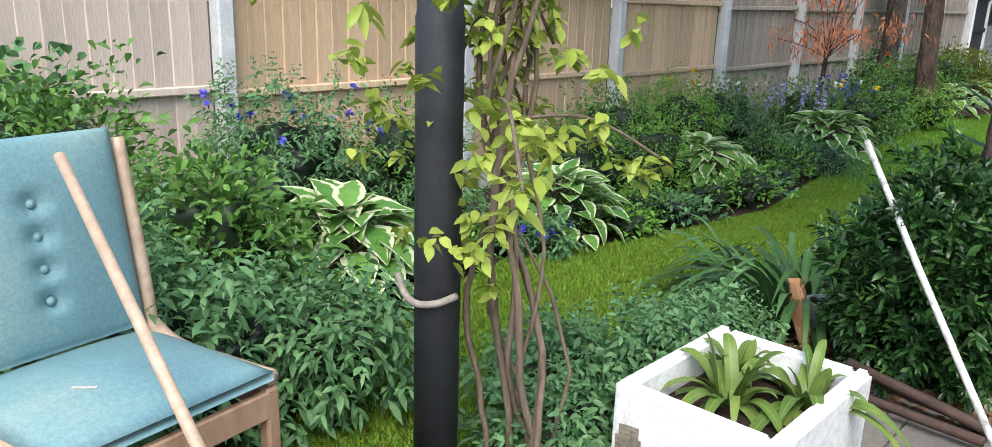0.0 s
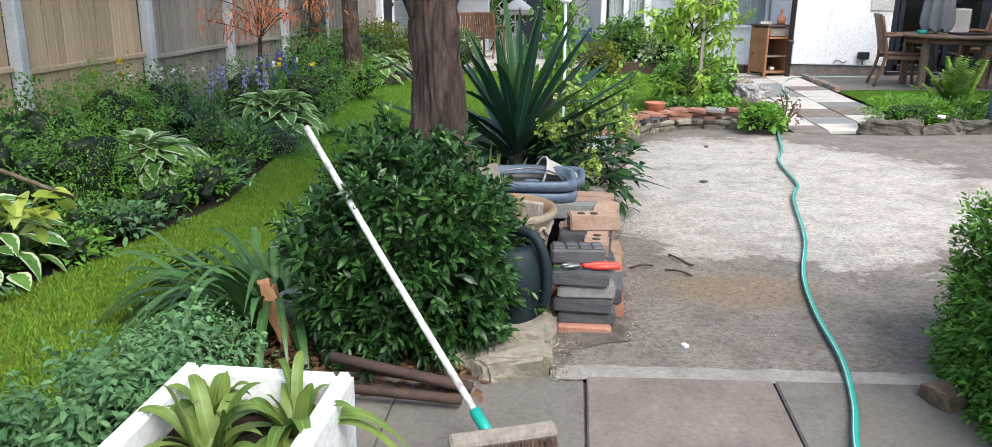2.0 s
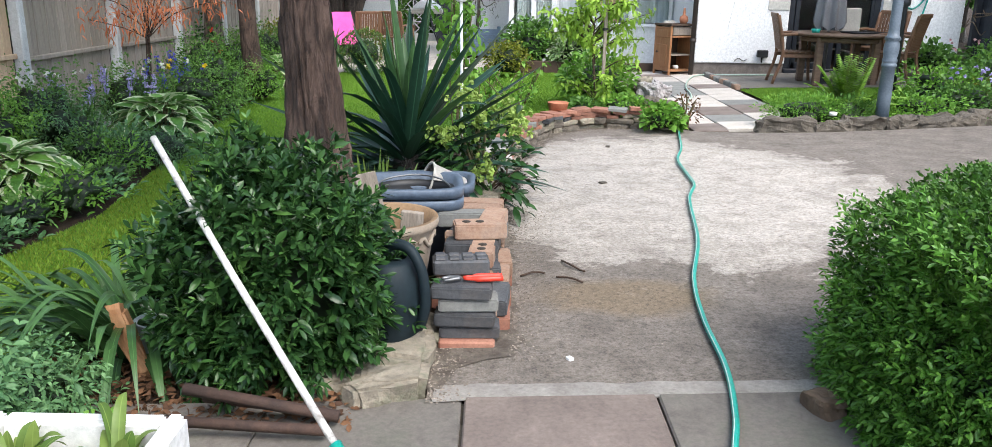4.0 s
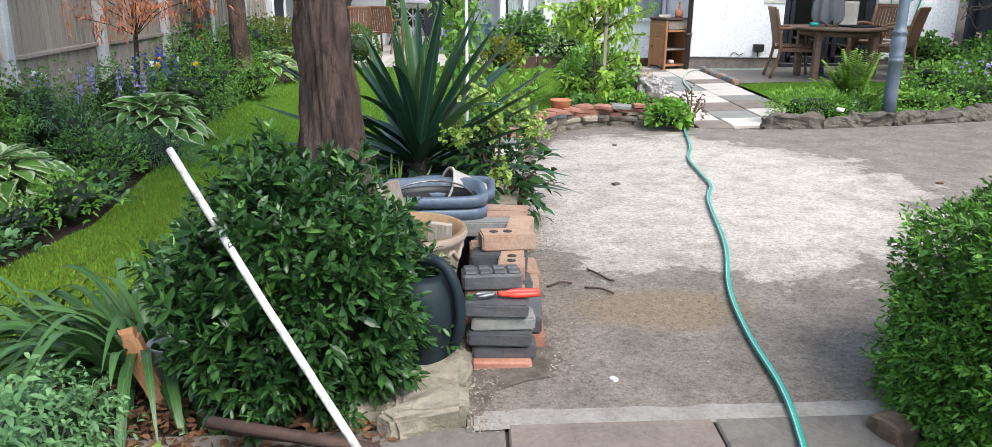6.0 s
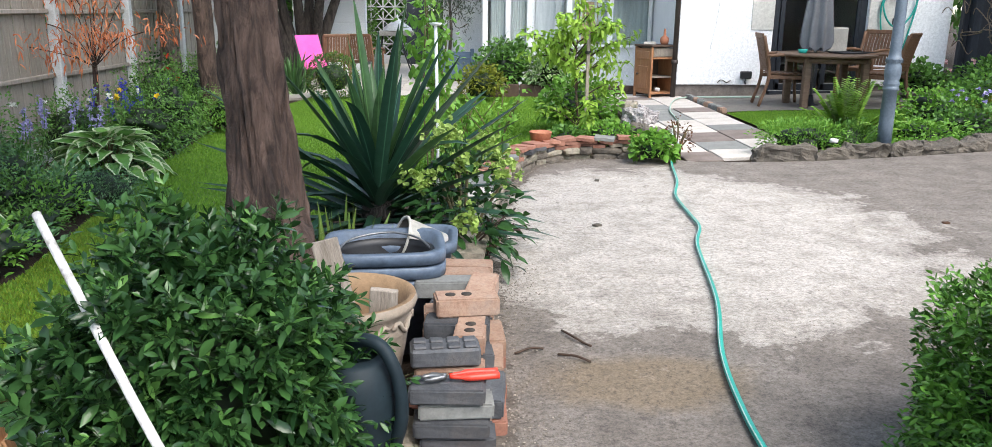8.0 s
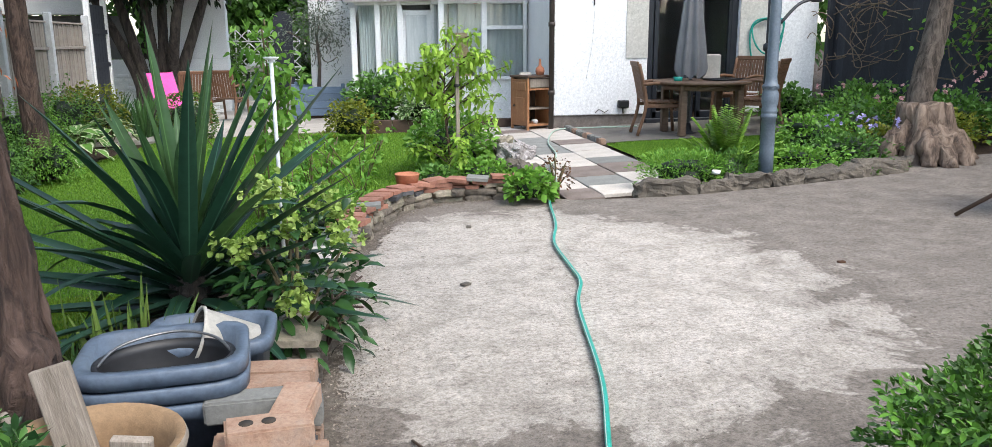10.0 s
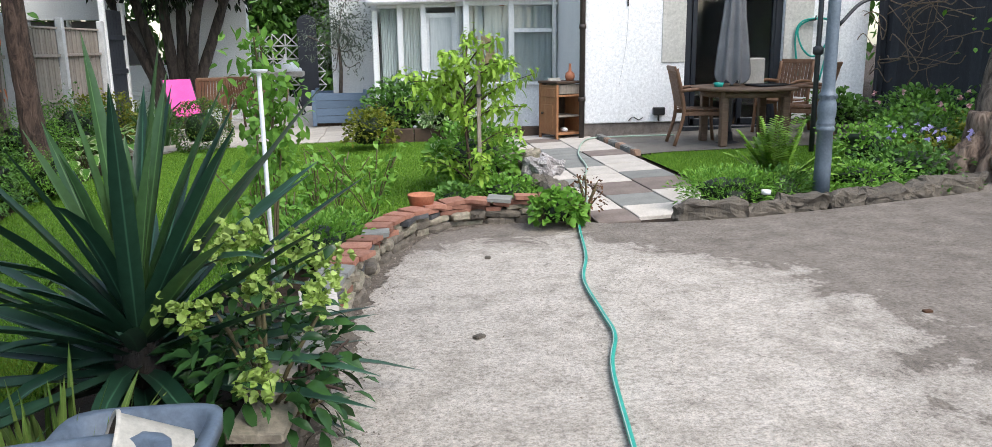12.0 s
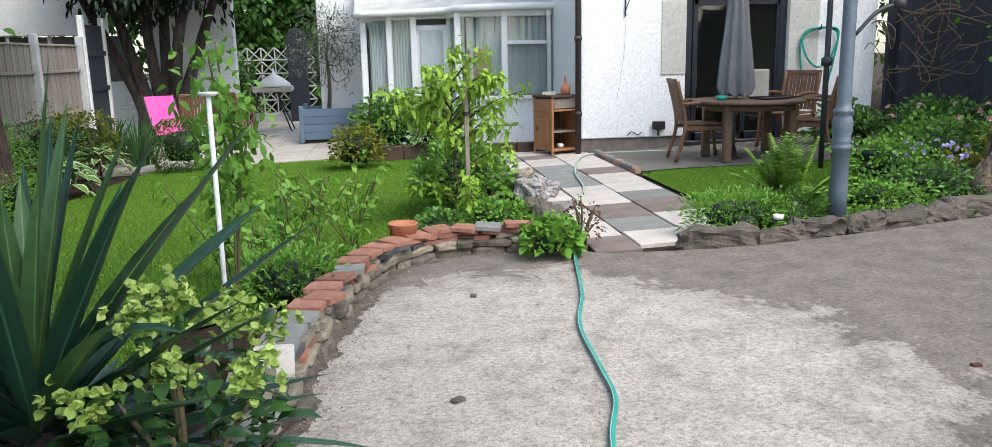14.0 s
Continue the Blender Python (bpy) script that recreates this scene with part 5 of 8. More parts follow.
for k in range(9):
    a = k * 2 * math.pi / 9
    pts = [(0.149 * math.cos(a + u * 0.6), 0.149 * math.sin(a + u * 0.6), 0.305 + 0.018 * math.sin(u * 9)) for u in np.linspace(0, 1, 9)]
    part("moulded_scroll", tube(pts, 0.007, M["clay_pot"], 6), pot)
for i, (x, y, rx, ry, rz, h, w) in enumerate(((0.0, 0.03, -10, -14, 4, 0.46, 0.085), (-0.05, -0.02, 4, -20, -6, 0.41, 0.07), (0.065, -0.03, 6, 5, -4, 0.335, 0.085), (-0.09, 0.03, 8, -33, 6, 0.43, 0.05),
                                          (-0.1, -0.03, 3, -37, -4, 0.41, 0.05), (-0.08, 0.06, -4, -28, 10, 0.40, 0.045))):
    solo("timber_offcut", box((w, 0.024, h), M["timber_grey"], 0.003), "weathered grey timber offcut standing in the pot", "offcut", (-0.32 + x, 0.9 + y, gz(-0.3, 0.9) + 0.115), (rx, ry, rz), group="offcuts in the pot")


def tub_mesh(w, d, h, mat, wall=0.012, taper=0.82, lip=0.02):
    """An open rounded rectangular tub."""
    def ring(sx, sy, z, n=40):
        out = []
        for i in range(n):
            t = 2 * math.pi * i / n
            c, s = math.cos(t), math.sin(t)
            q = (abs(c) ** 5 + abs(s) ** 5) ** (-1 / 5)
            out.append((sx / 2 * c * q, sy / 2 * s * q, z))
        return out
    rings = [ring(w * taper * 0.02, d * taper * 0.02, 0), ring(w * taper, d * taper, 0), ring(w, d, h - 0.045), ring(w + lip * 2, d + lip * 2, h - 0.043), ring(w + lip * 2.2, d + lip * 2.2, h - 0.005),
             ring(w + lip * 1.6, d + lip * 1.6, h), ring(w - wall * 2, d - wall * 2, h - 0.002), ring(w * taper - wall * 2, d * taper - wall * 2, wall), ring(0.01, 0.01, wall)]
    n = 40
    vs = [v for r in rings for v in r]
    fs = [(i * n + j, i * n + (j + 1) % n, (i + 1) * n + (j + 1) % n, (i + 1) * n + j) for i in range(len(rings) - 1) for j in range(n)]
    return mesh_from("tub", vs, fs, M[mat], True)


tz = gz(-0.26, 1.58)
for i in range(3):
    solo("plastic_tub", tub_mesh(0.41, 0.34, 0.3, "tub"), "grey-blue plastic tub in a nested stack", "tub", (-0.29, 1.44, tz + 0.035 + i * 0.052), (0, 0, 6), group="nested tubs")
solo("plastic_tub", tub_mesh(0.36, 0.3, 0.38, "tub", taper=0.8), "round grey-blue tub holding a tipped bucket", "tub", (-0.22, 1.74, gz(-0.22, 1.74) + 0.005), (0, 0, 0))
buck = thing("black_bucket", "round black builder's bucket inside the tubs", "bucket", (-0.29, 1.43, tz + 0.125), rz=10)
buck.scale = (1.2, 0.98, 1.0)
part("body", lathe([(0.0, 0.0), (0.12, 0.0), (0.15, 0.26), (0.158, 0.265), (0.158, 0.285), (0.148, 0.287), (0.145, 0.26), (0.118, 0.012), (0.0, 0.012)], M["black"], 36), buck)
part("handle", tube(spline([(-0.155, 0, 0.27), (-0.1, 0.1, 0.3), (0.02, 0.145, 0.31), (0.11, 0.09, 0.3), (0.155, 0, 0.27)], 6), 0.004, M["steel"], 6), buck)
wb = thing("white_bucket", "off-white plastic bucket tipped over in the tub", "bucket", (-0.085, 1.7, gz(-0.2, 1.7) + 0.33), rx=2, ry=-70, rz=16)
wb.scale = (0.95, 0.95, 1.0)
part("residue", lathe([(0.0, 0.1), (0.078, 0.1), (0.0865, 0.178), (0.0855, 0.178), (0.076, 0.104), (0.0, 0.104)], M["dirt"], 28), wb, "brown dried dirt inside")
part("body", lathe([(0.0, 0.0), (0.07, 0.0), (0.092, 0.17), (0.1, 0.175), (0.098, 0.184), (0.088, 0.182), (0.068, 0.01), (0.0, 0.01)], M["white_plastic"], 32), wb)
can = thing("watering_can", "dark teal plastic watering can beside the shrub", "watering can", (-0.275, 0.52, gz(-0.275, 0.52) + 0.07), rz=-25)
part("body", lathe([(0, 0), (0.098, 0.0), (0.112, 0.02), (0.116, 0.15), (0.108, 0.22), (0.085, 0.275), (0.06, 0.295), (0.055, 0.28), (0.0, 0.27)], M["can"], 32), can)
part("handle", tube(spline([(-0.04, 0.0, 0.285), (0.01, 0.0, 0.335), (0.08, 0.0, 0.33), (0.128, 0.0, 0.25), (0.138, 0.0, 0.14), (0.118, 0.0, 0.06)], 7), 0.019, M["can"], 10), can)
part("spout", tube(spline([(-0.09, 0, 0.05), (-0.2, 0.02, 0.15), (-0.28, 0.03, 0.3)], 6), [0.03] * 6 + [0.018] * 7, M["can"], 10), can)

# kerb of weathered sandstone by the shrub
for i, (x, y, sx, sy, sz, r) in enumerate(((-0.23, 0.2, 0.2, 0.17, 0.1, 8), (-0.24, 0.4, 0.24, 0.24, 0.11, -5), (-0.22, 0.62, 0.2, 0.2, 0.1, 4), (-0.3, 0.14, 0.13, 0.1, 0.09, 30), (-0.42, 0.28, 0.18, 0.2, 0.07, 12))):
    solo("kerb_stone", rough_block((sx, sy, sz), M["sandstone"], i, 0.03), "mossy weathered sandstone kerb stone", "kerb stone", (x, y, gz(x, y) - 0.015), (0, 0, r), group="kerb stones by the shrub")

# ---- white glazed sink used as planter ----
sink = thing("sink_planter", "old white glazed butler sink used as a planter", "planter", (-0.79, -0.82, gz(-0.79, -0.82)), rz=0)
W_, D_, H_ = 0.43, 0.53, 0.35
for sx in (-1, 1):
    part("side", box((0.045, D_, H_), M["enamel"], 0.012, segs=2), sink, at=(sx * (W_ / 2 - 0.022), 0, 0))
    part("side", box((W_ - 0.08, 0.045, H_ - 0.004), M["enamel"], 0.01, segs=2), sink, at=(0, sx * (D_ / 2 - 0.022), 0))
part("base", box((W_ - 0.06, D_ - 0.06, 0.04), M["enamel"], 0.006), sink)
part("compost", box((W_ - 0.085, D_ - 0.085, 0.26), M["soil"], 0), sink, "dark compost")
for i, (x, y, sx, sz) in enumerate(((-0.09, -D_ / 2 - 0.002, 0.2, 0.16), (0.06, -D_ / 2 - 0.002, 0.14, 0.10), (-0.16, -D_ / 2 - 0.002, 0.08, 0.22))):
    part("stain", rough_block((sx, 0.004, sz), M["sandstone"], 20 + i, 0.012), sink, "flaking dirty glaze", at=(x, y, 0.03))
for (x, y, s) in ((-0.04, 0.0, 1.0), (0.11, 0.12, 1.0), (-0.1, 0.14, 0.7)):
    strap_clump("potted_agapanthus", "young agapanthus with fleshy yellow-green leaves", "plant", (-0.79 + x, -0.82 + y, gz(-0.79, -0.82) + 0.26), 22, 0.33 * s, 0.019, "strap_pale", 1.05, 0.85, base=0.04, prof="strap", group="agapanthus in the sink", singles=True)

# ---- broom leaning across the shrub, iron bars, sticks ----
broom = thing("broom", "long-handled yard broom leaning over the shrub", "broom", (-0.23, -0.31, gz(-0.2, -0.3)))
part("handle", tube([(-0.05, -0.02, 0.075), (-0.43, 0.34, 0.455), (-0.745, 0.655, 0.775)], 0.0105, M["splashed"], 10), broom, "paint-splashed white handle")
part("ferrule", tube([(-0.015, -0.055, 0.04), (-0.085, 0.012, 0.11)], 0.017, M["hose"], 10), broom, "teal ferrule")
part("head", box((0.30, 0.05, 0.035), M["timber_grey"], 0.008), broom, at=(0.0, -0.045, 0.055), rot=(25, 0, 22))
V_ = np.stack([rng.uniform(-0.14, 0.14, 1500), rng.uniform(-0.02, 0.02, 1500), np.zeros(1500)], 1)
bz = leaves(V_, np.stack([V_[:, 0] * 1.5, rng.normal(-0.35, 0.25, 1500), np.full(1500, -1.0)], 1), 0.075, 0.0018, M["bristle"], "tri", 0.0)
part("bristles", bz, broom, "brown bristles", at=(0.005, -0.055, 0.075), rot=(10, 0, 22))
for i, (a, b, r) in enumerate((((-0.82, 0.02, 0.09), (-0.36, -0.02, 0.03), 0.018), ((-0.85, -0.06, 0.03), (-0.38, -0.1, 0.03), 0.016), ((-0.78, 0.06, 0.04), (-0.4, 0.02, 0.02), 0.014))):
    solo("iron_bar", tube([a, tuple((u + v) / 2 for u, v in zip(a, b)), b], r, M["rust"], 6), "rusty dark iron bar lying on the soil", "iron bar", group="iron bars")
tin = thing("galvanised_can", "small galvanised can holding a split log", "can", (-1.08, 0.47, gz(-1.08, 0.47) + 0.01))
part("body", lathe([(0, 0), (0.068, 0.0), (0.072, 0.15), (0.076, 0.155), (0.068, 0.156), (0.064, 0.01), (0, 0.01)], M["galv"], 28), tin)
solo("split_log", rough_block((0.055, 0.045, 0.28), M["split_wood"], 3, 0.045), "splintered orange-brown piece of wood", "log", (-1.1, 0.37, gz(-1.1, 0.4) + 0.0), (-6, -12, 20))

# ---- hose across the yard ----
hp = [(0.61, -1.19), (0.7, -0.39), (0.79, -0.03), (0.85, 0.3), (0.88, 0.73), (0.95, 1.2), (1.11, 1.82), (1.26, 2.68), (1.38, 3.08), (1.41, 3.4), (1.46, 3.98), (1.6, 4.51), (1.73, 5.21), (1.82, 5.64)]
hp2 = [(1.82, 5.64), (2.07, 6.36), (2.19, 7.13), (2.47, 8.02), (2.65, 9.17), (3.08, 10.39), (3.65, 10.37), (4.19, 10.23)]
PT = [(p[0], p[1], gz(p[0], p[1]) + 0.029) for p in spline([(x, y, 0) for x, y in hp], 8)]
PT2 = [(p[0], p[1], gz(p[0], p[1]) + 0.032) for p in spline([(x, y, 0) for x, y in hp2], 8)]
hose = thing("garden_hose", "turquoise green garden hose snaking across the yard", "hose")
part("hose", tube(PT, 0.0105, M["hose"], 10), hose)
part("stripe", tube([(x - 0.006, y, z + 0.0075) for x, y, z in PT], 0.0024, M["hose_stripe"], 5), hose, "pale stripe")
part("hose", tube(PT2, 0.0105, M["hose_pale"], 10), hose, "faded pale green length")

# ---- curved dry-stone and tile wall ----
wall = thing("curved_wall", "low curved dry wall of stone topped with red quarry tiles", "wall")
CW = spline([(x, y, 0) for x, y in WALLC], 24)
seglen = np.cumsum([0] + [np.linalg.norm(CW[i + 1] - CW[i]) for i in range(len(CW) - 1)])


def along(d):
    i = int(np.searchsorted(seglen, d)) - 1
    i = min(max(i, 0), len(CW) - 2)
    f = (d - seglen[i]) / (seglen[i + 1] - seglen[i])
    p = CW[i] * (1 - f) + CW[i + 1] * f
    t = CW[i + 1] - CW[i]
    return p, math.degrees(math.atan2(t[1], t[0]))


total = seglen[-1]
i = 0
for course, (zc, hc) in enumerate(((-0.02, 0.085), (0.055, 0.06))):
    d = 0.06
    while d < total - 0.05:
        w = rng.uniform(0.12, 0.3)
        p, a = along(min(d + w / 2, total - 0.01))
        part("stone", hewn((w, 0.17 + rng.uniform(-0.02, 0.03), hc * rng.uniform(0.8, 1.12)), M["sandstone_dark" if rng.random() < 0.65 else "sandstone"], i, 0.016, 3), wall,
             at=(p[0] - 0.06 + rng.normal(0, 0.014), p[1] + 0.04 + rng.normal(0, 0.014), gz(p[0], p[1]) + zc), rot=(rng.normal(0, 2), rng.normal(0, 2), a + rng.normal(0, 6)))
        d += w
        i += 1
for course in range(3):
    d = 1.25 if course < 2 else 0.1
    while d < total - 0.02:
        w = rng.uniform(0.12, 0.2)
        p, a = along(min(d + w / 2, total - 0.01))
        far_red = rng.random() < (0.75 if d > total - 1.1 else 0.35)
        k = "brick_red" if far_red else ("brick_blue" if rng.random() < 0.35 else "sandstone")
        h = 0.032 if course < 2 else 0.028
        if course == 2:
            k = "brick_red" if d > 1.7 and rng.random() < 0.7 else ("brick_blue" if rng.random() < 0.4 else "slab_grey") if d > 1.7 else ("slab_grey", "sandstone", "slab_pale")[i % 3]
            w = 0.19 if d > 1.6 else 0.3
            p, a = along(min(d + w / 2, total - 0.01))
        part("tile", rough_block((w - 0.008, 0.14 if course < 2 else 0.17, h), M[k], i, 0.005, 0.035), wall,
             at=(p[0] - 0.07 + rng.normal(0, 0.016), p[1] + 0.05 + rng.normal(0, 0.016), gz(p[0], p[1]) + 0.108 + course * 0.034), rot=(rng.normal(0, 1.5), rng.normal(0, 2.5), a + rng.normal(0, 9)))
        d += w
        i += 1
# dirt gathered along the foot of the wall and the brick stack
inner, outer = [], []
for q in np.linspace(0.3, total - 0.05, 170):
    p, a = along(q)
    nx, ny = math.sin(math.radians(a)), -math.cos(math.radians(a))
    w = 0.09 + 0.09 * noise.noise(Vector((q * 3.1, 1.7, 0))) + 0.05 * noise.noise(Vector((q * 9, 4, 0))) + 0.05 * noise.noise(Vector((q * 27, 8, 0)))
    inner.append((p[0] - nx * 0.04, p[1] - ny * 0.04))
    outer.append((p[0] + nx * max(0.03, w), p[1] + ny * max(0.03, w)))
solo("dirt_strip", on_ground(inner + outer[::-1], 0.5, 0.0165, M["dirt"]), "gritty dark dirt along the foot of the wall", "dirt", kind="structure")
ed = [(0.17 + 0.06 * noise.noise(Vector((q * 6, 0, 0))) + 0.05 * noise.noise(Vector((q * 23, 5, 0))), q) for q in np.linspace(0.45, 2.3, 110)]
solo("dirt_strip", on_ground([(-0.13, 0.2), (-0.14, 2.3)] + ed[::-1] + [(0.06, 0.42), (-0.03, 0.36), (-0.08, 0.2)], 0.5, 0.0162, M["dirt"]), "gritty dark dirt along the brick stack", "dirt", kind="structure")

cp = solo("clay_saucer", lathe([(0, 0), (0.085, 0), (0.1, 0.075), (0.103, 0.08), (0.098, 0.085), (0.09, 0.07), (0, 0.06)], M["terracotta"], 28), "terracotta pot saucer on the wall", "saucer", (0.66, 5.72, gz(0.6, 5.7) + 0.2))
for i in range(8):
    y = 6.15 + i * 0.62
    solo("border_stone", hewn((0.2, 0.56, 0.24 - 0.04 * (i % 3)), M["sandstone_dark"], 40 + i, 0.05, 6), "rough dark stone edging beside the path", "border stone", (1.78, y, gz(1.78, y) - 0.03), (0, 0, rng.normal(0, 3)), group="border stones by the path")
solo("pale_rock", hewn((0.3, 0.26, 0.17), M["rock_pale"], 77, 0.06, 6), "pale pitted tufa rock on the border", "rock", (1.82, 7.05, gz(1.8, 7) + 0.15), (0, 0, 30))
solo("brown_rock", hewn((0.16, 0.2, 0.14), M["sandstone"], 78, 0.04), "small brown rock on the border", "rock", (1.8, 7.6, gz(1.8, 7.6) + 0.18), (0, 0, 10))

# stone kerb along the far side of the yard
KR = [(2.46, 5.42), (2.98, 5.4), (3.75, 5.5), (4.85, 5.68), (5.2, 5.9)]
ks = spline([(x, y, 0) for x, y in KR], 10)
kl = np.cumsum([0] + [np.linalg.norm(ks[i + 1] - ks[i]) for i in range(len(ks) - 1)])
d, i = 0.0, 0
kerb = thing("stone_kerb", "low kerb of dark rough stones along the yard", "kerb", kind="structure")
while d < kl[-1] - 0.1:
    w = rng.uniform(0.22, 0.5)
    j = min(int(np.searchsorted(kl, d + w / 2)), len(ks) - 1)
    p = ks[j]
    t = ks[j] - ks[j - 1]
    part("stone", hewn((w + 0.05, 0.17, rng.uniform(0.12, 0.17)), M["sandstone_dark"], 60 + i, 0.045, 6), kerb, at=(p[0], p[1], gz(p[0], p[1]) - 0.03), rot=(0, 0, math.degrees(math.atan2(t[1], t[0])) + rng.normal(0, 5)))
    d += w - 0.01
    i += 1
for i in range(9):
    y = 8.9 + i * 0.2
    solo("edging_brick", rough_block((0.09, 0.19, 0.07), M["slab_grey" if i % 3 else "brick_pale"], 90 + i, 0.012), "worn edging brick beside the path", "edging brick", (3.26, y, gz(3.26, y) - 0.005), (0, 0, rng.normal(0, 4)), group="edging bricks")

# ---- cast iron column, thin pole ----
col = thing("iron_column", "blue-grey painted cast iron column with moulded base", "column", (3.745, 5.66, gz(3.745, 5.66)))
part("shaft", lathe([(0.000, 0), (0.063, 0.0), (0.061, 0.3), (0.058, 0.56), (0.065, 0.565), (0.068, 0.58), (0.065, 0.595), (0.060, 0.6), (0.068, 0.615), (0.068, 0.63), (0.060, 0.65), (0.068, 0.69), (0.070, 0.74), (0.065, 0.78), (0.056, 0.8),
                     (0.068, 0.825), (0.068, 0.84), (0.054, 0.85), (0.048, 0.9), (0.045, 1.6), (0.042, 2.6), (0.058, 2.65), (0.061, 2.75), (0.000, 2.76)], M["iron"], 24), col)
for k in range(8):
    a = k * math.pi / 4
    part("moulded_leaf", leaves([[0.055 * math.cos(a), 0.055 * math.sin(a), 0.80]], [[math.cos(a) * 0.35, math.sin(a) * 0.35, 1]], [0.05], [0.022], M["iron"], "round", 0.2, 0.3, up=(math.cos(a), math.sin(a), 0), roll=0), col)
part("arm", tube(spline([(0.05, 0, 1.35), (0.2, 0.0, 1.5), (0.34, 0, 1.55)], 5), 0.014, M["pole"], 8), col, "black bracket arm")
part("lamp_holder", lathe([(0, 0), (0.04, 0.0), (0.05, 0.04), (0.03, 0.08), (0, 0.08)], M["pole"], 12), col, at=(0.36, 0, 1.52))
tp = thing("line_post", "thin black metal post on the patio", "post", (5.03, 8.2, gz(5, 8.2)))
part("shaft", tube([(0, 0, 0), (0, 0, 1.2), (0, 0, 2.6)], 0.028, M["pole"], 10), tp)
part("clamp", lathe([(0.03, 0), (0.055, 0.02), (0.055, 0.08), (0.03, 0.1)], M["pole"], 10), tp, at=(0, 0, 1.05))
cand = solo("tea_light", lathe([(0, 0), (0.035, 0), (0.036, 0.03), (0.03, 0.03), (0.03, 0.02), (0, 0.02)], M["white_paint"], 16), "small white tea light on the kerb", "candle", (3.2, 5.46, gz(3.2, 5.5) + 0.145))

# ---- black pole with the climbing vine in the foreground ----
bp = thing("black_pole", "old black iron pole wound with a climbing vine", "pole", (-1.34, -1.36, gz(-1.34, -1.36)))
part("shaft", lathe([(0, 0), (0.056, 0), (0.055, 1.2), (0.052, 1.21), (0.05, 2.7), (0, 2.7)], M["pole"], 20), bp)
part("rope_tie", tube(spline([(-0.12, -0.02, 0.58), (-0.06, -0.05, 0.555), (0.0, -0.066, 0.55), (0.05, -0.05, 0.56), (0.066, 0.0, 0.57)], 6), 0.009, M["timber_grey"], 8), bp, "twisted pale rope tie")
vine = thing("climbing_vine", "woody vine with fresh yellow-green leaves on the pole", "vine", (-1.24, -1.28, gz(-1.24, -1.28)))
for k in range(9):
    o = np.array([rng.normal(0.09, 0.06), rng.normal(0.06, 0.06), 0])
    pts = [o, o * 0.7 + np.array([rng.normal(-0.02, 0.03), rng.normal(0, 0.03), 0.5]), np.array([rng.normal(0.0, 0.03), rng.normal(0.03, 0.03), 1.0]), np.array([rng.normal(0.0, 0.05), rng.normal(0.03, 0.05), 1.6]), np.array([rng.normal(-0.1, 0.15), rng.normal(0, 0.15), 2.3])]
    line = [np.asarray(q) + (0.022 + 0.003 * k) * np.array([math.cos(j * 0.42 + k * 2.1), math.sin(j * 0.42 + k * 2.1), 0]) * min(1, j / 6) + rng.normal(0, 0.003, 3) for j, q in enumerate(spline(pts, 8))]
    part("stem", tube(line, [0.0095 - 0.0006 * k] * 17 + [0.006] * 16, M["vine"], 8, True, 0.4), vine)
V_ = []
for k in range(120):
    z = rng.uniform(0.6, 2.0) if k % 3 else rng.uniform(0.9, 1.6)
    V_.append((rng.normal(-0.02, 0.16 if z > 0.9 else 0.1), rng.normal(-0.03, 0.16 if z > 0.9 else 0.1), z))
for k in range(12):
    e = np.array([rng.normal(-0.1, 0.22), rng.normal(0.05, 0.2), rng.uniform(0.8, 1.6)])
    b = np.array([0, 0, e[2] + 0.1])
    part("tendril", tube(spline([b, (b + e) / 2 + np.array([0, 0, 0.06]), e], 5), 0.004, M["vine"], 5), vine)
    for u in np.linspace(0.3, 1, 7):
        V_.append(tuple(b * (1 - u) + e * u + rng.normal(0, 0.03, 3)))
V_ = np.repeat(np.asarray(V_), 9, 0)
part("foliage", leaves(V_ + rng.normal(0, 0.012, V_.shape), rng.normal(0, 1, V_.shape) * np.array([1, 1, 0.3]) + np.array([0, 0, -0.1]), 0.042 * rng.uniform(0.6, 1.3, len(V_)), 0.012, M["vine_leaf"], "oval", 0.4), vine)

# ---- teal dining chair in the foreground ----
ch = thing("dining_chair", "old wooden dining chair in faded buttoned teal vinyl", "chair", (-1.62, -2.03, gz(-1.6, -2.0)), rz=8)


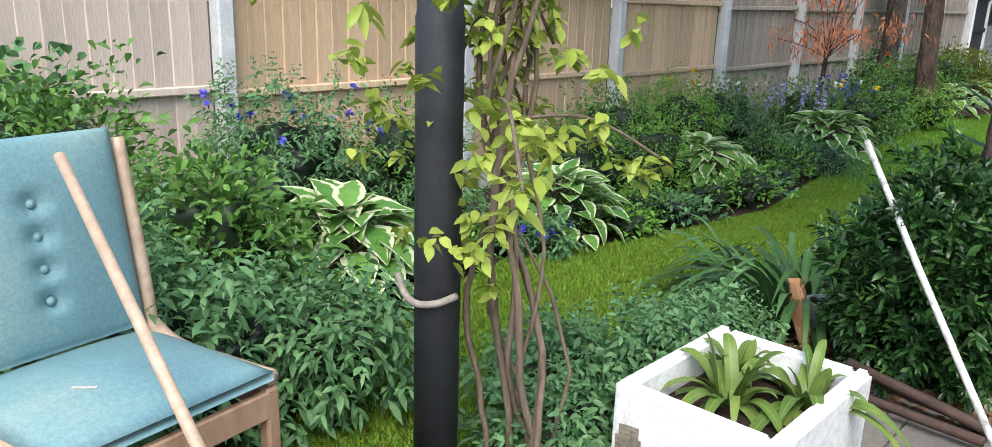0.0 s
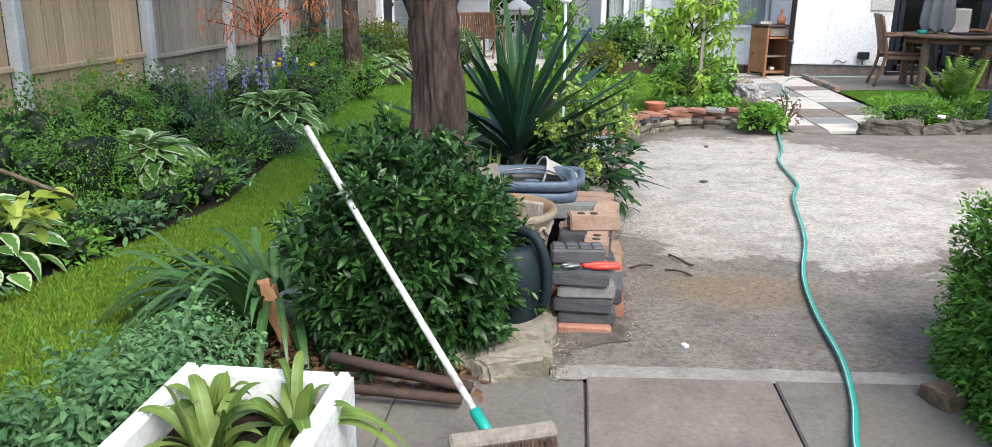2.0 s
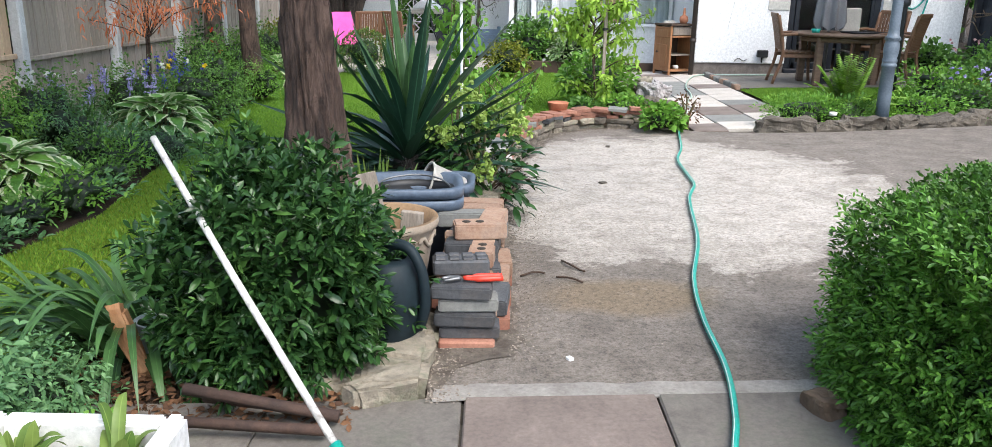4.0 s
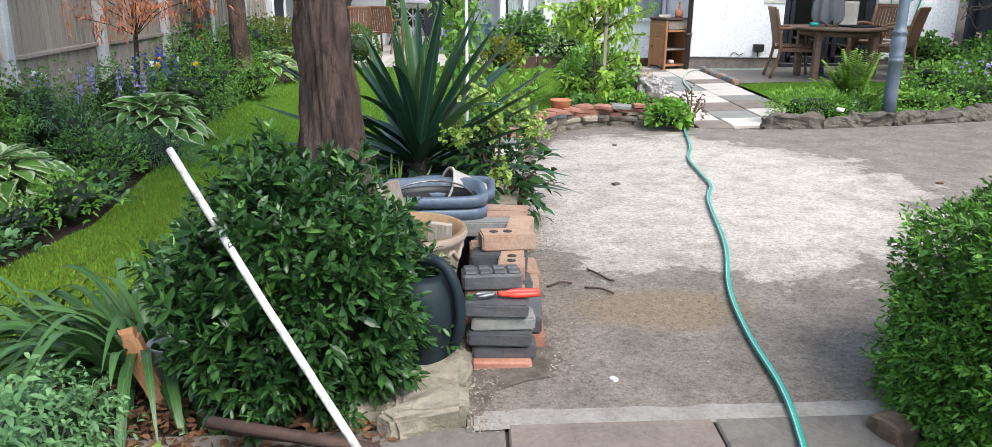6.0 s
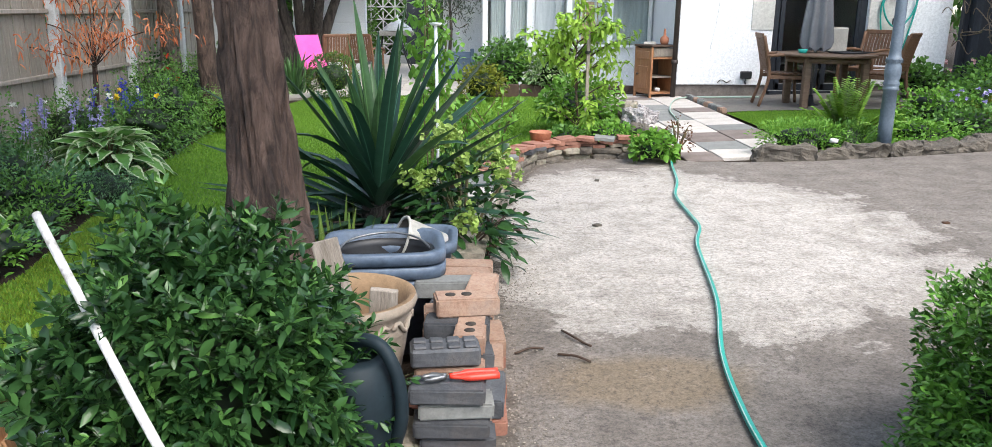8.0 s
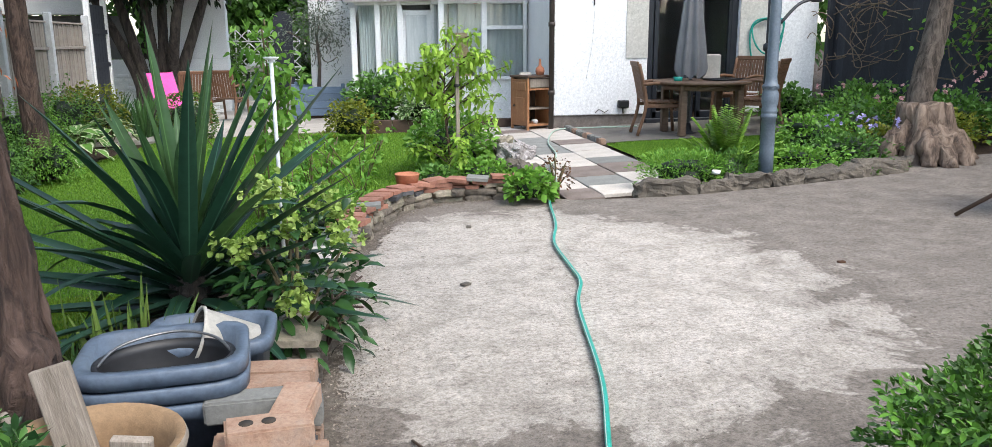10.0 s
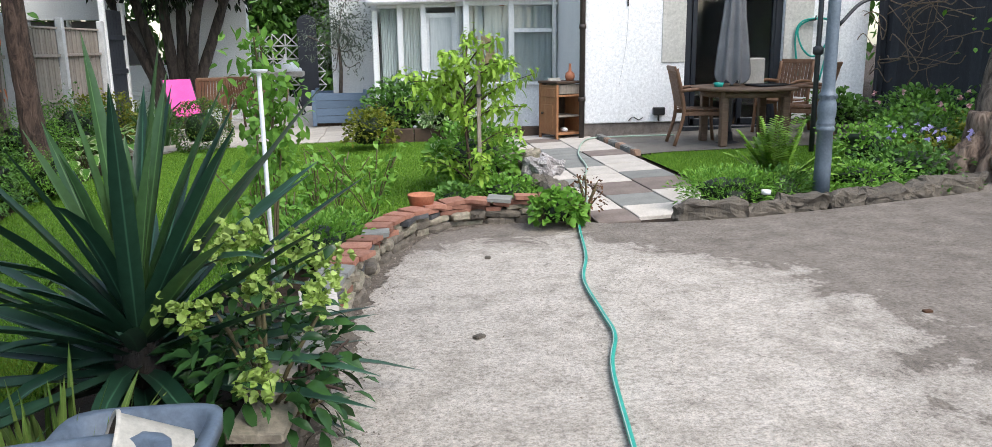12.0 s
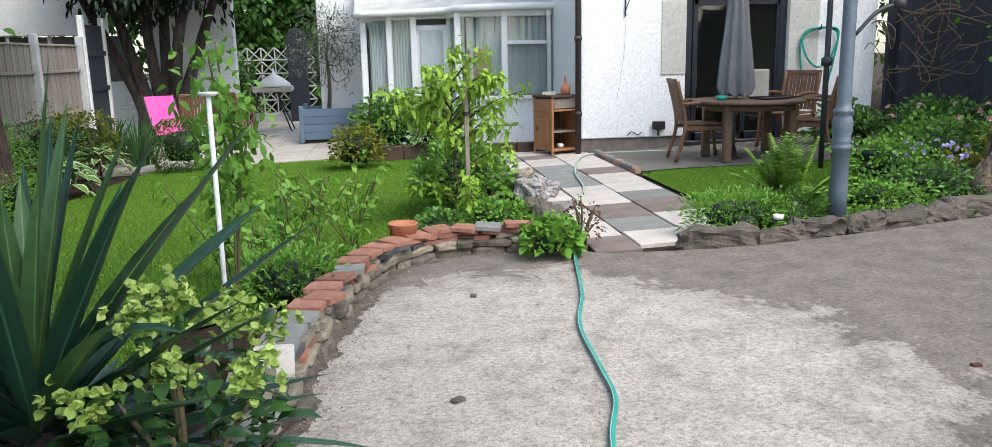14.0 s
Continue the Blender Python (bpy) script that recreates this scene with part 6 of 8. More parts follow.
def cushion(sx, sy, sz, mat, buttons=(), puff=0.03, nx=16, ny=16):
    """A padded panel lying flat, with buttoned dimples."""
    vs, fs = [], []
    for s in (1, -1):
        for i in range(nx + 1):
            for j in range(ny + 1):
                u, v = i / nx * 2 - 1, j / ny * 2 - 1
                e = (1 - abs(u) ** 6) * (1 - abs(v) ** 6)
                z = sz / 2 * (0.35 + 0.65 * e ** 0.5) + puff * (1 - u * u) * (1 - v * v)
                for bu, bv in buttons:
                    z -= 0.022 * math.exp(-((u - bu) ** 2 * sx * sx + (v - bv) ** 2 * sy * sy) / 0.0022)
                vs.append((u * sx / 2, v * sy / 2, z if s > 0 else -sz / 2 * 0.5))
    k = (nx + 1) * (ny + 1)
    for i in range(nx):
        for j in range(ny):
            a = i * (ny + 1) + j
            fs.append((a, a + ny + 1, a + ny + 2, a + 1))
            fs.append((k + a, k + a + 1, k + a + ny + 2, k + a + ny + 1))
    for i in range(nx):
        for j in (0, ny):
            a, b = i * (ny + 1) + j, (i + 1) * (ny + 1) + j
            fs.append((a, b, k + b, k + a))
    for j in range(ny):
        for i in (0, nx):
            a, b = i * (ny + 1) + j, i * (ny + 1) + j + 1
            fs.append((a, b, k + b, k + a))
    return mesh_from("cushion", vs, fs, M[mat], True)


# local frame: the sitter looks along +x
part("seat", cushion(0.46, 0.47, 0.05, "vinyl"), ch, "faded green-blue vinyl seat with a split", at=(0.01, 0, 0.44), rot=(0, -3, 0))
part("split", box((0.05, 0.008, 0.003), M["dirt_line"], 0.001), ch, "torn split in the vinyl", at=(0.07, -0.08, 0.4925), rot=(0, -2, 35))
back = part("backrest", cushion(0.47, 0.42, 0.05, "vinyl", buttons=((-0.1, 0), (0.2, 0), (0.5, 0), (-0.4, 0)), puff=0.02, nx=40, ny=26), ch, "buttoned teal vinyl backrest", at=(-0.235, 0, 0.695), rot=(0, 80, 0))
for u in (-0.4, -0.1, 0.2, 0.5):
    part("button", lathe([(0, 0.008), (0.008, 0.006), (0.012, 0.0), (0.0, -0.002)], M["vinyl"], 12), back, at=(u * 0.235, 0, 0.026))
for s in (-1, 1):
    y = s * 0.235
    part("rear_leg", tube(spline([(-0.27, y, 0), (-0.23, y, 0.3), (-0.205, y, 0.46), (-0.245, y, 0.72), (-0.28, y, 0.9)], 6), 0.017, M["chair_rail"], 8), ch, "worn pale back post")
    part("front_leg", box((0.035, 0.035, 0.42), M["chair_wood"], 0.006), ch, at=(0.22, y, 0))
    part("side_rail", tube(spline([(-0.21, y, 0.46), (-0.1, y, 0.425), (0.1, y, 0.435), (0.235, y, 0.445)], 5), [0.018] * 16, M["chair_rail"], 8), ch)
    part("apron", box((0.42, 0.02, 0.06), M["chair_wood"], 0.004), ch, at=(0.0, y, 0.36))
part("front_apron", box((0.02, 0.46, 0.065), M["chair_wood"], 0.004), ch, at=(0.228, 0, 0.35))
part("back_apron", box((0.02, 0.46, 0.06), M["chair_wood"], 0.004), ch, at=(-0.21, 0, 0.36))
solo("stick", tube([(-0.60, -2.069, 0.032), (-1.2, -2.046, 0.475), (-1.76, -2.022, 0.888)], 0.0125, M["chair_rail"], 8), "bare wooden broomstick leaning across the chair", "stick")
pot2 = solo("dark_bucket", lathe([(0, 0), (0.12, 0), (0.14, 0.3), (0.148, 0.3), (0.148, 0.32), (0.13, 0.32), (0.11, 0.02), (0, 0.02)], M["black"], 24), "black bucket with a pale rim among the weeds", "bucket", (-2.05, -1.58, gz(-2, -1.6)))


# ---- flower border along the fence ----
def hosta(loc, r, n=42, seed=0):
    t = thing("hosta", "broad-leaved hosta with cream-edged green leaves", "hosta", (loc[0], loc[1], gz(*loc)), group="variegated hostas")
    ms = [leaves([[0, 0, 0]], [[1, 0, 0.2]], [0.155], [0.052], M["hosta"], "heart", [d], 0.22, roll=0) for d in (0.2, 0.34, 0.48)]
    for i in range(n):
        f = (i + 0.5) / n
        a = i * 2.39996
        rr = r * (0.04 + 0.74 * f ** 0.72)
        z = 0.27 * (1 - f ** 2) * (r / 0.42) + 0.08
        o = part("leaf", ms[i % 3], t, at=(rr * math.cos(a), rr * math.sin(a), z), rot=(rng.normal(0, 12), 4 + 24 * f + rng.normal(0, 8) - 26 * (1 - f) ** 2, math.degrees(a) + rng.normal(0, 12)))
        o.scale = (s := r / 0.42 * rng.uniform(0.9, 1.3), s, s)
        if i % 3 == 0:
            part("leaf_stalk", tube(spline([(0, 0, 0), (rr * 0.5 * math.cos(a), rr * 0.5 * math.sin(a), z * 0.75), (rr * math.cos(a), rr * math.sin(a), z)], 3), 0.004, M["stem"], 5), t)
    return t


for loc, r, n in (((-2.85, -0.5), 0.48, 72), ((-2.86, 1.03), 0.42, 62), ((-2.95, 2.85), 0.45, 66), ((-2.97, 5.3), 0.5, 66), ((-3.2, 10.2), 0.5, 36), ((-3.3, 12.0), 0.45, 30)):
    hosta(loc, r, int(n * 1.35))

GREENS = (("leaf_mid", "dense leafy border perennial with divided green leaves"), ("leaf_blue", "bluish green leafy perennial clump"), ("leaf_fresh", "fresh bright green leafy perennial clump"))
# (x, y, rx, ry, rz, leaf count, leaf size, kind)
CLUMPS = [(-2.25, -1.75, 0.42, 0.36, 0.34, 1500, 0.085, 1), (-2.6, -2.3, 0.5, 0.5, 0.45, 1500, 0.09, 1), (-1.95, -1.25, 0.26, 0.24, 0.24, 700, 0.085, 1),
          (-2.75, -1.2, 0.4, 0.36, 0.42, 1300, 0.085, 0), (-3.5, -1.5, 0.5, 0.5, 0.55, 1600, 0.08, 0), (-3.6, -0.3, 0.45, 0.5, 0.5, 1500, 0.07, 1), (-3.6, 0.5, 0.4, 0.42, 0.42, 1300, 0.06, 0),
          (-3.35, 1.9, 0.42, 0.42, 0.36, 1500, 0.05, 0), (-3.0, 2.25, 0.3, 0.32, 0.34, 2200, 0.03, 2), (-3.65, 2.7, 0.42, 0.5, 0.44, 1500, 0.06, 0), (-3.7, 3.7, 0.4, 0.5, 0.46, 1500, 0.055, 2),
          (-3.75, 4.7, 0.4, 0.5, 0.42, 1300, 0.06, 0), (-3.4, 4.4, 0.3, 0.34, 0.3, 900, 0.05, 1), (-2.65, 4.35, 0.36, 0.3, 0.17, 3000, 0.02, 1), (-3.7, 6.3, 0.4, 0.5, 0.4, 1200, 0.06, 0),
          (-3.2, 6.8, 0.4, 0.45, 0.36, 1400, 0.05, 0), (-3.3, 7.7, 0.45, 0.5, 0.42, 1500, 0.05, 0), (-3.7, 8.4, 0.4, 0.5, 0.5, 1300, 0.06, 0), (-3.6, 9.6, 0.45, 0.5, 0.5, 1200, 0.06, 2),
          (-3.7, 11.2, 0.45, 0.6, 0.5, 1200, 0.07, 0), (-1.22, -0.45, 0.22, 0.26, 0.17, 800, 0.07, 1), (-1.42, -0.75, 0.2, 0.22, 0.15, 650, 0.07, 1), (-1.2, -1.05, 0.18, 0.2, 0.15, 520, 0.07, 1),
          (-1.3, 0.0, 0.2, 0.2, 0.13, 650, 0.05, 1), (-2.75, 1.75, 0.2, 0.22, 0.13, 800, 0.03, 2), (-3.15, 0.35, 0.25, 0.28, 0.2, 700, 0.05, 1), (-2.62, 0.62, 0.12, 0.14, 0.1, 260, 0.07, 1),
          (-2.9, 2.75, 0.2, 0.24, 0.16, 700, 0.03, 1), (-2.95, 3.9, 0.2, 0.24, 0.2, 600, 0.05, 0), (-2.9, 8.4, 0.25, 0.3, 0.3, 700, 0.05, 2), (-0.95, -0.3, 0.14, 0.12, 0.1, 300, 0.04, 2)]
for i, (x, y, rx, ry, rz, n, size, k) in enumerate(CLUMPS):
    mat, lab = GREENS[k]
    b = bush("border_perennial", lab, "plant", (x, y), (rx, ry, rz), int(n * 2.1), size * 0.8, mat, seed=10 + i * 1.7, low=-0.6, shell=0.6, lumps=0.34, wide=0.19, upw=0.4, droop=0.45, group="border perennials", out=0.8, feather=(0, 8, 6)[k] if size > 0.04 else 0)
    if i in (5, 6, 26):
        flowers(b, np.stack([rng.normal(0, rx * 0.6, 12), rng.normal(0, ry * 0.6, 12), rz * rng.uniform(1.35, 1.75, 12)], 1), 0.03, "blue_petal", 8)
    if i in (11, 14):
        flowers(b, np.stack([rng.normal(0, rx * 0.6, 9), rng.normal(0, ry * 0.6, 9), rz * rng.uniform(1.5, 1.8, 9)], 1), 0.035, "white_petal", 7)
    if i in (10, 15):
        flowers(b, np.stack([rng.normal(0, rx * 0.5, 3), rng.normal(0, ry * 0.5, 3), rz * rng.uniform(1.6, 1.9, 3)], 1), 0.04, "yellow_petal", 9)
al = strap_clump("white_allium", "small white-flowered clump by the pole", "plant", (-1.85, -1.32), 10, 0.2, 0.008, "strap", 0.7, 0.5)
flowers(al, rng.normal(0, 0.03, (14, 3)) + np.array([0, 0, 0.12]), 0.02, "white_petal", 6)
strap_clump("fern_shoot", "bright yellow-green fern frond by the pole", "fern", (-1.2, -1.62), 7, 0.3, 0.022, "leaf_lime", 0.35, 0.2, "blade", 0.05)

for i, (x, y, n, L, w, fl) in enumerate(((-3.65, 5.0, 60, 0.6, 0.011, "lilac_petal"), (-3.55, 6.0, 60, 0.6, 0.012, "lilac_petal"), (-3.5, 7.1, 70, 0.65, 0.011, "blue_petal"), (-3.75, 8.0, 60, 0.6, 0.011, "blue_petal"),
                                         (-3.45, 9.0, 50, 0.7, 0.014, None), (-3.75, 10.2, 50, 0.75, 0.016, None), (-2.95, 2.0, 20, 0.35, 0.008, None), (-3.0, 12.9, 60, 0.9, 0.02, None), (-3.6, 13.2, 60, 1.0, 0.02, None))):
    t = strap_clump("bluebell" if fl else "iris", "tuft of upright narrow leaves" + (" with blue-lilac flower spikes" if fl else " in the border"), "plant", (x, y), n, L, w, "strap", 0.5, 0.45, base=0.22, group="strap-leaved border plants")
    if fl:
        for k in range(9):
            px, py, h = rng.normal(0, 0.16), rng.normal(0, 0.2), rng.uniform(0.5, 0.72)
            part("flower_stem", tube([(px * 0.6, py * 0.6, 0), (px, py, h * 0.6), (px * 1.1, py * 1.1, h)], 0.004, M["leaf_mid"], 5), t)
            C = np.stack([np.full(14, px * 1.05), np.full(14, py * 1.05), np.linspace(h * 0.72, h, 14)], 1) + rng.normal(0, 0.012, (14, 3))
            flowers(t, C, 0.026, fl, 5, "flower_spike")
rose = bush("rose_bush", "small dark-leaved shrub with red flowers by the fence", "shrub", (-3.85, 8.9), (0.3, 0.35, 0.55), 700, 0.05, "leaf_gloss", hollow=True, stems=8, shell=0.8, lumps=0.3, seed=41)
flowers(rose, np.array([(0.1, 0.1, 0.9), (0.2, -0.2, 0.75), (0.15, 0.25, 0.6)]), 0.045, "red_petal", 10)
pr = bush("pruned_shrub", "hard-pruned stumpy shrub sprouting at the fence", "shrub", (-3.9, -1.45), (0.28, 0.28, 0.3), 420, 0.07, "leaf_blue", hollow=True, stems=4, seed=44, shell=0.9)
pr.location.z += 0.55
for s in (-1, 1):
    part("cut_limb", trunk([(0, 0, -0.6), (s * 0.05, s * 0.1, -0.2), (s * 0.08, s * 0.2, 0.2)], [0.06, 0.05, 0.05], M["vine"], 0.2, 10, 5), pr)

# slim trees in the border
for i, (x, y, r, lean, mat) in enumerate(((-3.12, 8.75, 0.115, -0.05, "bark_red"), (-3.95, 9.7, 0.13, 0.0, "bark_grey"))):
    t = thing("slim_tree", "slim tree trunk rising from the flower border", "tree", (x, y, gz(x, y)), group="slim border trees")
    part("trunk", trunk([(0, 0, -0.05), (lean, 0, 0.8), (lean * 2, 0.05, 2.0), (lean * 2, 0.1, 3.6)], [r * 1.25, r, r * 0.9, r * 0.7], M[mat], 0.15, 18, 8), t)
    # unseen crown, enlarged to darken the border and fence below
    Pc, Uc = bush_points(7000, (1.7, 1.8, 0.9), -1, 0.7, 0.35, 8.0 + i)
    part("crown", leaves(Pc + np.array([lean * 2, 0, 4.2]), Uc + rng.normal(0, 0.7, Uc.shape), 0.12, 0.04, M["leaf_far"], "oval", 0.3), t)
ac = thing("japanese_maple", "small maple with feathery orange-red leaves", "tree", (-3.85, 7.0, gz(-3.85, 7.0)))
part("trunk", trunk([(0, 0, 0), (0.05, 0.05, 0.6), (0.1, 0.0, 1.2)], [0.035, 0.03, 0.02], M["bark_red"], 0.1, 8, 6), ac)
for k in range(14):
    e = np.array([rng.normal(0.15, 0.35), rng.normal(0, 0.5), rng.uniform(1.05, 1.95)])
    part("branch", tube(spline([(0.08, 0.03, 0.9), (0.08 + e[0] * 0.4, e[1] * 0.4, e[2] * 0.9), e], 4), 0.006, M["bark_red"], 5), ac)
    Q = e + rng.normal(0, 0.1, (90, 3)) * np.array([1.3, 1.3, 0.8])
    part("leaf_spray", leaves(Q, rng.normal(0, 1, Q.shape) + np.array([0, 0, -0.6]), 0.07, 0.008, M["acer"], "oval", 0.5), ac)

# low edging plants where the border meets the lawn
for i, y in enumerate(np.arange(-0.3, 8.6, 0.42)):
    x = float(np.interp(y, [-0.6, 0.4, 1.3, 2.6, 4.0, 6.0, 8.5], [-2.45, -2.7, -2.45, -2.3, -2.55, -2.9, -3.1])) - 0.22 + rng.normal(0, 0.05)
    mat, lab = GREENS[(i * 2) % 3]
    bush("edging_plant", "low leafy edging plant where the border meets the lawn", "plant", (x, float(y)), (0.17 + 0.05 * (i % 3), 0.22, 0.08 + 0.03 * (i % 4)), 420, 0.035 + 0.01 * (i % 3), mat, seed=300 + i, shell=0.6, lumps=0.4, wide=0.2, upw=0.6, group="edging plants")

# leaf litter and grit
n = 1900
P = np.stack([rng.uniform(-1.5, -0.32, n), rng.uniform(-0.02, 0.6, n), np.zeros(n)], 1)
P[:, 2] = G(P[:, 0], P[:, 1]) + rng.uniform(0, 0.02, n)
solo("leaf_litter", leaves(P, rng.normal(0, 1, P.shape) * np.array([1, 1, 0.25]), 0.034, 0.009, M["dead_leaf"], "oval", 0.1), "fallen brown leaves and bark on the soil", "leaf litter", kind="stuff")
verts, faces = [], []
for k in range(3200):
    if k % 3 == 0:
        d = rng.uniform(0, total)
        p, _ = along(d)
        x, y = p[0] + abs(rng.normal(0.06, 0.06)), p[1] - abs(rng.normal(0.05, 0.05))
    elif k % 9 == 1:
        x, y = -0.12 + abs(rng.normal(0, 0.06)), rng.uniform(0.1, 0.6)
    elif k % 9 < 6:
        x, y = 0.14 + abs(rng.normal(0, 0.1)), rng.uniform(0.4, 2.5)
    else:
        x, y = rng.uniform(0.1, 4), rng.uniform(0.3, 5.2)
    s = rng.uniform(0.002, 0.0055) * (1.2 if k % 3 == 0 else 1)
    z = gz(x, y) + 0.0165
    o = len(verts)
    a = rng.uniform(0, 6)
    c, q = math.cos(a) * s, math.sin(a) * s
    verts += [(x + c, y + q, z), (x - q, y + c, z), (x - c, y - q, z), (x + q, y - c, z), (x + q * 0.2, y, z + s * 0.9)]
    faces += [(o, o + 1, o + 4), (o + 1, o + 2, o + 4), (o + 2, o + 3, o + 4), (o + 3, o, o + 4)]
solo("grit", mesh_from("grit", verts, faces, M["pebble"]), "loose grit and crumbs on the concrete", "grit", kind="stuff")
for i, pts in enumerate(([(0.36, 1.28), (0.42, 1.24), (0.47, 1.2)], [(0.40, 1.52), (0.43, 1.44), (0.47, 1.38), (0.49, 1.33)], [(0.2, 1.3), (0.26, 1.33), (0.31, 1.34)])):
    solo("twig", tube(spline([(x, y, gz(x, y) + 0.02 + 0.008 * (j % 2)) for j, (x, y) in enumerate(pts)], 4), 0.005, M["dark_wood"], 5), "dry dark twig on the concrete", "twig", group="twigs on the concrete")
for i, (x, y, s) in enumerate(((2.83, 3.05, 0.03), (0.8, 3.25, 0.04), (1.02, 4.7, 0.035), (0.35, 0.42, 0.02))):
    solo("debris", rough_block((s * 1.4, s, 0.012), M["dead_leaf" if i == 0 else "sandstone_dark" if i < 3 else "white_paint"], i, 0.006), "small flat scrap lying on the concrete", "debris", (x, y, gz(x, y) + 0.012), (0, 0, 40 * i), group="scraps on the concrete")

# ---- plants around the lawn and curved wall ----
ge = bush("geranium", "rounded geranium with scalloped green leaves at the wall end", "plant", (1.64, 5.5), (0.2, 0.17, 0.16), 380, 0.05, "leaf_fresh", prof="round", wide=0.5, seed=51, lumps=0.15)
hp_ = bush("purple_geranium", "wispy purple-brown flowering stems by the path", "plant", (1.9, 5.72), (0.13, 0.13, 0.2), 200, 0.028, "dead_leaf", hollow=True, stems=10, seed=52)
st = thing("tree_stake", "pale upright timber stake", "stake", (1.22, 6.85, gz(1.22, 6.85)))
part("post", box((0.035, 0.035, 1.3), M["timber_grey"], 0.004), st)
part("tie", lathe([(0.03, 0), (0.034, 0.01), (0.03, 0.03)], M["black"], 10), st, at=(0, 0, 0.9))
sh = thing("young_shrub", "open young shrub with fresh lime-green leaves", "shrub", (1.08, 6.9, gz(1.08, 6.9)))
part("stem", tube(spline([(0.1, 0, 0), (0.06, 0.02, 0.35), (0.02, 0, 0.75), (0.05, 0.02, 1.3)], 6), [0.016] * 8 + [0.011] * 6 + [0.006] * 5, M["dark_wood"], 7), sh)
V_ = []
for k in range(30):
    h = rng.uniform(0.12, 1.15)
    a = k * 2.39996 + rng.normal(0, 0.3)
    reach = (0.78 - 0.32 * h) * rng.uniform(0.6, 1.15)
    b = np.array([0.08 - 0.05 * h, 0.01, h])
    e = b + np.array([math.cos(a) * reach, math.sin(a) * reach, rng.uniform(0.05, 0.34)])
    m_ = (b + e) / 2 + np.array([0, 0, 0.05])
    sp = spline([b, m_, e], 6)
    part("branch", tube(sp, [0.007] * 7 + [0.0035] * 6, M["dark_wood"], 5), sh)
    V_ += list(sp[3:])
V_ = np.repeat(np.asarray(V_), 6, 0) + rng.normal(0, 0.03, (len(V_) * 6, 3))
part("foliage", leaves(V_, rng.normal(0, 1, V_.shape) + np.array([0, -0.1, -0.15]), 0.072 * rng.uniform(0.55, 1.25, len(V_)), 0.019, M["leaf_lime"], "oval", 0.45), sh)
bush("low_shrub", "low mixed green and cream shrub by the border stones", "shrub", (1.25, 7.6), (0.42, 0.5, 0.34), 1300, 0.07, "leaf_fresh", seed=53, tips=(120, "hosta", 0.08))
bush("low_shrub", "bright feathery green ground cover at the stake", "plant", (1.4, 6.6), (0.28, 0.25, 0.13), 900, 0.045, "leaf_fresh", seed=54)
bush("low_shrub", "fine grassy tuft beside the curved wall", "plant", (0.95, 6.25), (0.22, 0.2, 0.14), 500, 0.05, "leaf_mid", seed=55)
bush("feathery_plant", "bright feathery green plant behind the wall", "plant", (-0.02, 4.95), (0.3, 0.34, 0.18), 1200, 0.055, "leaf_fresh", seed=56, upw=0.8, wide=0.15)
bush("feathery_plant", "bright feathery green plant behind the wall", "plant", (0.12, 5.35), (0.24, 0.2, 0.14), 700, 0.05, "leaf_fresh", seed=57, upw=0.8, wide=0.15)
for i, (x, y, h) in enumerate(((-0.1, 5.9, 0.55), (0.3, 6.2, 0.6), (-0.5, 5.7, 0.55), (0.0, 6.6, 0.5), (-0.25, 5.35, 0.4))):
    t = thing("rose_plant", "sparse young rose bush with thin upright canes", "rose", (x, y, gz(x, y)), group="young roses")
    V_ = []
    for k in range(7):
        e = np.array([rng.normal(0, 0.16), rng.normal(0, 0.16), h * rng.uniform(0.7, 1.15)])
        part("cane", tube(spline([(rng.normal(0, 0.02), rng.normal(0, 0.02), 0), e * np.array([0.4, 0.4, 0.5]), e], 4), 0.005, M["stem"], 5), t)
        V_ += [e * u + np.array([0, 0, 0]) + rng.normal(0, 0.02, 3) for u in np.linspace(0.4, 1, 6)]
    V_ = np.repeat(np.asarray(V_), 3, 0) + rng.normal(0, 0.02, (len(V_) * 3, 3))
    part("foliage", leaves(V_, rng.normal(0, 1, V_.shape), 0.06, 0.021, M["leaf_fresh"], "oval", 0.3), t)
wp = thing("white_post", "thin white metal garden post with a flat cap", "post", (-0.19, 4.05, gz(-0.19, 4.05)))
part("shaft", tube([(0, 0, 0), (0.0, 0, 0.6), (-0.01, 0.06, 1.22)], 0.0115, M["white_paint"], 10), wp)
part("cap", lathe([(0, 0), (0.03, 0), (0.045, 0.012), (0.045, 0.018), (0, 0.02)], M["white_paint"], 16), wp, at=(-0.01, 0.06, 1.22))
cl = thing("climbing_shrub", "tall narrow climber with large drooping lime leaves", "climber", (-0.28, 4.75, gz(-0.28, 4.75)))
V_ = []
for k in range(5):
    pts = [(0, 0, 0), (rng.normal(0, 0.06), rng.normal(0, 0.06), 0.6), (rng.normal(0.02, 0.1), rng.normal(0, 0.08), rng.uniform(1.1, 1.5))]
    sp = spline(pts, 8)
    part("stem", tube(sp, 0.006, M["stem"], 5), cl)
    V_ += [q for q in sp[9:]]
V_ = np.repeat(np.asarray(V_), 14, 0) + rng.normal(0, 0.075, (len(V_) * 14, 3))
part("foliage", leaves(V_, rng.normal(0, 1, V_.shape) + np.array([0, 0, -0.5]), 0.064 * rng.uniform(0.6, 1.2, len(V_)), 0.02, M["leaf_fresh"], "oval", 0.35), cl)
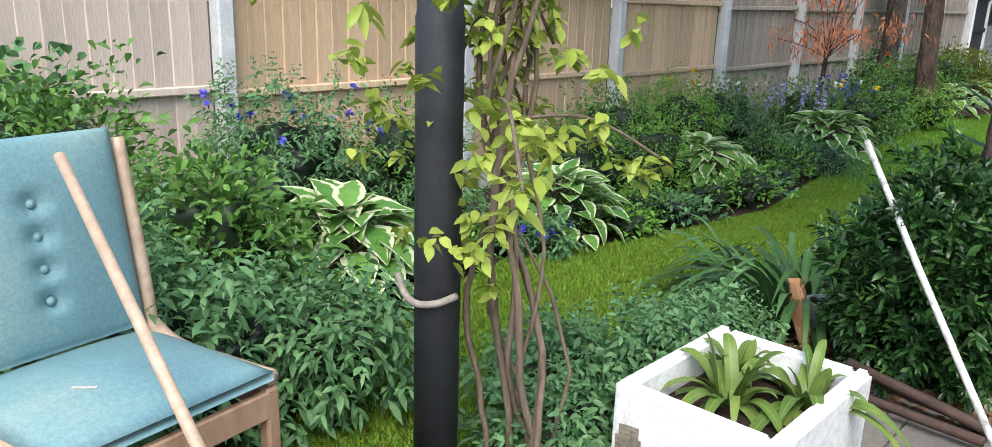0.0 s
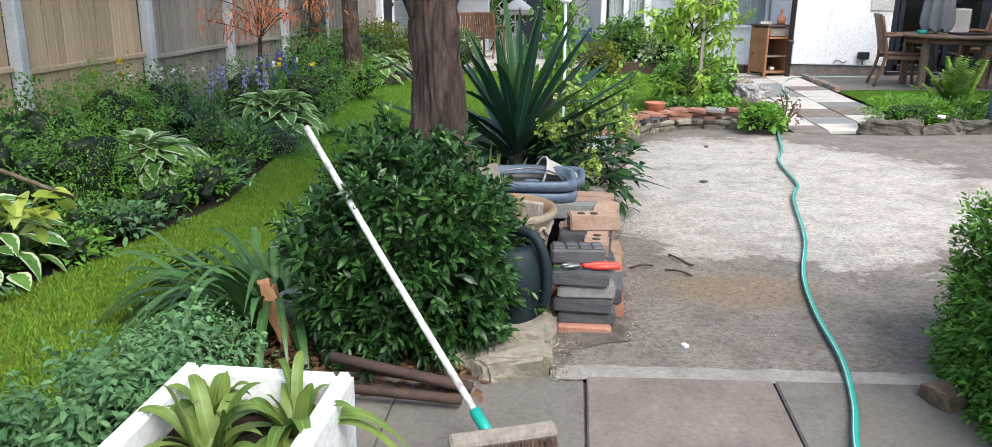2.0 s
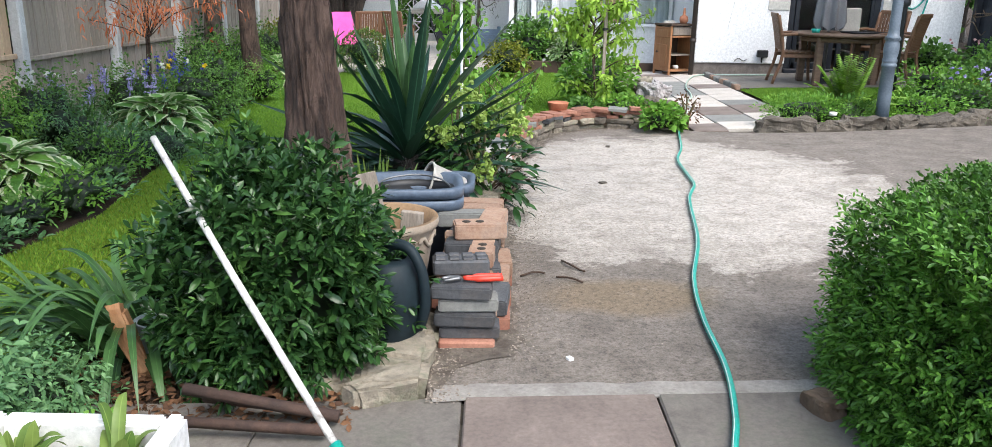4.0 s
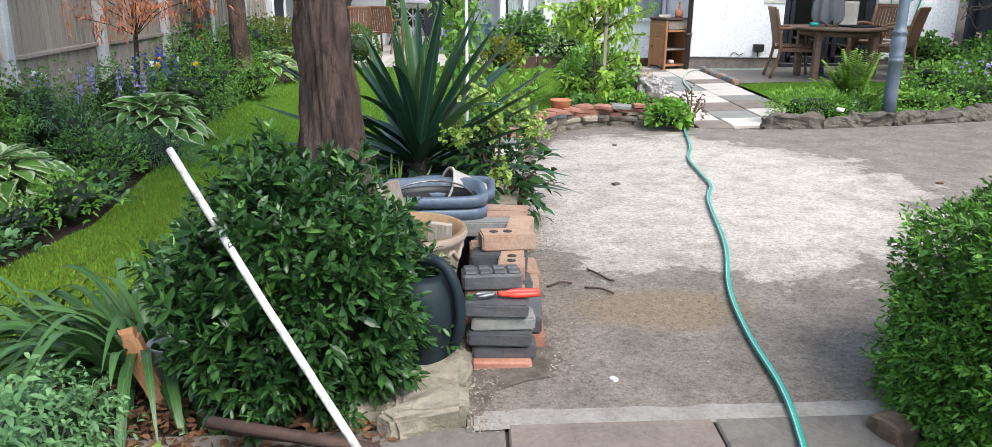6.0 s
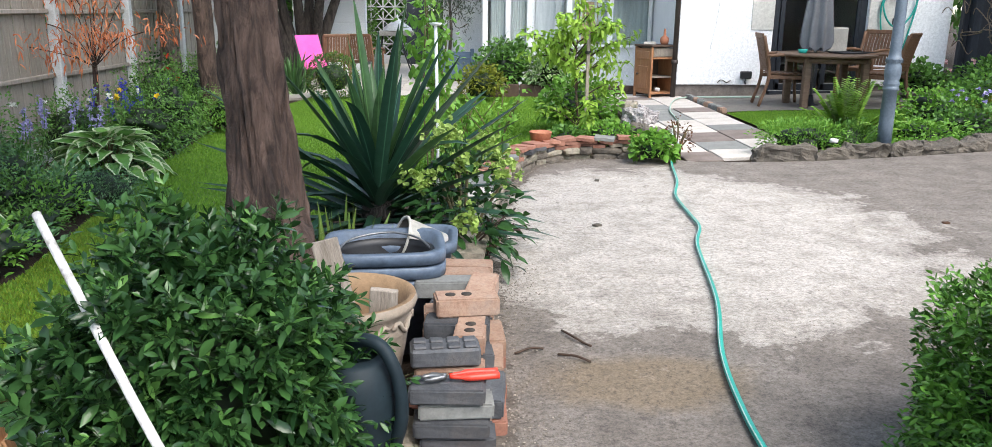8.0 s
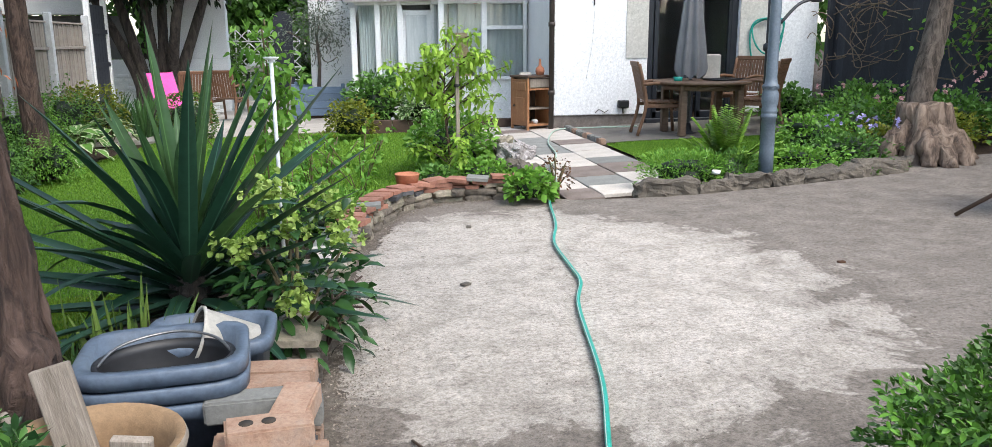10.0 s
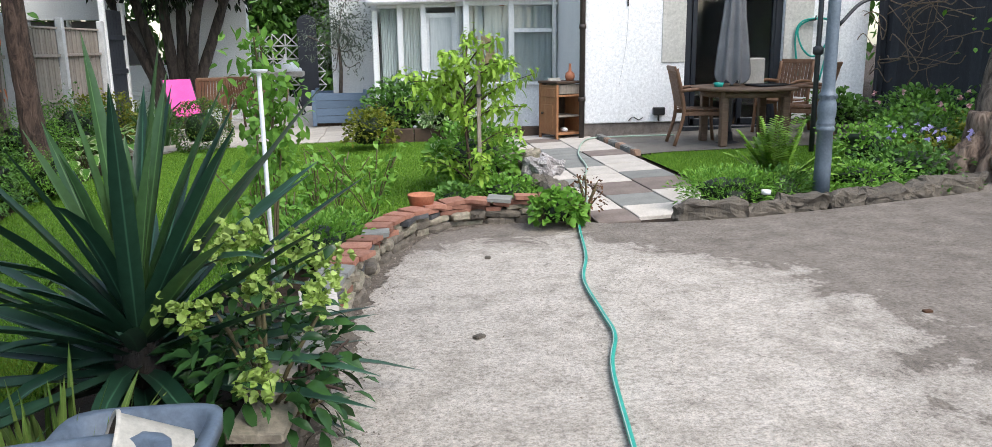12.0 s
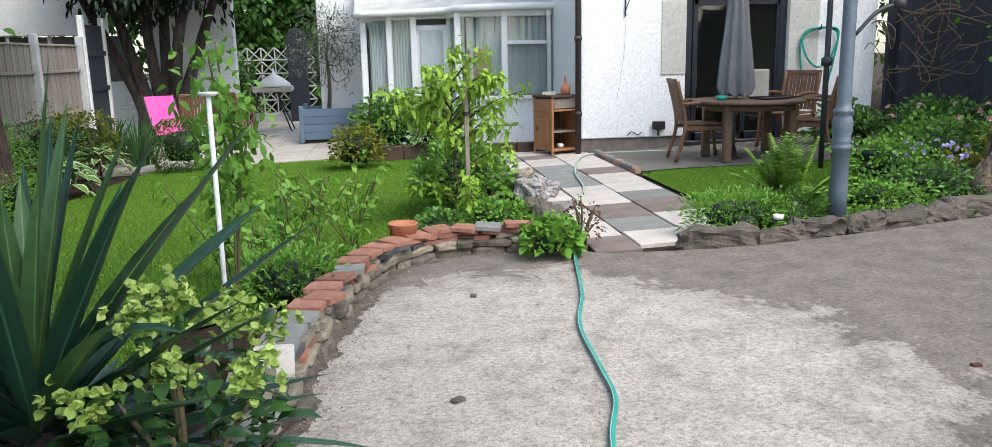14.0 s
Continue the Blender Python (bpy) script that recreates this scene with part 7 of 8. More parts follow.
bush("box_ball", "round clipped box ball beside the lawn", "topiary", (-2.2, 12.0), (0.42, 0.42, 0.42), 3600, 0.032, "leaf_box", seed=60, lumps=0.05, shell=0.12, low=-0.9, tips=(500, "leaf_yellow", 0.035))
bush("golden_shrub", "golden-yellow variegated low shrub by the fence", "shrub", (-3.75, 12.6), (0.55, 0.6, 0.5), 2400, 0.05, "leaf_yellow", seed=61)
bush("golden_shrub", "golden-yellow variegated shrub at the lawn edge", "shrub", (0.2, 10.85), (0.34, 0.3, 0.32), 1200, 0.05, "leaf_yellow", seed=62)
bush("bay_shrub", "leafy green shrub in front of the conservatory", "shrub", (0.6, 11.9), (0.45, 0.4, 0.5), 1500, 0.08, "leaf_mid", seed=63)
bush("variegated_shrub", "green and cream shrub in front of the conservatory", "shrub", (1.35, 11.6), (0.4, 0.36, 0.42), 1200, 0.08, "hosta", seed=64)
for i in range(5):
    solo("timber_sleeper", box((0.5, 0.12, 0.2), M["dark_wood"], 0.01), "dark timber sleeper edging the terrace", "sleeper", (0.55 + i * 0.51, 11.45 - 0.03 * i, gz(0.8, 11.4) + 0.0), (0, 0, -4), group="sleepers")

# ---- terrace furniture, planter, olive tree, yew ----
pl = thing("blue_planter", "square blue-painted timber planter box", "planter", (-0.37, 14.85, -0.12), rz=0)
for s in (-1, 1):
    for k in range(4):
        part("board", box((0.9, 0.03, 0.125), M["planter"], 0.004), pl, at=(0, s * 0.43, 0.05 + k * 0.13))
        part("board", box((0.03, 0.83, 0.125), M["planter"], 0.004), pl, at=(s * 0.43, 0, 0.05 + k * 0.13))
    for s2 in (-1, 1):
        part("corner_post", box((0.07, 0.07, 0.62), M["planter"], 0.008), pl, at=(s * 0.44, s2 * 0.44, 0))
part("soil", box((0.82, 0.82, 0.5), M["soil"], 0), pl)
ol = thing("olive_tree", "silvery olive tree standing in the planter", "tree", (-0.37, 14.85, 0.38))
part("trunk", trunk([(0, 0, 0), (0.03, 0, 0.5), (0, 0, 1.0)], [0.035, 0.03, 0.02], M["bark_grey"], 0.1, 8, 5), ol)
Pc, Uc = bush_points(2600, (0.6, 0.55, 0.7), -0.9, 0.85, 0.35, 70)
part("crown", leaves(Pc + np.array([0.05, 0, 1.15]), Uc + rng.normal(0, 0.8, Uc.shape), 0.07, 0.009, M["leaf_olive"], "oval", 0.2), ol)
for k in range(10):
    e = Pc[k] + np.array([0.05, 0, 1.15])
    part("branch", tube(spline([(0, 0, 0.8), e * np.array([0.4, 0.4, 0.85]), e], 4), 0.007, M["bark_grey"], 5), ol)
for i, (x, y, r) in enumerate(((0.0, 15.75, 0.2), (0.22, 15.55, 0.17))):
    t = thing("patio_pot", "grey plastic patio pot with a green plant", "pot", (x, y, -0.12), group="patio pots")
    part("body", lathe([(0, 0), (r * 0.75, 0), (r, 0.4), (r * 1.08, 0.41), (r * 1.08, 0.45), (r * 0.95, 0.45), (r * 0.7, 0.05), (0, 0.05)], M["black" if i else "tub"], 20), t)
    bush("potted_plant", "leafy plant growing in a patio pot", "plant", (x, y, 0.26), (0.22, 0.22, 0.16), 220, 0.1, "leaf_fresh", seed=80 + i, hollow=True)


def slat_chair(loc, rz, label, arms=True):
    t = thing("garden_chair", label, "chair", (loc[0], loc[1], loc[2]), rz=rz, group="garden chairs")
    for k in range(6):
        part("seat_slat", box((0.44, 0.062, 0.02), M["teak"], 0.005), t, at=(0, -0.2 + k * 0.075, 0.42))
    for k in range(9):
        part("back_slat", box((0.042, 0.016, 0.44), M["teak"], 0.004), t, at=(-0.2 + k * 0.05, 0.235, 0.46), rot=(-12, 0, 0))
    part("top_rail", box((0.5, 0.026, 0.06), M["teak"], 0.008), t, at=(0, 0.33, 0.89), rot=(-12, 0, 0))
    for s in (-1, 1):
        part("front_leg", tube(spline([(s * 0.24, -0.26, 0), (s * 0.24, -0.23, 0.3), (s * 0.24, -0.22, 0.62)], 4), 0.022, M["teak"], 8), t)
        part("rear_leg", tube(spline([(s * 0.24, 0.32, 0), (s * 0.24, 0.22, 0.42), (s * 0.24, 0.32, 0.92)], 5), 0.022, M["teak"], 8), t)
        if arms:
            part("armrest", tube(spline([(s * 0.25, 0.26, 0.66), (s * 0.26, 0.0, 0.68), (s * 0.26, -0.22, 0.64), (s * 0.255, -0.26, 0.56)], 5), 0.022, M["teak"], 8), t)
        part("side_rail", box((0.02, 0.46, 0.05), M["teak"], 0.004), t, at=(s * 0.225, 0, 0.36))
    return t


slat_chair((4.22, 9.5, 0.02), 82, "teak garden armchair pulled up to the table")
slat_chair((5.42, 9.15, 0.05), 228, "teak garden armchair with its back to the lawn")
slat_chair((5.6, 10.1, 0.06), 300, "teak garden armchair at the far side of the table")
tb = thing("garden_table", "weathered round wooden garden table", "table", (4.75, 9.35, 0.03))
tb.scale = (1, 1, 0.93)
part("tabletop", lathe([(0, 0.70), (0.62, 0.70), (0.635, 0.71), (0.635, 0.735), (0.62, 0.745), (0, 0.745)], M["table_wood"], 48), tb)
part("apron", lathe([(0.5, 0.62), (0.52, 0.62), (0.52, 0.7), (0.5, 0.7)], M["table_wood"], 32), tb)
for sx, sy in ((-0.38, -0.3), (0.38, -0.3), (-0.38, 0.32), (0.38, 0.32)):
    part("leg", box((0.09, 0.09, 0.70), M["table_wood"], 0.012), tb, at=(sx, sy, 0))
pa = thing("parasol", "closed grey cloth parasol standing through the table", "parasol", (4.6, 9.4, -0.03))
part("pole", tube([(0, 0, 0), (0, 0, 1.3), (0, 0, 2.6)], 0.02, M["steel"], 10), pa)
vs, fs, n = [], [], 48
prof = [(0.16, 0.8), (0.18, 0.87), (0.155, 1.2), (0.13, 1.5), (0.1, 1.8), (0.065, 2.1), (0.09, 2.16), (0.05, 2.35), (0.02, 2.5)]
for r, z in prof:
    for j in range(n):
        t_ = 2 * math.pi * j / n
        rr = r * (1 + 0.22 * math.cos(8 * t_) + 0.08 * math.cos(3 * t_ + z * 3))
        vs.append((rr * math.cos(t_), rr * math.sin(t_), z + 0.03 * math.cos(8 * t_) * (r > 0.15)))
fs = [(i * n + j, i * n + (j + 1) % n, (i + 1) * n + (j + 1) % n, (i + 1) * n + j) for i in range(len(prof) - 1) for j in range(n)]
part("canopy", mesh_from("canopy", vs, fs, M["grey_cloth"], True), pa, "folded grey cloth canopy")
part("base", lathe([(0, 0), (0.22, 0), (0.22, 0.05), (0.05, 0.09), (0.03, 0.2), (0, 0.2)], M["pole"], 20), pa)
solo("white_box", box((0.26, 0.2, 0.32), M["white_plastic"], 0.012), "white plastic box on the garden table", "box", (4.98, 9.7, 0.725))
lp = thing("black_tray", "flat black tray lying on the garden table", "tray", (5.0, 9.2, 0.725), rz=12)
part("base", box((0.5, 0.3, 0.012), M["black"], 0.005), lp)
part("rim", tube([(-0.25, -0.15, 0.015), (0.25, -0.15, 0.015), (0.25, 0.15, 0.015), (-0.25, 0.15, 0.015), (-0.25, -0.15, 0.015)], 0.01, M["black"], 6), lp)
solo("blue_cup", lathe([(0, 0), (0.05, 0), (0.06, 0.05), (0.055, 0.05), (0.045, 0.01), (0, 0.01)], M["hose"], 16), "small turquoise dish on the garden table", "dish", (4.35, 9.2, 0.725))
bu = thing("peg_line", "short string of white pegs by the parasol", "string", (4.3, 9.3, 1.92))
part("cord", tube(spline([(0, 0, 0), (0.25, 0.02, -0.03), (0.5, 0.05, 0.12)], 5), 0.003, M["white_paint"], 5), bu)
for k in range(9):
    part("peg", box((0.02, 0.012, 0.06), M["white_paint"], 0.003), bu, at=(0.02 + k * 0.055, 0.02, -0.07 + 0.0022 * k * k), rot=(0, rng.normal(0, 20), 0))

cb = thing("pine_cabinet", "old pine bedside cabinet with an open shelf and drawer", "cabinet", (2.82, 10.95, gz(2.8, 10.95)), rz=22)
part("top", box((0.46, 0.48, 0.03), M["dark_wood"], 0.006), cb, "dark worn top", at=(0, 0, 0.75))
part("bottom", box((0.4, 0.42, 0.03), M["pine"], 0.004), cb, at=(0, 0, 0.06))
part("shelf", box((0.38, 0.4, 0.02), M["timber_grey"], 0.003), cb, at=(0, 0, 0.30))
part("back", box((0.4, 0.02, 0.70), M["dark_wood"], 0.003), cb, at=(0, 0.2, 0.05))
part("drawer", box((0.34, 0.34, 0.13), M["timber_grey"], 0.005), cb, "bare drawer front", at=(0, -0.04, 0.61))
part("drawer_rail", box((0.36, 0.03, 0.025), M["pine"], 0.003), cb, at=(0, -0.2, 0.575))
for s in (-1, 1):
    part("front_stile", box((0.035, 0.035, 0.75), M["pine"], 0.005), cb, at=(s * 0.205, -0.205, 0))
    part("rear_stile", box((0.035, 0.035, 0.75), M["pine"], 0.005), cb, at=(s * 0.205, 0.205, 0))
    p_ = part("side_panel", box((0.02, 0.40, 0.66), M["pine"], 0.003), cb, at=(s * 0.205, 0, 0.07))
    if s < 0:
        part("raised_panel", box((0.012, 0.26, 0.34), M["pine"], 0.005), p_, at=(-0.016, 0, 0.06))
        part("drawer_front", box((0.016, 0.34, 0.12), M["pine"], 0.005), p_, at=(-0.014, 0, 0.5))
        part("knob", lathe([(0, 0), (0.012, 0), (0.018, 0.018), (0.01, 0.03), (0, 0.032)], M["dark_wood"], 12), p_, at=(-0.024, 0.1, 0.28), rot=(0, -90, 0))
solo("clay_bottle", lathe([(0, 0), (0.05, 0), (0.068, 0.05), (0.06, 0.1), (0.022, 0.13), (0.015, 0.22), (0.02, 0.23), (0.012, 0.23), (0, 0.2)], M["terracotta"], 24), "terracotta bottle vase on the cabinet", "vase", (2.93, 10.9, gz(2.8, 10.95) + 0.782))
solo("cloth_scrap", rough_block((0.16, 0.12, 0.04), M["white_plastic"], 5, 0.02), "crumpled pale cloth on the cabinet", "cloth", (2.72, 10.95, gz(2.8, 10.95) + 0.78))
solo("roll", lathe([(0, 0), (0.03, 0), (0.03, 0.09), (0, 0.09)], M["white_paint"], 14), "small white roll inside the cabinet", "roll", (2.82, 10.9, gz(2.8, 10.9) + 0.12), (90, 0, 30))
solo("red_cord", tube(spline([(2.3, 11.75, -0.02), (2.36, 11.7, 0.0), (2.4, 11.78, 0.01), (2.33, 11.8, 0.02), (2.28, 11.74, 0.01)], 6), 0.012, M["red_grip"], 6), "small coil of red cord on the paving", "cord")

# terrace: pink cloth on a lounger, slatted chairs, lantern table
lg = thing("lounge_chair", "folding lounge chair draped with a bright pink cloth", "chair", (-2.85, 14.0, -0.2), rz=35)
for s in (-1, 1):
    part("frame", tube(spline([(s * 0.24, -0.4, 0.0), (s * 0.24, 0.0, 0.4), (s * 0.24, 0.35, 0.95)], 5), 0.014, M["pole"], 8), lg)
    part("leg", tube(spline([(s * 0.22, 0.45, 0), (s * 0.22, 0.1, 0.4), (s * 0.22, -0.35, 0.6)], 5), 0.012, M["pole"], 8), lg)
vs = [(x, y + 0.01, z) for y, z in ((-0.38, 0.36), (-0.12, 0.33), (0.08, 0.5), (0.2, 0.72), (0.31, 0.92)) for x in (-0.23, -0.08, 0.08, 0.23)]
fs = [(i * 4 + j, i * 4 + j + 1, (i + 1) * 4 + j + 1, (i + 1) * 4 + j) for i in range(4) for j in range(3)]
vs2 = vs + [(x, y - 0.012, z + 0.012) for x, y, z in vs]
part("cloth", mesh_from("cloth", vs2, fs + [tuple(20 + k for k in f) for f in fs], M["pink"], True), lg, "bright pink cloth")
slat_chair((-2.6, 14.7, -0.2), 200, "weathered slatted garden chair on the terrace")
slat_chair((-2.0, 15.0, -0.2), 160, "weathered slatted garden chair on the terrace")
bt = thing("swing_table", "black A-frame metal stand with a white cover", "table", (-1.75, 17.6, -0.18))
bt.scale = (1.1, 1.1, 1.15)
for sx in (-1, 1):
    for sy in (-1, 1):
        part("leg", tube([(sx * 0.42, sy * 0.3, 0), (sx * 0.22, sy * 0.1, 0.5), (sx * 0.12, 0, 0.95)], 0.014, M["pole"], 8), bt)
    part("foot_bar", tube([(sx * 0.42, -0.3, 0.02), (sx * 0.42, 0.3, 0.02)], 0.012, M["pole"], 8), bt)
part("top", box((0.7, 0.5, 0.1), M["white_plastic"], 0.02), bt, "pale cover", at=(0.1, 0, 0.7))
part("lantern_roof", lathe([(0.3, 0.8), (0.3, 0.84), (0.16, 0.94), (0.03, 1.02), (0.015, 1.1), (0, 1.11)], M["white_paint"], 20), bt, "white lantern-shaped lid", at=(0.12, 0, 0))
sw = thing("screen_wall", "pale pierced concrete screen-block wall", "wall", (-2.0, 20.4, -0.2))
for i in range(7):
    for j in range(5):
        b = part("screen_block", box((0.3, 0.06, 0.03), M["post"], 0.004), sw, at=(-1.0 + i * 0.31, 0, 0.2 + j * 0.31))
        part("rib", box((0.03, 0.06, 0.3), M["post"], 0.004), b, at=(-0.15, 0, 0))
        for s in (-1, 1):
            part("rib", box((0.025, 0.05, 0.4), M["post"], 0.004), b, at=(-s * 0.14, 0, 0.01), rot=(0, s * 45, 0))
part("base", box((2.3, 0.12, 0.2), M["post"], 0.006), sw)
ag = thing("arched_gate", "tall dark arched timber door beside the screen", "gate", (-1.36, 20.0, -0.2))
vs = [(-0.22, 0, 0), (0.22, 0, 0)] + [(0.22 * math.cos(a), 0, 1.95 + 0.22 * math.sin(a)) for a in np.linspace(0, math.pi, 12)]
bm = bmesh.new()
f_ = bm.faces.new([bm.verts.new(v) for v in vs])
r_ = bmesh.ops.extrude_face_region(bm, geom=[f_])
for v in [g for g in r_["geom"] if isinstance(g, bmesh.types.BMVert)]:
    v.co.y += 0.06
part("leaf", bm_mesh("arch", bm, M["gate"]), ag)
yw = thing("yew_tree", "many-stemmed dark conifer at the corner of the terrace", "tree", (-3.4, 16.0, -0.25))
for k, (bx, tx) in enumerate(((-0.25, -0.55), (-0.05, -0.1), (0.08, 0.15), (0.22, 0.5), (0.35, 0.8), (-0.35, -0.9))):
    part("stem", trunk([(bx, rng.normal(0, 0.1), -0.05), (bx * 1.1, 0, 0.8), (tx, rng.normal(0, 0.2), 2.0), (tx * 1.5, 0, 3.0)], [0.14, 0.11, 0.09, 0.06], M["bark_dark"], 0.2, 12, 6), yw)
Pc, Uc = bush_points(16000, (2.0, 1.5, 1.3), -1, 0.55, 0.4, 90)
part("crown", leaves(Pc + np.array([0.1, 0, 3.75]), Uc + rng.normal(0, 0.7, Uc.shape) + np.array([0, 0, -0.5]), 0.12, 0.03, M["leaf_and_shade"], "oval", 0.4), yw)
# near-black body painting the shade within the yew crown
part("crown_core", core((2.0, 1.5, 1.3), M["leaf_and_shade"], 90, 0.75, 2.0, -0.9, 0.4), yw, at=(0.1, 0, 3.75))
for i, (x, y, z, r) in enumerate(((-1.2, 24.5, 1.4, 2.2), (-3.2, 25.5, 2.6, 2.6), (0.0, 25, 3.6, 2.4), (-5.5, 24, 3.5, 3.5), (-9.0, 21, 3, 3.5), (-9.5, 14, 3, 3), (11.0, 18, 4, 3.5), (-9, 6, 3.4, 3))):
    t = thing("background_tree", "leafy green tree beyond the garden", "tree", (x, y, -0.3), group="background trees")
    part("trunk", trunk([(0, 0, 0), (0.05, 0, z * 0.6), (0, 0, z)], [0.18, 0.14, 0.1], M["bark_dark"], 0.2, 10, 5), t)
    Pc, Uc = bush_points(7000, (r, r, r * 0.9), -1, 0.6, 0.4, 100 + i)
    part("crown", leaves(Pc + np.array([0, 0, z + r * 0.25]), Uc + rng.normal(0, 0.7, Uc.shape), 0.2, 0.07, M["leaf_far"], "oval", 0.3), t)
bush("ivy_bank", "dense leafy climbers in front of the screen wall", "shrub", (-2.9, 20.0), (0.6, 0.3, 0.9), 1600, 0.09, "leaf_mid", seed=130, lumps=0.4)

# ---- border on the far side of the yard ----
fern = thing("fern", "large bright green fern with arching fronds", "fern", (3.6, 6.1, gz(3.6, 6.1)))
for k in range(36):
    a, tilt, L = rng.uniform(0, 6.28), rng.uniform(0.05, 0.9), rng.uniform(0.5, 0.82)
    d = np.array([math.cos(a) * math.sin(tilt), math.sin(a) * math.sin(tilt), math.cos(tilt)])
    u = np.linspace(0.12, 1, 26)
    C = d[None] * (L * u)[:, None]
    C[:, 2] -= 0.3 * L * u ** 2 * (0.3 + tilt)
    sd = np.cross(d, (0, 0, 1.0)) + 1e-6
    sd /= np.linalg.norm(sd)
    P = np.concatenate([C, C])
    D = np.concatenate([sd[None] + d * 0.45 + 0 * C, -sd[None] + d * 0.45 + 0 * C])
    w = np.concatenate([np.sin(u * 2.9) * 0.1 + 0.015] * 2)
    part("frond", leaves(P, D, w, 0.016, M["fern"], "oval", 0.1, 0.1, roll=0.1), fern)
bush("dark_heather", "low dark green mound spilling over the kerb", "shrub", (3.05, 5.72), (0.42, 0.26, 0.18), 2400, 0.045, "leaf_fresh", seed=140, upw=0.8, wide=0.13)
bush("dark_heather", "low dark green mound spilling over the kerb", "shrub", (3.45, 5.78), (0.3, 0.2, 0.16), 1300, 0.045, "leaf_mid", seed=141, upw=0.8, wide=0.13)
RB = [(4.3, 6.0, 0.4, 0.3, 0.28, 900, 0.055, "leaf_fresh"), (4.9, 6.3, 0.45, 0.35, 0.36, 1100, 0.06, "leaf_mid"), (5.0, 7.0, 0.45, 0.4, 0.5, 1300, 0.06, "leaf_fresh"), (5.7, 7.3, 0.5, 0.5, 0.5, 1300, 0.07, "leaf_mid"),
      (6.3, 7.0, 0.5, 0.5, 0.45, 1300, 0.07, "leaf_yellow"), (6.9, 7.4, 0.5, 0.6, 0.55, 1400, 0.09, "leaf_mid"), (6.4, 8.3, 0.5, 0.5, 0.5, 1200, 0.08, "leaf_fresh"), (7.0, 9.2, 0.45, 0.6, 0.6, 1200, 0.1, "leaf_mid"),
      (6.3, 9.9, 0.4, 0.45, 0.55, 1000, 0.1, "leaf_mid"), (5.5, 6.7, 0.35, 0.3, 0.34, 800, 0.06, "leaf_yellow"), (7.6, 6.2, 0.5, 0.6, 0.55, 1300, 0.1, "leaf_mid"), (7.3, 5.4, 0.4, 0.5, 0.5, 900, 0.09, "leaf_fresh"), (4.1, 5.75, 0.3, 0.18, 0.12, 600, 0.04, "leaf_fresh"), (4.75, 5.8, 0.35, 0.2, 0.14, 700, 0.04, "leaf_mid"),
      (7.9, 4.2, 0.4, 0.6, 0.45, 900, 0.09, "leaf_mid")]
for i, (x, y, rx, ry, rz, n, size, mat) in enumerate(RB):
    b = bush("border_plant", {"leaf_fresh": "fresh green leafy border plant by the kerb", "leaf_mid": "dark green leafy border plant by the dark fence", "leaf_yellow": "yellow-green leafy border plant"}[mat], "plant", (x, y), (rx, ry, rz * 0.52), n, size * 0.8, mat,
             seed=150 + i, lumps=0.3, shell=0.6, group="far border plants", upw=0.5)
    if i in (1, 3, 5):
        flowers(b, np.stack([rng.normal(0, rx * 0.6, 16), rng.normal(-0.1, ry * 0.5, 16), rz * rng.uniform(1.0, 1.4, 16)], 1), 0.035, ("lilac_petal", "pink_petal", "pink_petal")[(1, 3, 5).index(i)], 7)
    if i == 10:
        flowers(b, np.stack([rng.normal(-0.2, 0.2, 5), rng.normal(-0.2, 0.2, 5), rng.uniform(0.7, 0.95, 5)], 1), 0.06, "white_petal", 9)
for i, (x, y) in enumerate(((5.1, 6.5), (5.4, 6.4), (5.8, 6.8))):
    solo("border_rock", rough_block((0.32, 0.22, 0.2), M["rock_pale" if i == 1 else "sandstone"], 200 + i, 0.05), "rough stone among the border plants", "rock", (x, y, gz(x, y)), (0, 0, 40 * i), group="border rocks")
sp = thing("tree_stump", "big upturned grey-brown dead tree stump", "stump", (5.62, 6.2, gz(5.62, 6.2)))
vs, fs, nr = [], [], 40
for i in range(15):
    z = i / 14 * 0.56
    for j in range(nr):
        t_ = 2 * math.pi * j / nr
        r = 0.31 - 0.11 * (z / 0.56) ** 1.3
        r *= 1 + 0.55 * noise.noise(Vector((math.cos(t_) * 1.9, math.sin(t_) * 1.9, z * 2.2 + 3))) + 0.22 * noise.noise(Vector((math.cos(t_) * 5, math.sin(t_) * 5, z * 5)))
        vs.append((r * math.cos(t_) * 1.1, r * math.sin(t_), z + 0.05 * noise.noise(Vector((math.cos(t_) * 2, math.sin(t_) * 2, 7)))))
vs.append((0, 0, 0.54))
fs = [(i * nr + j, i * nr + (j + 1) % nr, (i + 1) * nr + (j + 1) % nr, (i + 1) * nr + j) for i in range(14) for j in range(nr)]
fs += [(14 * nr + j, 14 * nr + j + 1, 14 * nr + (j + 2) % nr, len(vs) - 1) for j in range(0, nr, 2)]
part("bole", mesh_from("bole", vs, fs, M["stump"], True), sp)
for a, L in ((-2.0, 0.45), (-1.2, 0.5), (-0.3, 0.48), (3.3, 0.42), (4.6 - 6.28, 0.55)):
    part("root", trunk([(0.15 * math.cos(a), 0.15 * math.sin(a), 0.32), (0.36 * math.cos(a), 0.36 * math.sin(a), 0.16), (L * math.cos(a), L * math.sin(a), 0.0)], [0.1, 0.1, 0.06], M["stump"], 0.5, 14, 6), sp)
bt2 = thing("border_tree", "leaning grey-brown tree trunk behind the stump", "tree", (5.85, 6.6, gz(5.9, 6.6)))
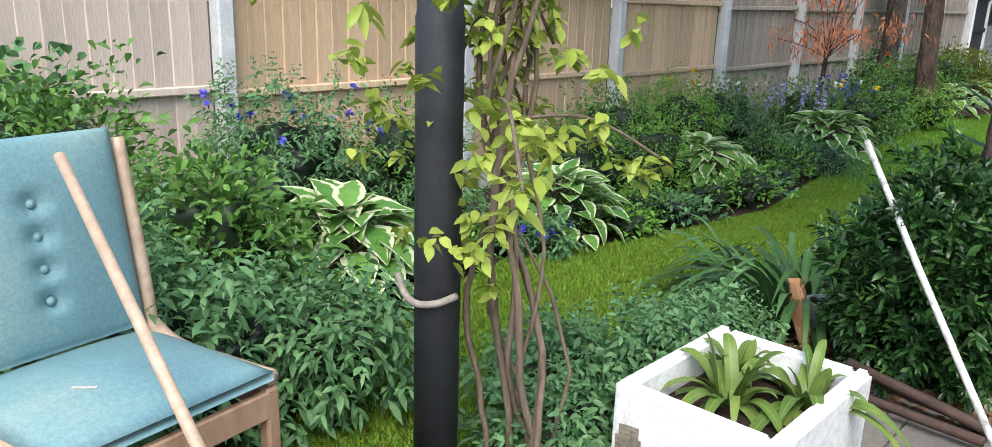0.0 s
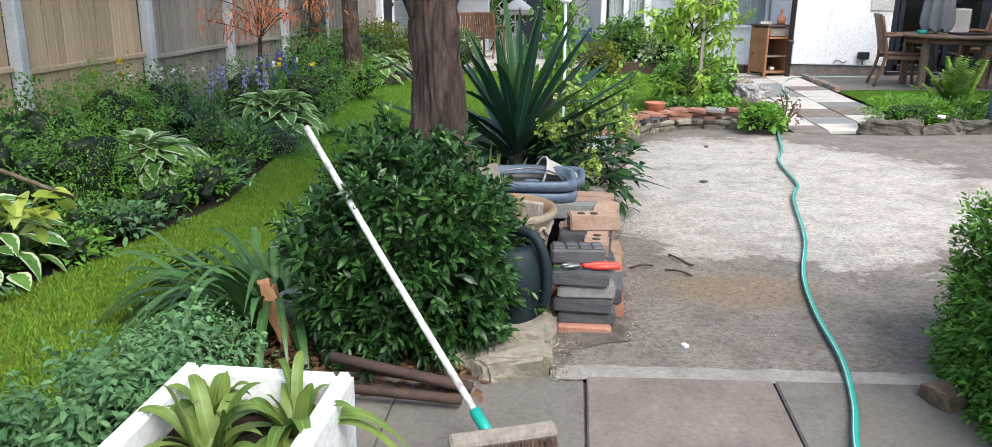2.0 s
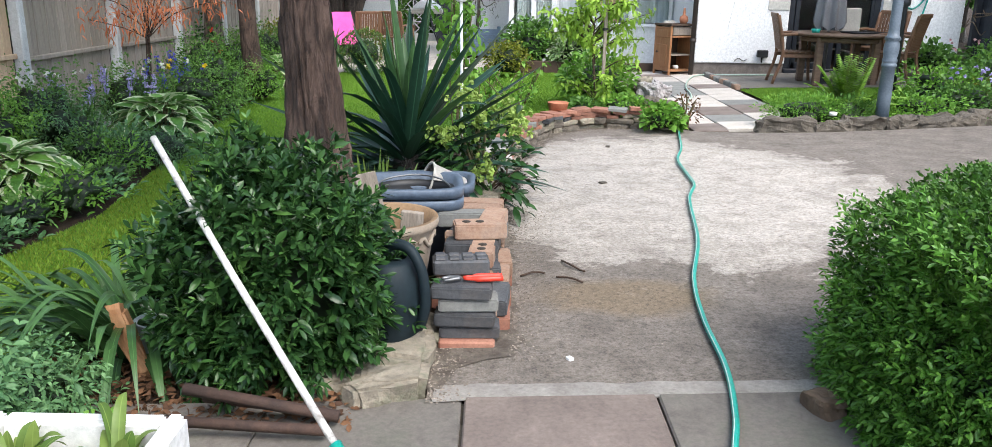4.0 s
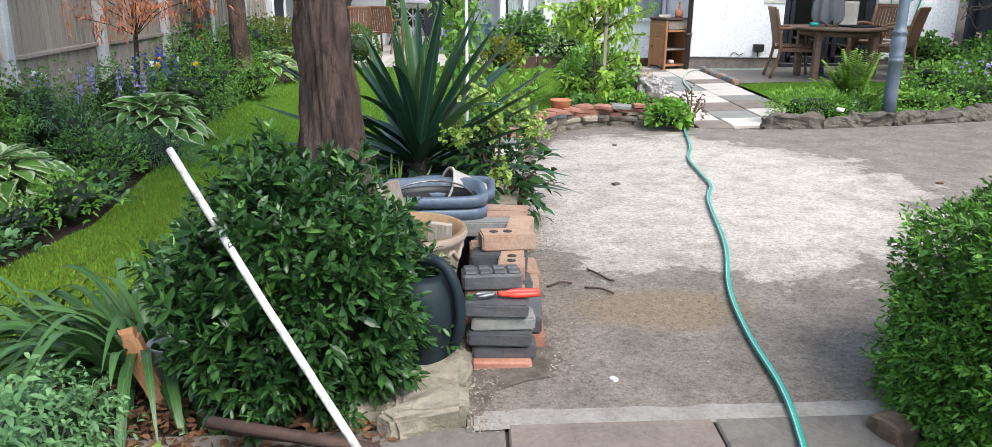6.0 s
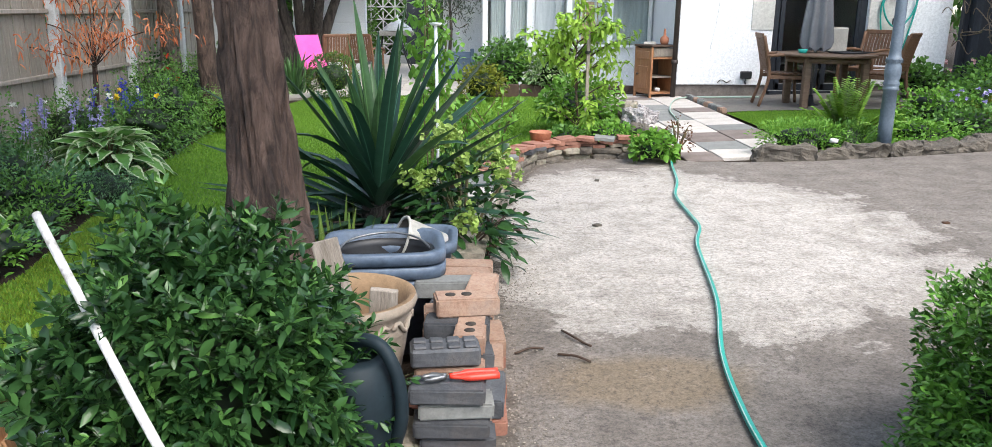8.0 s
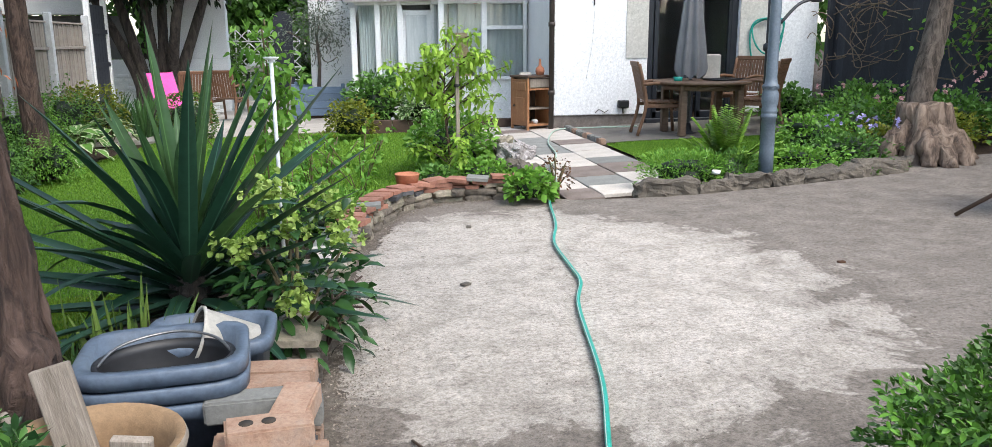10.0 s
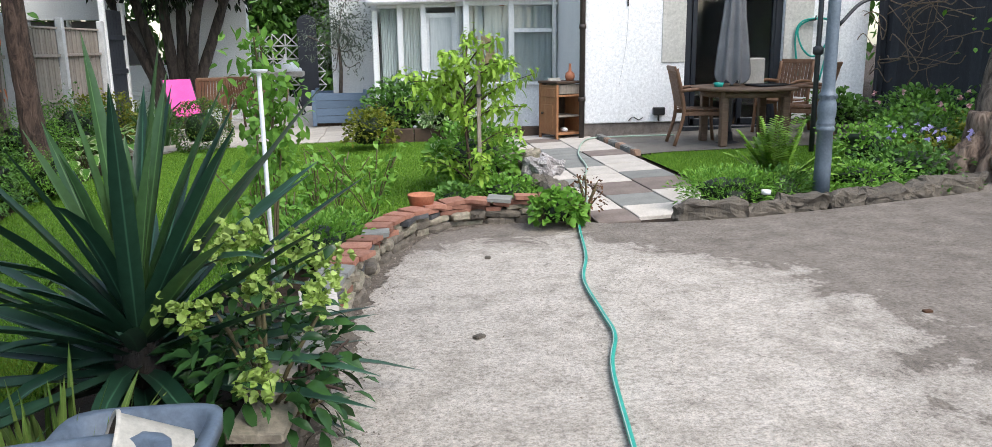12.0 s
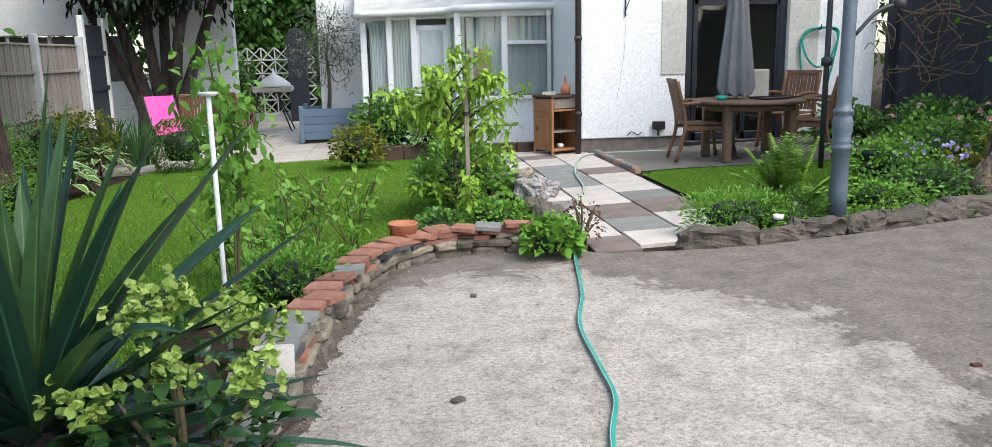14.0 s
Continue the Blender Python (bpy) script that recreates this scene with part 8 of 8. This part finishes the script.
part("trunk", trunk([(0, 0, 0), (0.05, 0.05, 0.6), (0.2, 0.1, 1.3), (0.35, 0.2, 2.2), (0.4, 0.2, 3.2)], [0.15, 0.12, 0.11, 0.1, 0.07], M["bark_grey"], 0.2, 18, 8), bt2)
Pc, Uc = bush_points(3500, (1.3, 1.3, 0.8), -1, 0.7, 0.35, 170)
part("crown", leaves(Pc + np.array([0.4, 0.2, 3.9]), Uc + rng.normal(0, 0.7, Uc.shape), 0.1, 0.035, M["leaf_far"], "oval", 0.3), bt2)
vn = thing("bare_climber", "tangle of bare climbing stems on the dark fence", "climber", (7.2, 9.3, 0.1))
for k in range(46):
    y0 = rng.uniform(-2.6, 1.2)
    pts = [np.array([-0.02 - y0 * -0.12, y0, rng.uniform(0.8, 2.0)])]
    for q in range(4):
        pts.append(pts[-1] + np.array([rng.normal(0, 0.05), rng.normal(-0.1, 0.3), rng.normal(0, 0.2)]))
    for p in pts:
        p[2] = min(max(p[2], 0.4), 2.15)
        p[0] = -0.06 - (p[1] - 1.2) * 0.146 - rng.uniform(0.0, 0.12)
    part("stem", tube(spline(pts, 5), rng.uniform(0.004, 0.009), M["vine"], 5), vn)
Q = np.stack([np.zeros(420), rng.normal(-1.9, 0.7, 420), rng.normal(1.25, 0.28, 420)], 1)
Q[:, 0] = -0.16 - (Q[:, 1] - 1.2) * 0.146
part("foliage", leaves(Q, rng.normal(0, 1, Q.shape), 0.075, 0.026, M["leaf_fresh"], "oval", 0.3), vn)
ped = thing("stone_pedestal", "square weathered stone pedestal with a slate top", "pedestal", (4.86, 3.72, gz(4.86, 3.7)), rz=-8)
part("shaft", box((0.46, 0.46, 0.5), M["sandstone"], 0.02, segs=2), ped)
part("plinth", box((0.52, 0.52, 0.06), M["sandstone_dark"], 0.015), ped)
part("cap", box((0.56, 0.56, 0.07), M["dark_frame"], 0.02, segs=2), ped, "dark slate cap", at=(0, 0, 0.5))
wc = solo("white_column", lathe([(0, 0), (0.1, 0), (0.09, 0.05), (0.07, 0.08), (0.065, 0.9), (0.08, 0.95), (0, 0.96)], M["white_paint"], 16), "slim white fluted column on the pedestal", "column", (4.92, 3.78, gz(4.9, 3.7) + 0.572), (0, 5, 0))
solo("leaning_pole", tube([(4.15, 3.85, gz(4.1, 3.8) + 0.025), (4.45, 3.68, 0.34), (4.9, 3.44, 0.62)], 0.014, M["dark_wood"], 8), "dark wooden pole leaning against the pedestal", "pole")
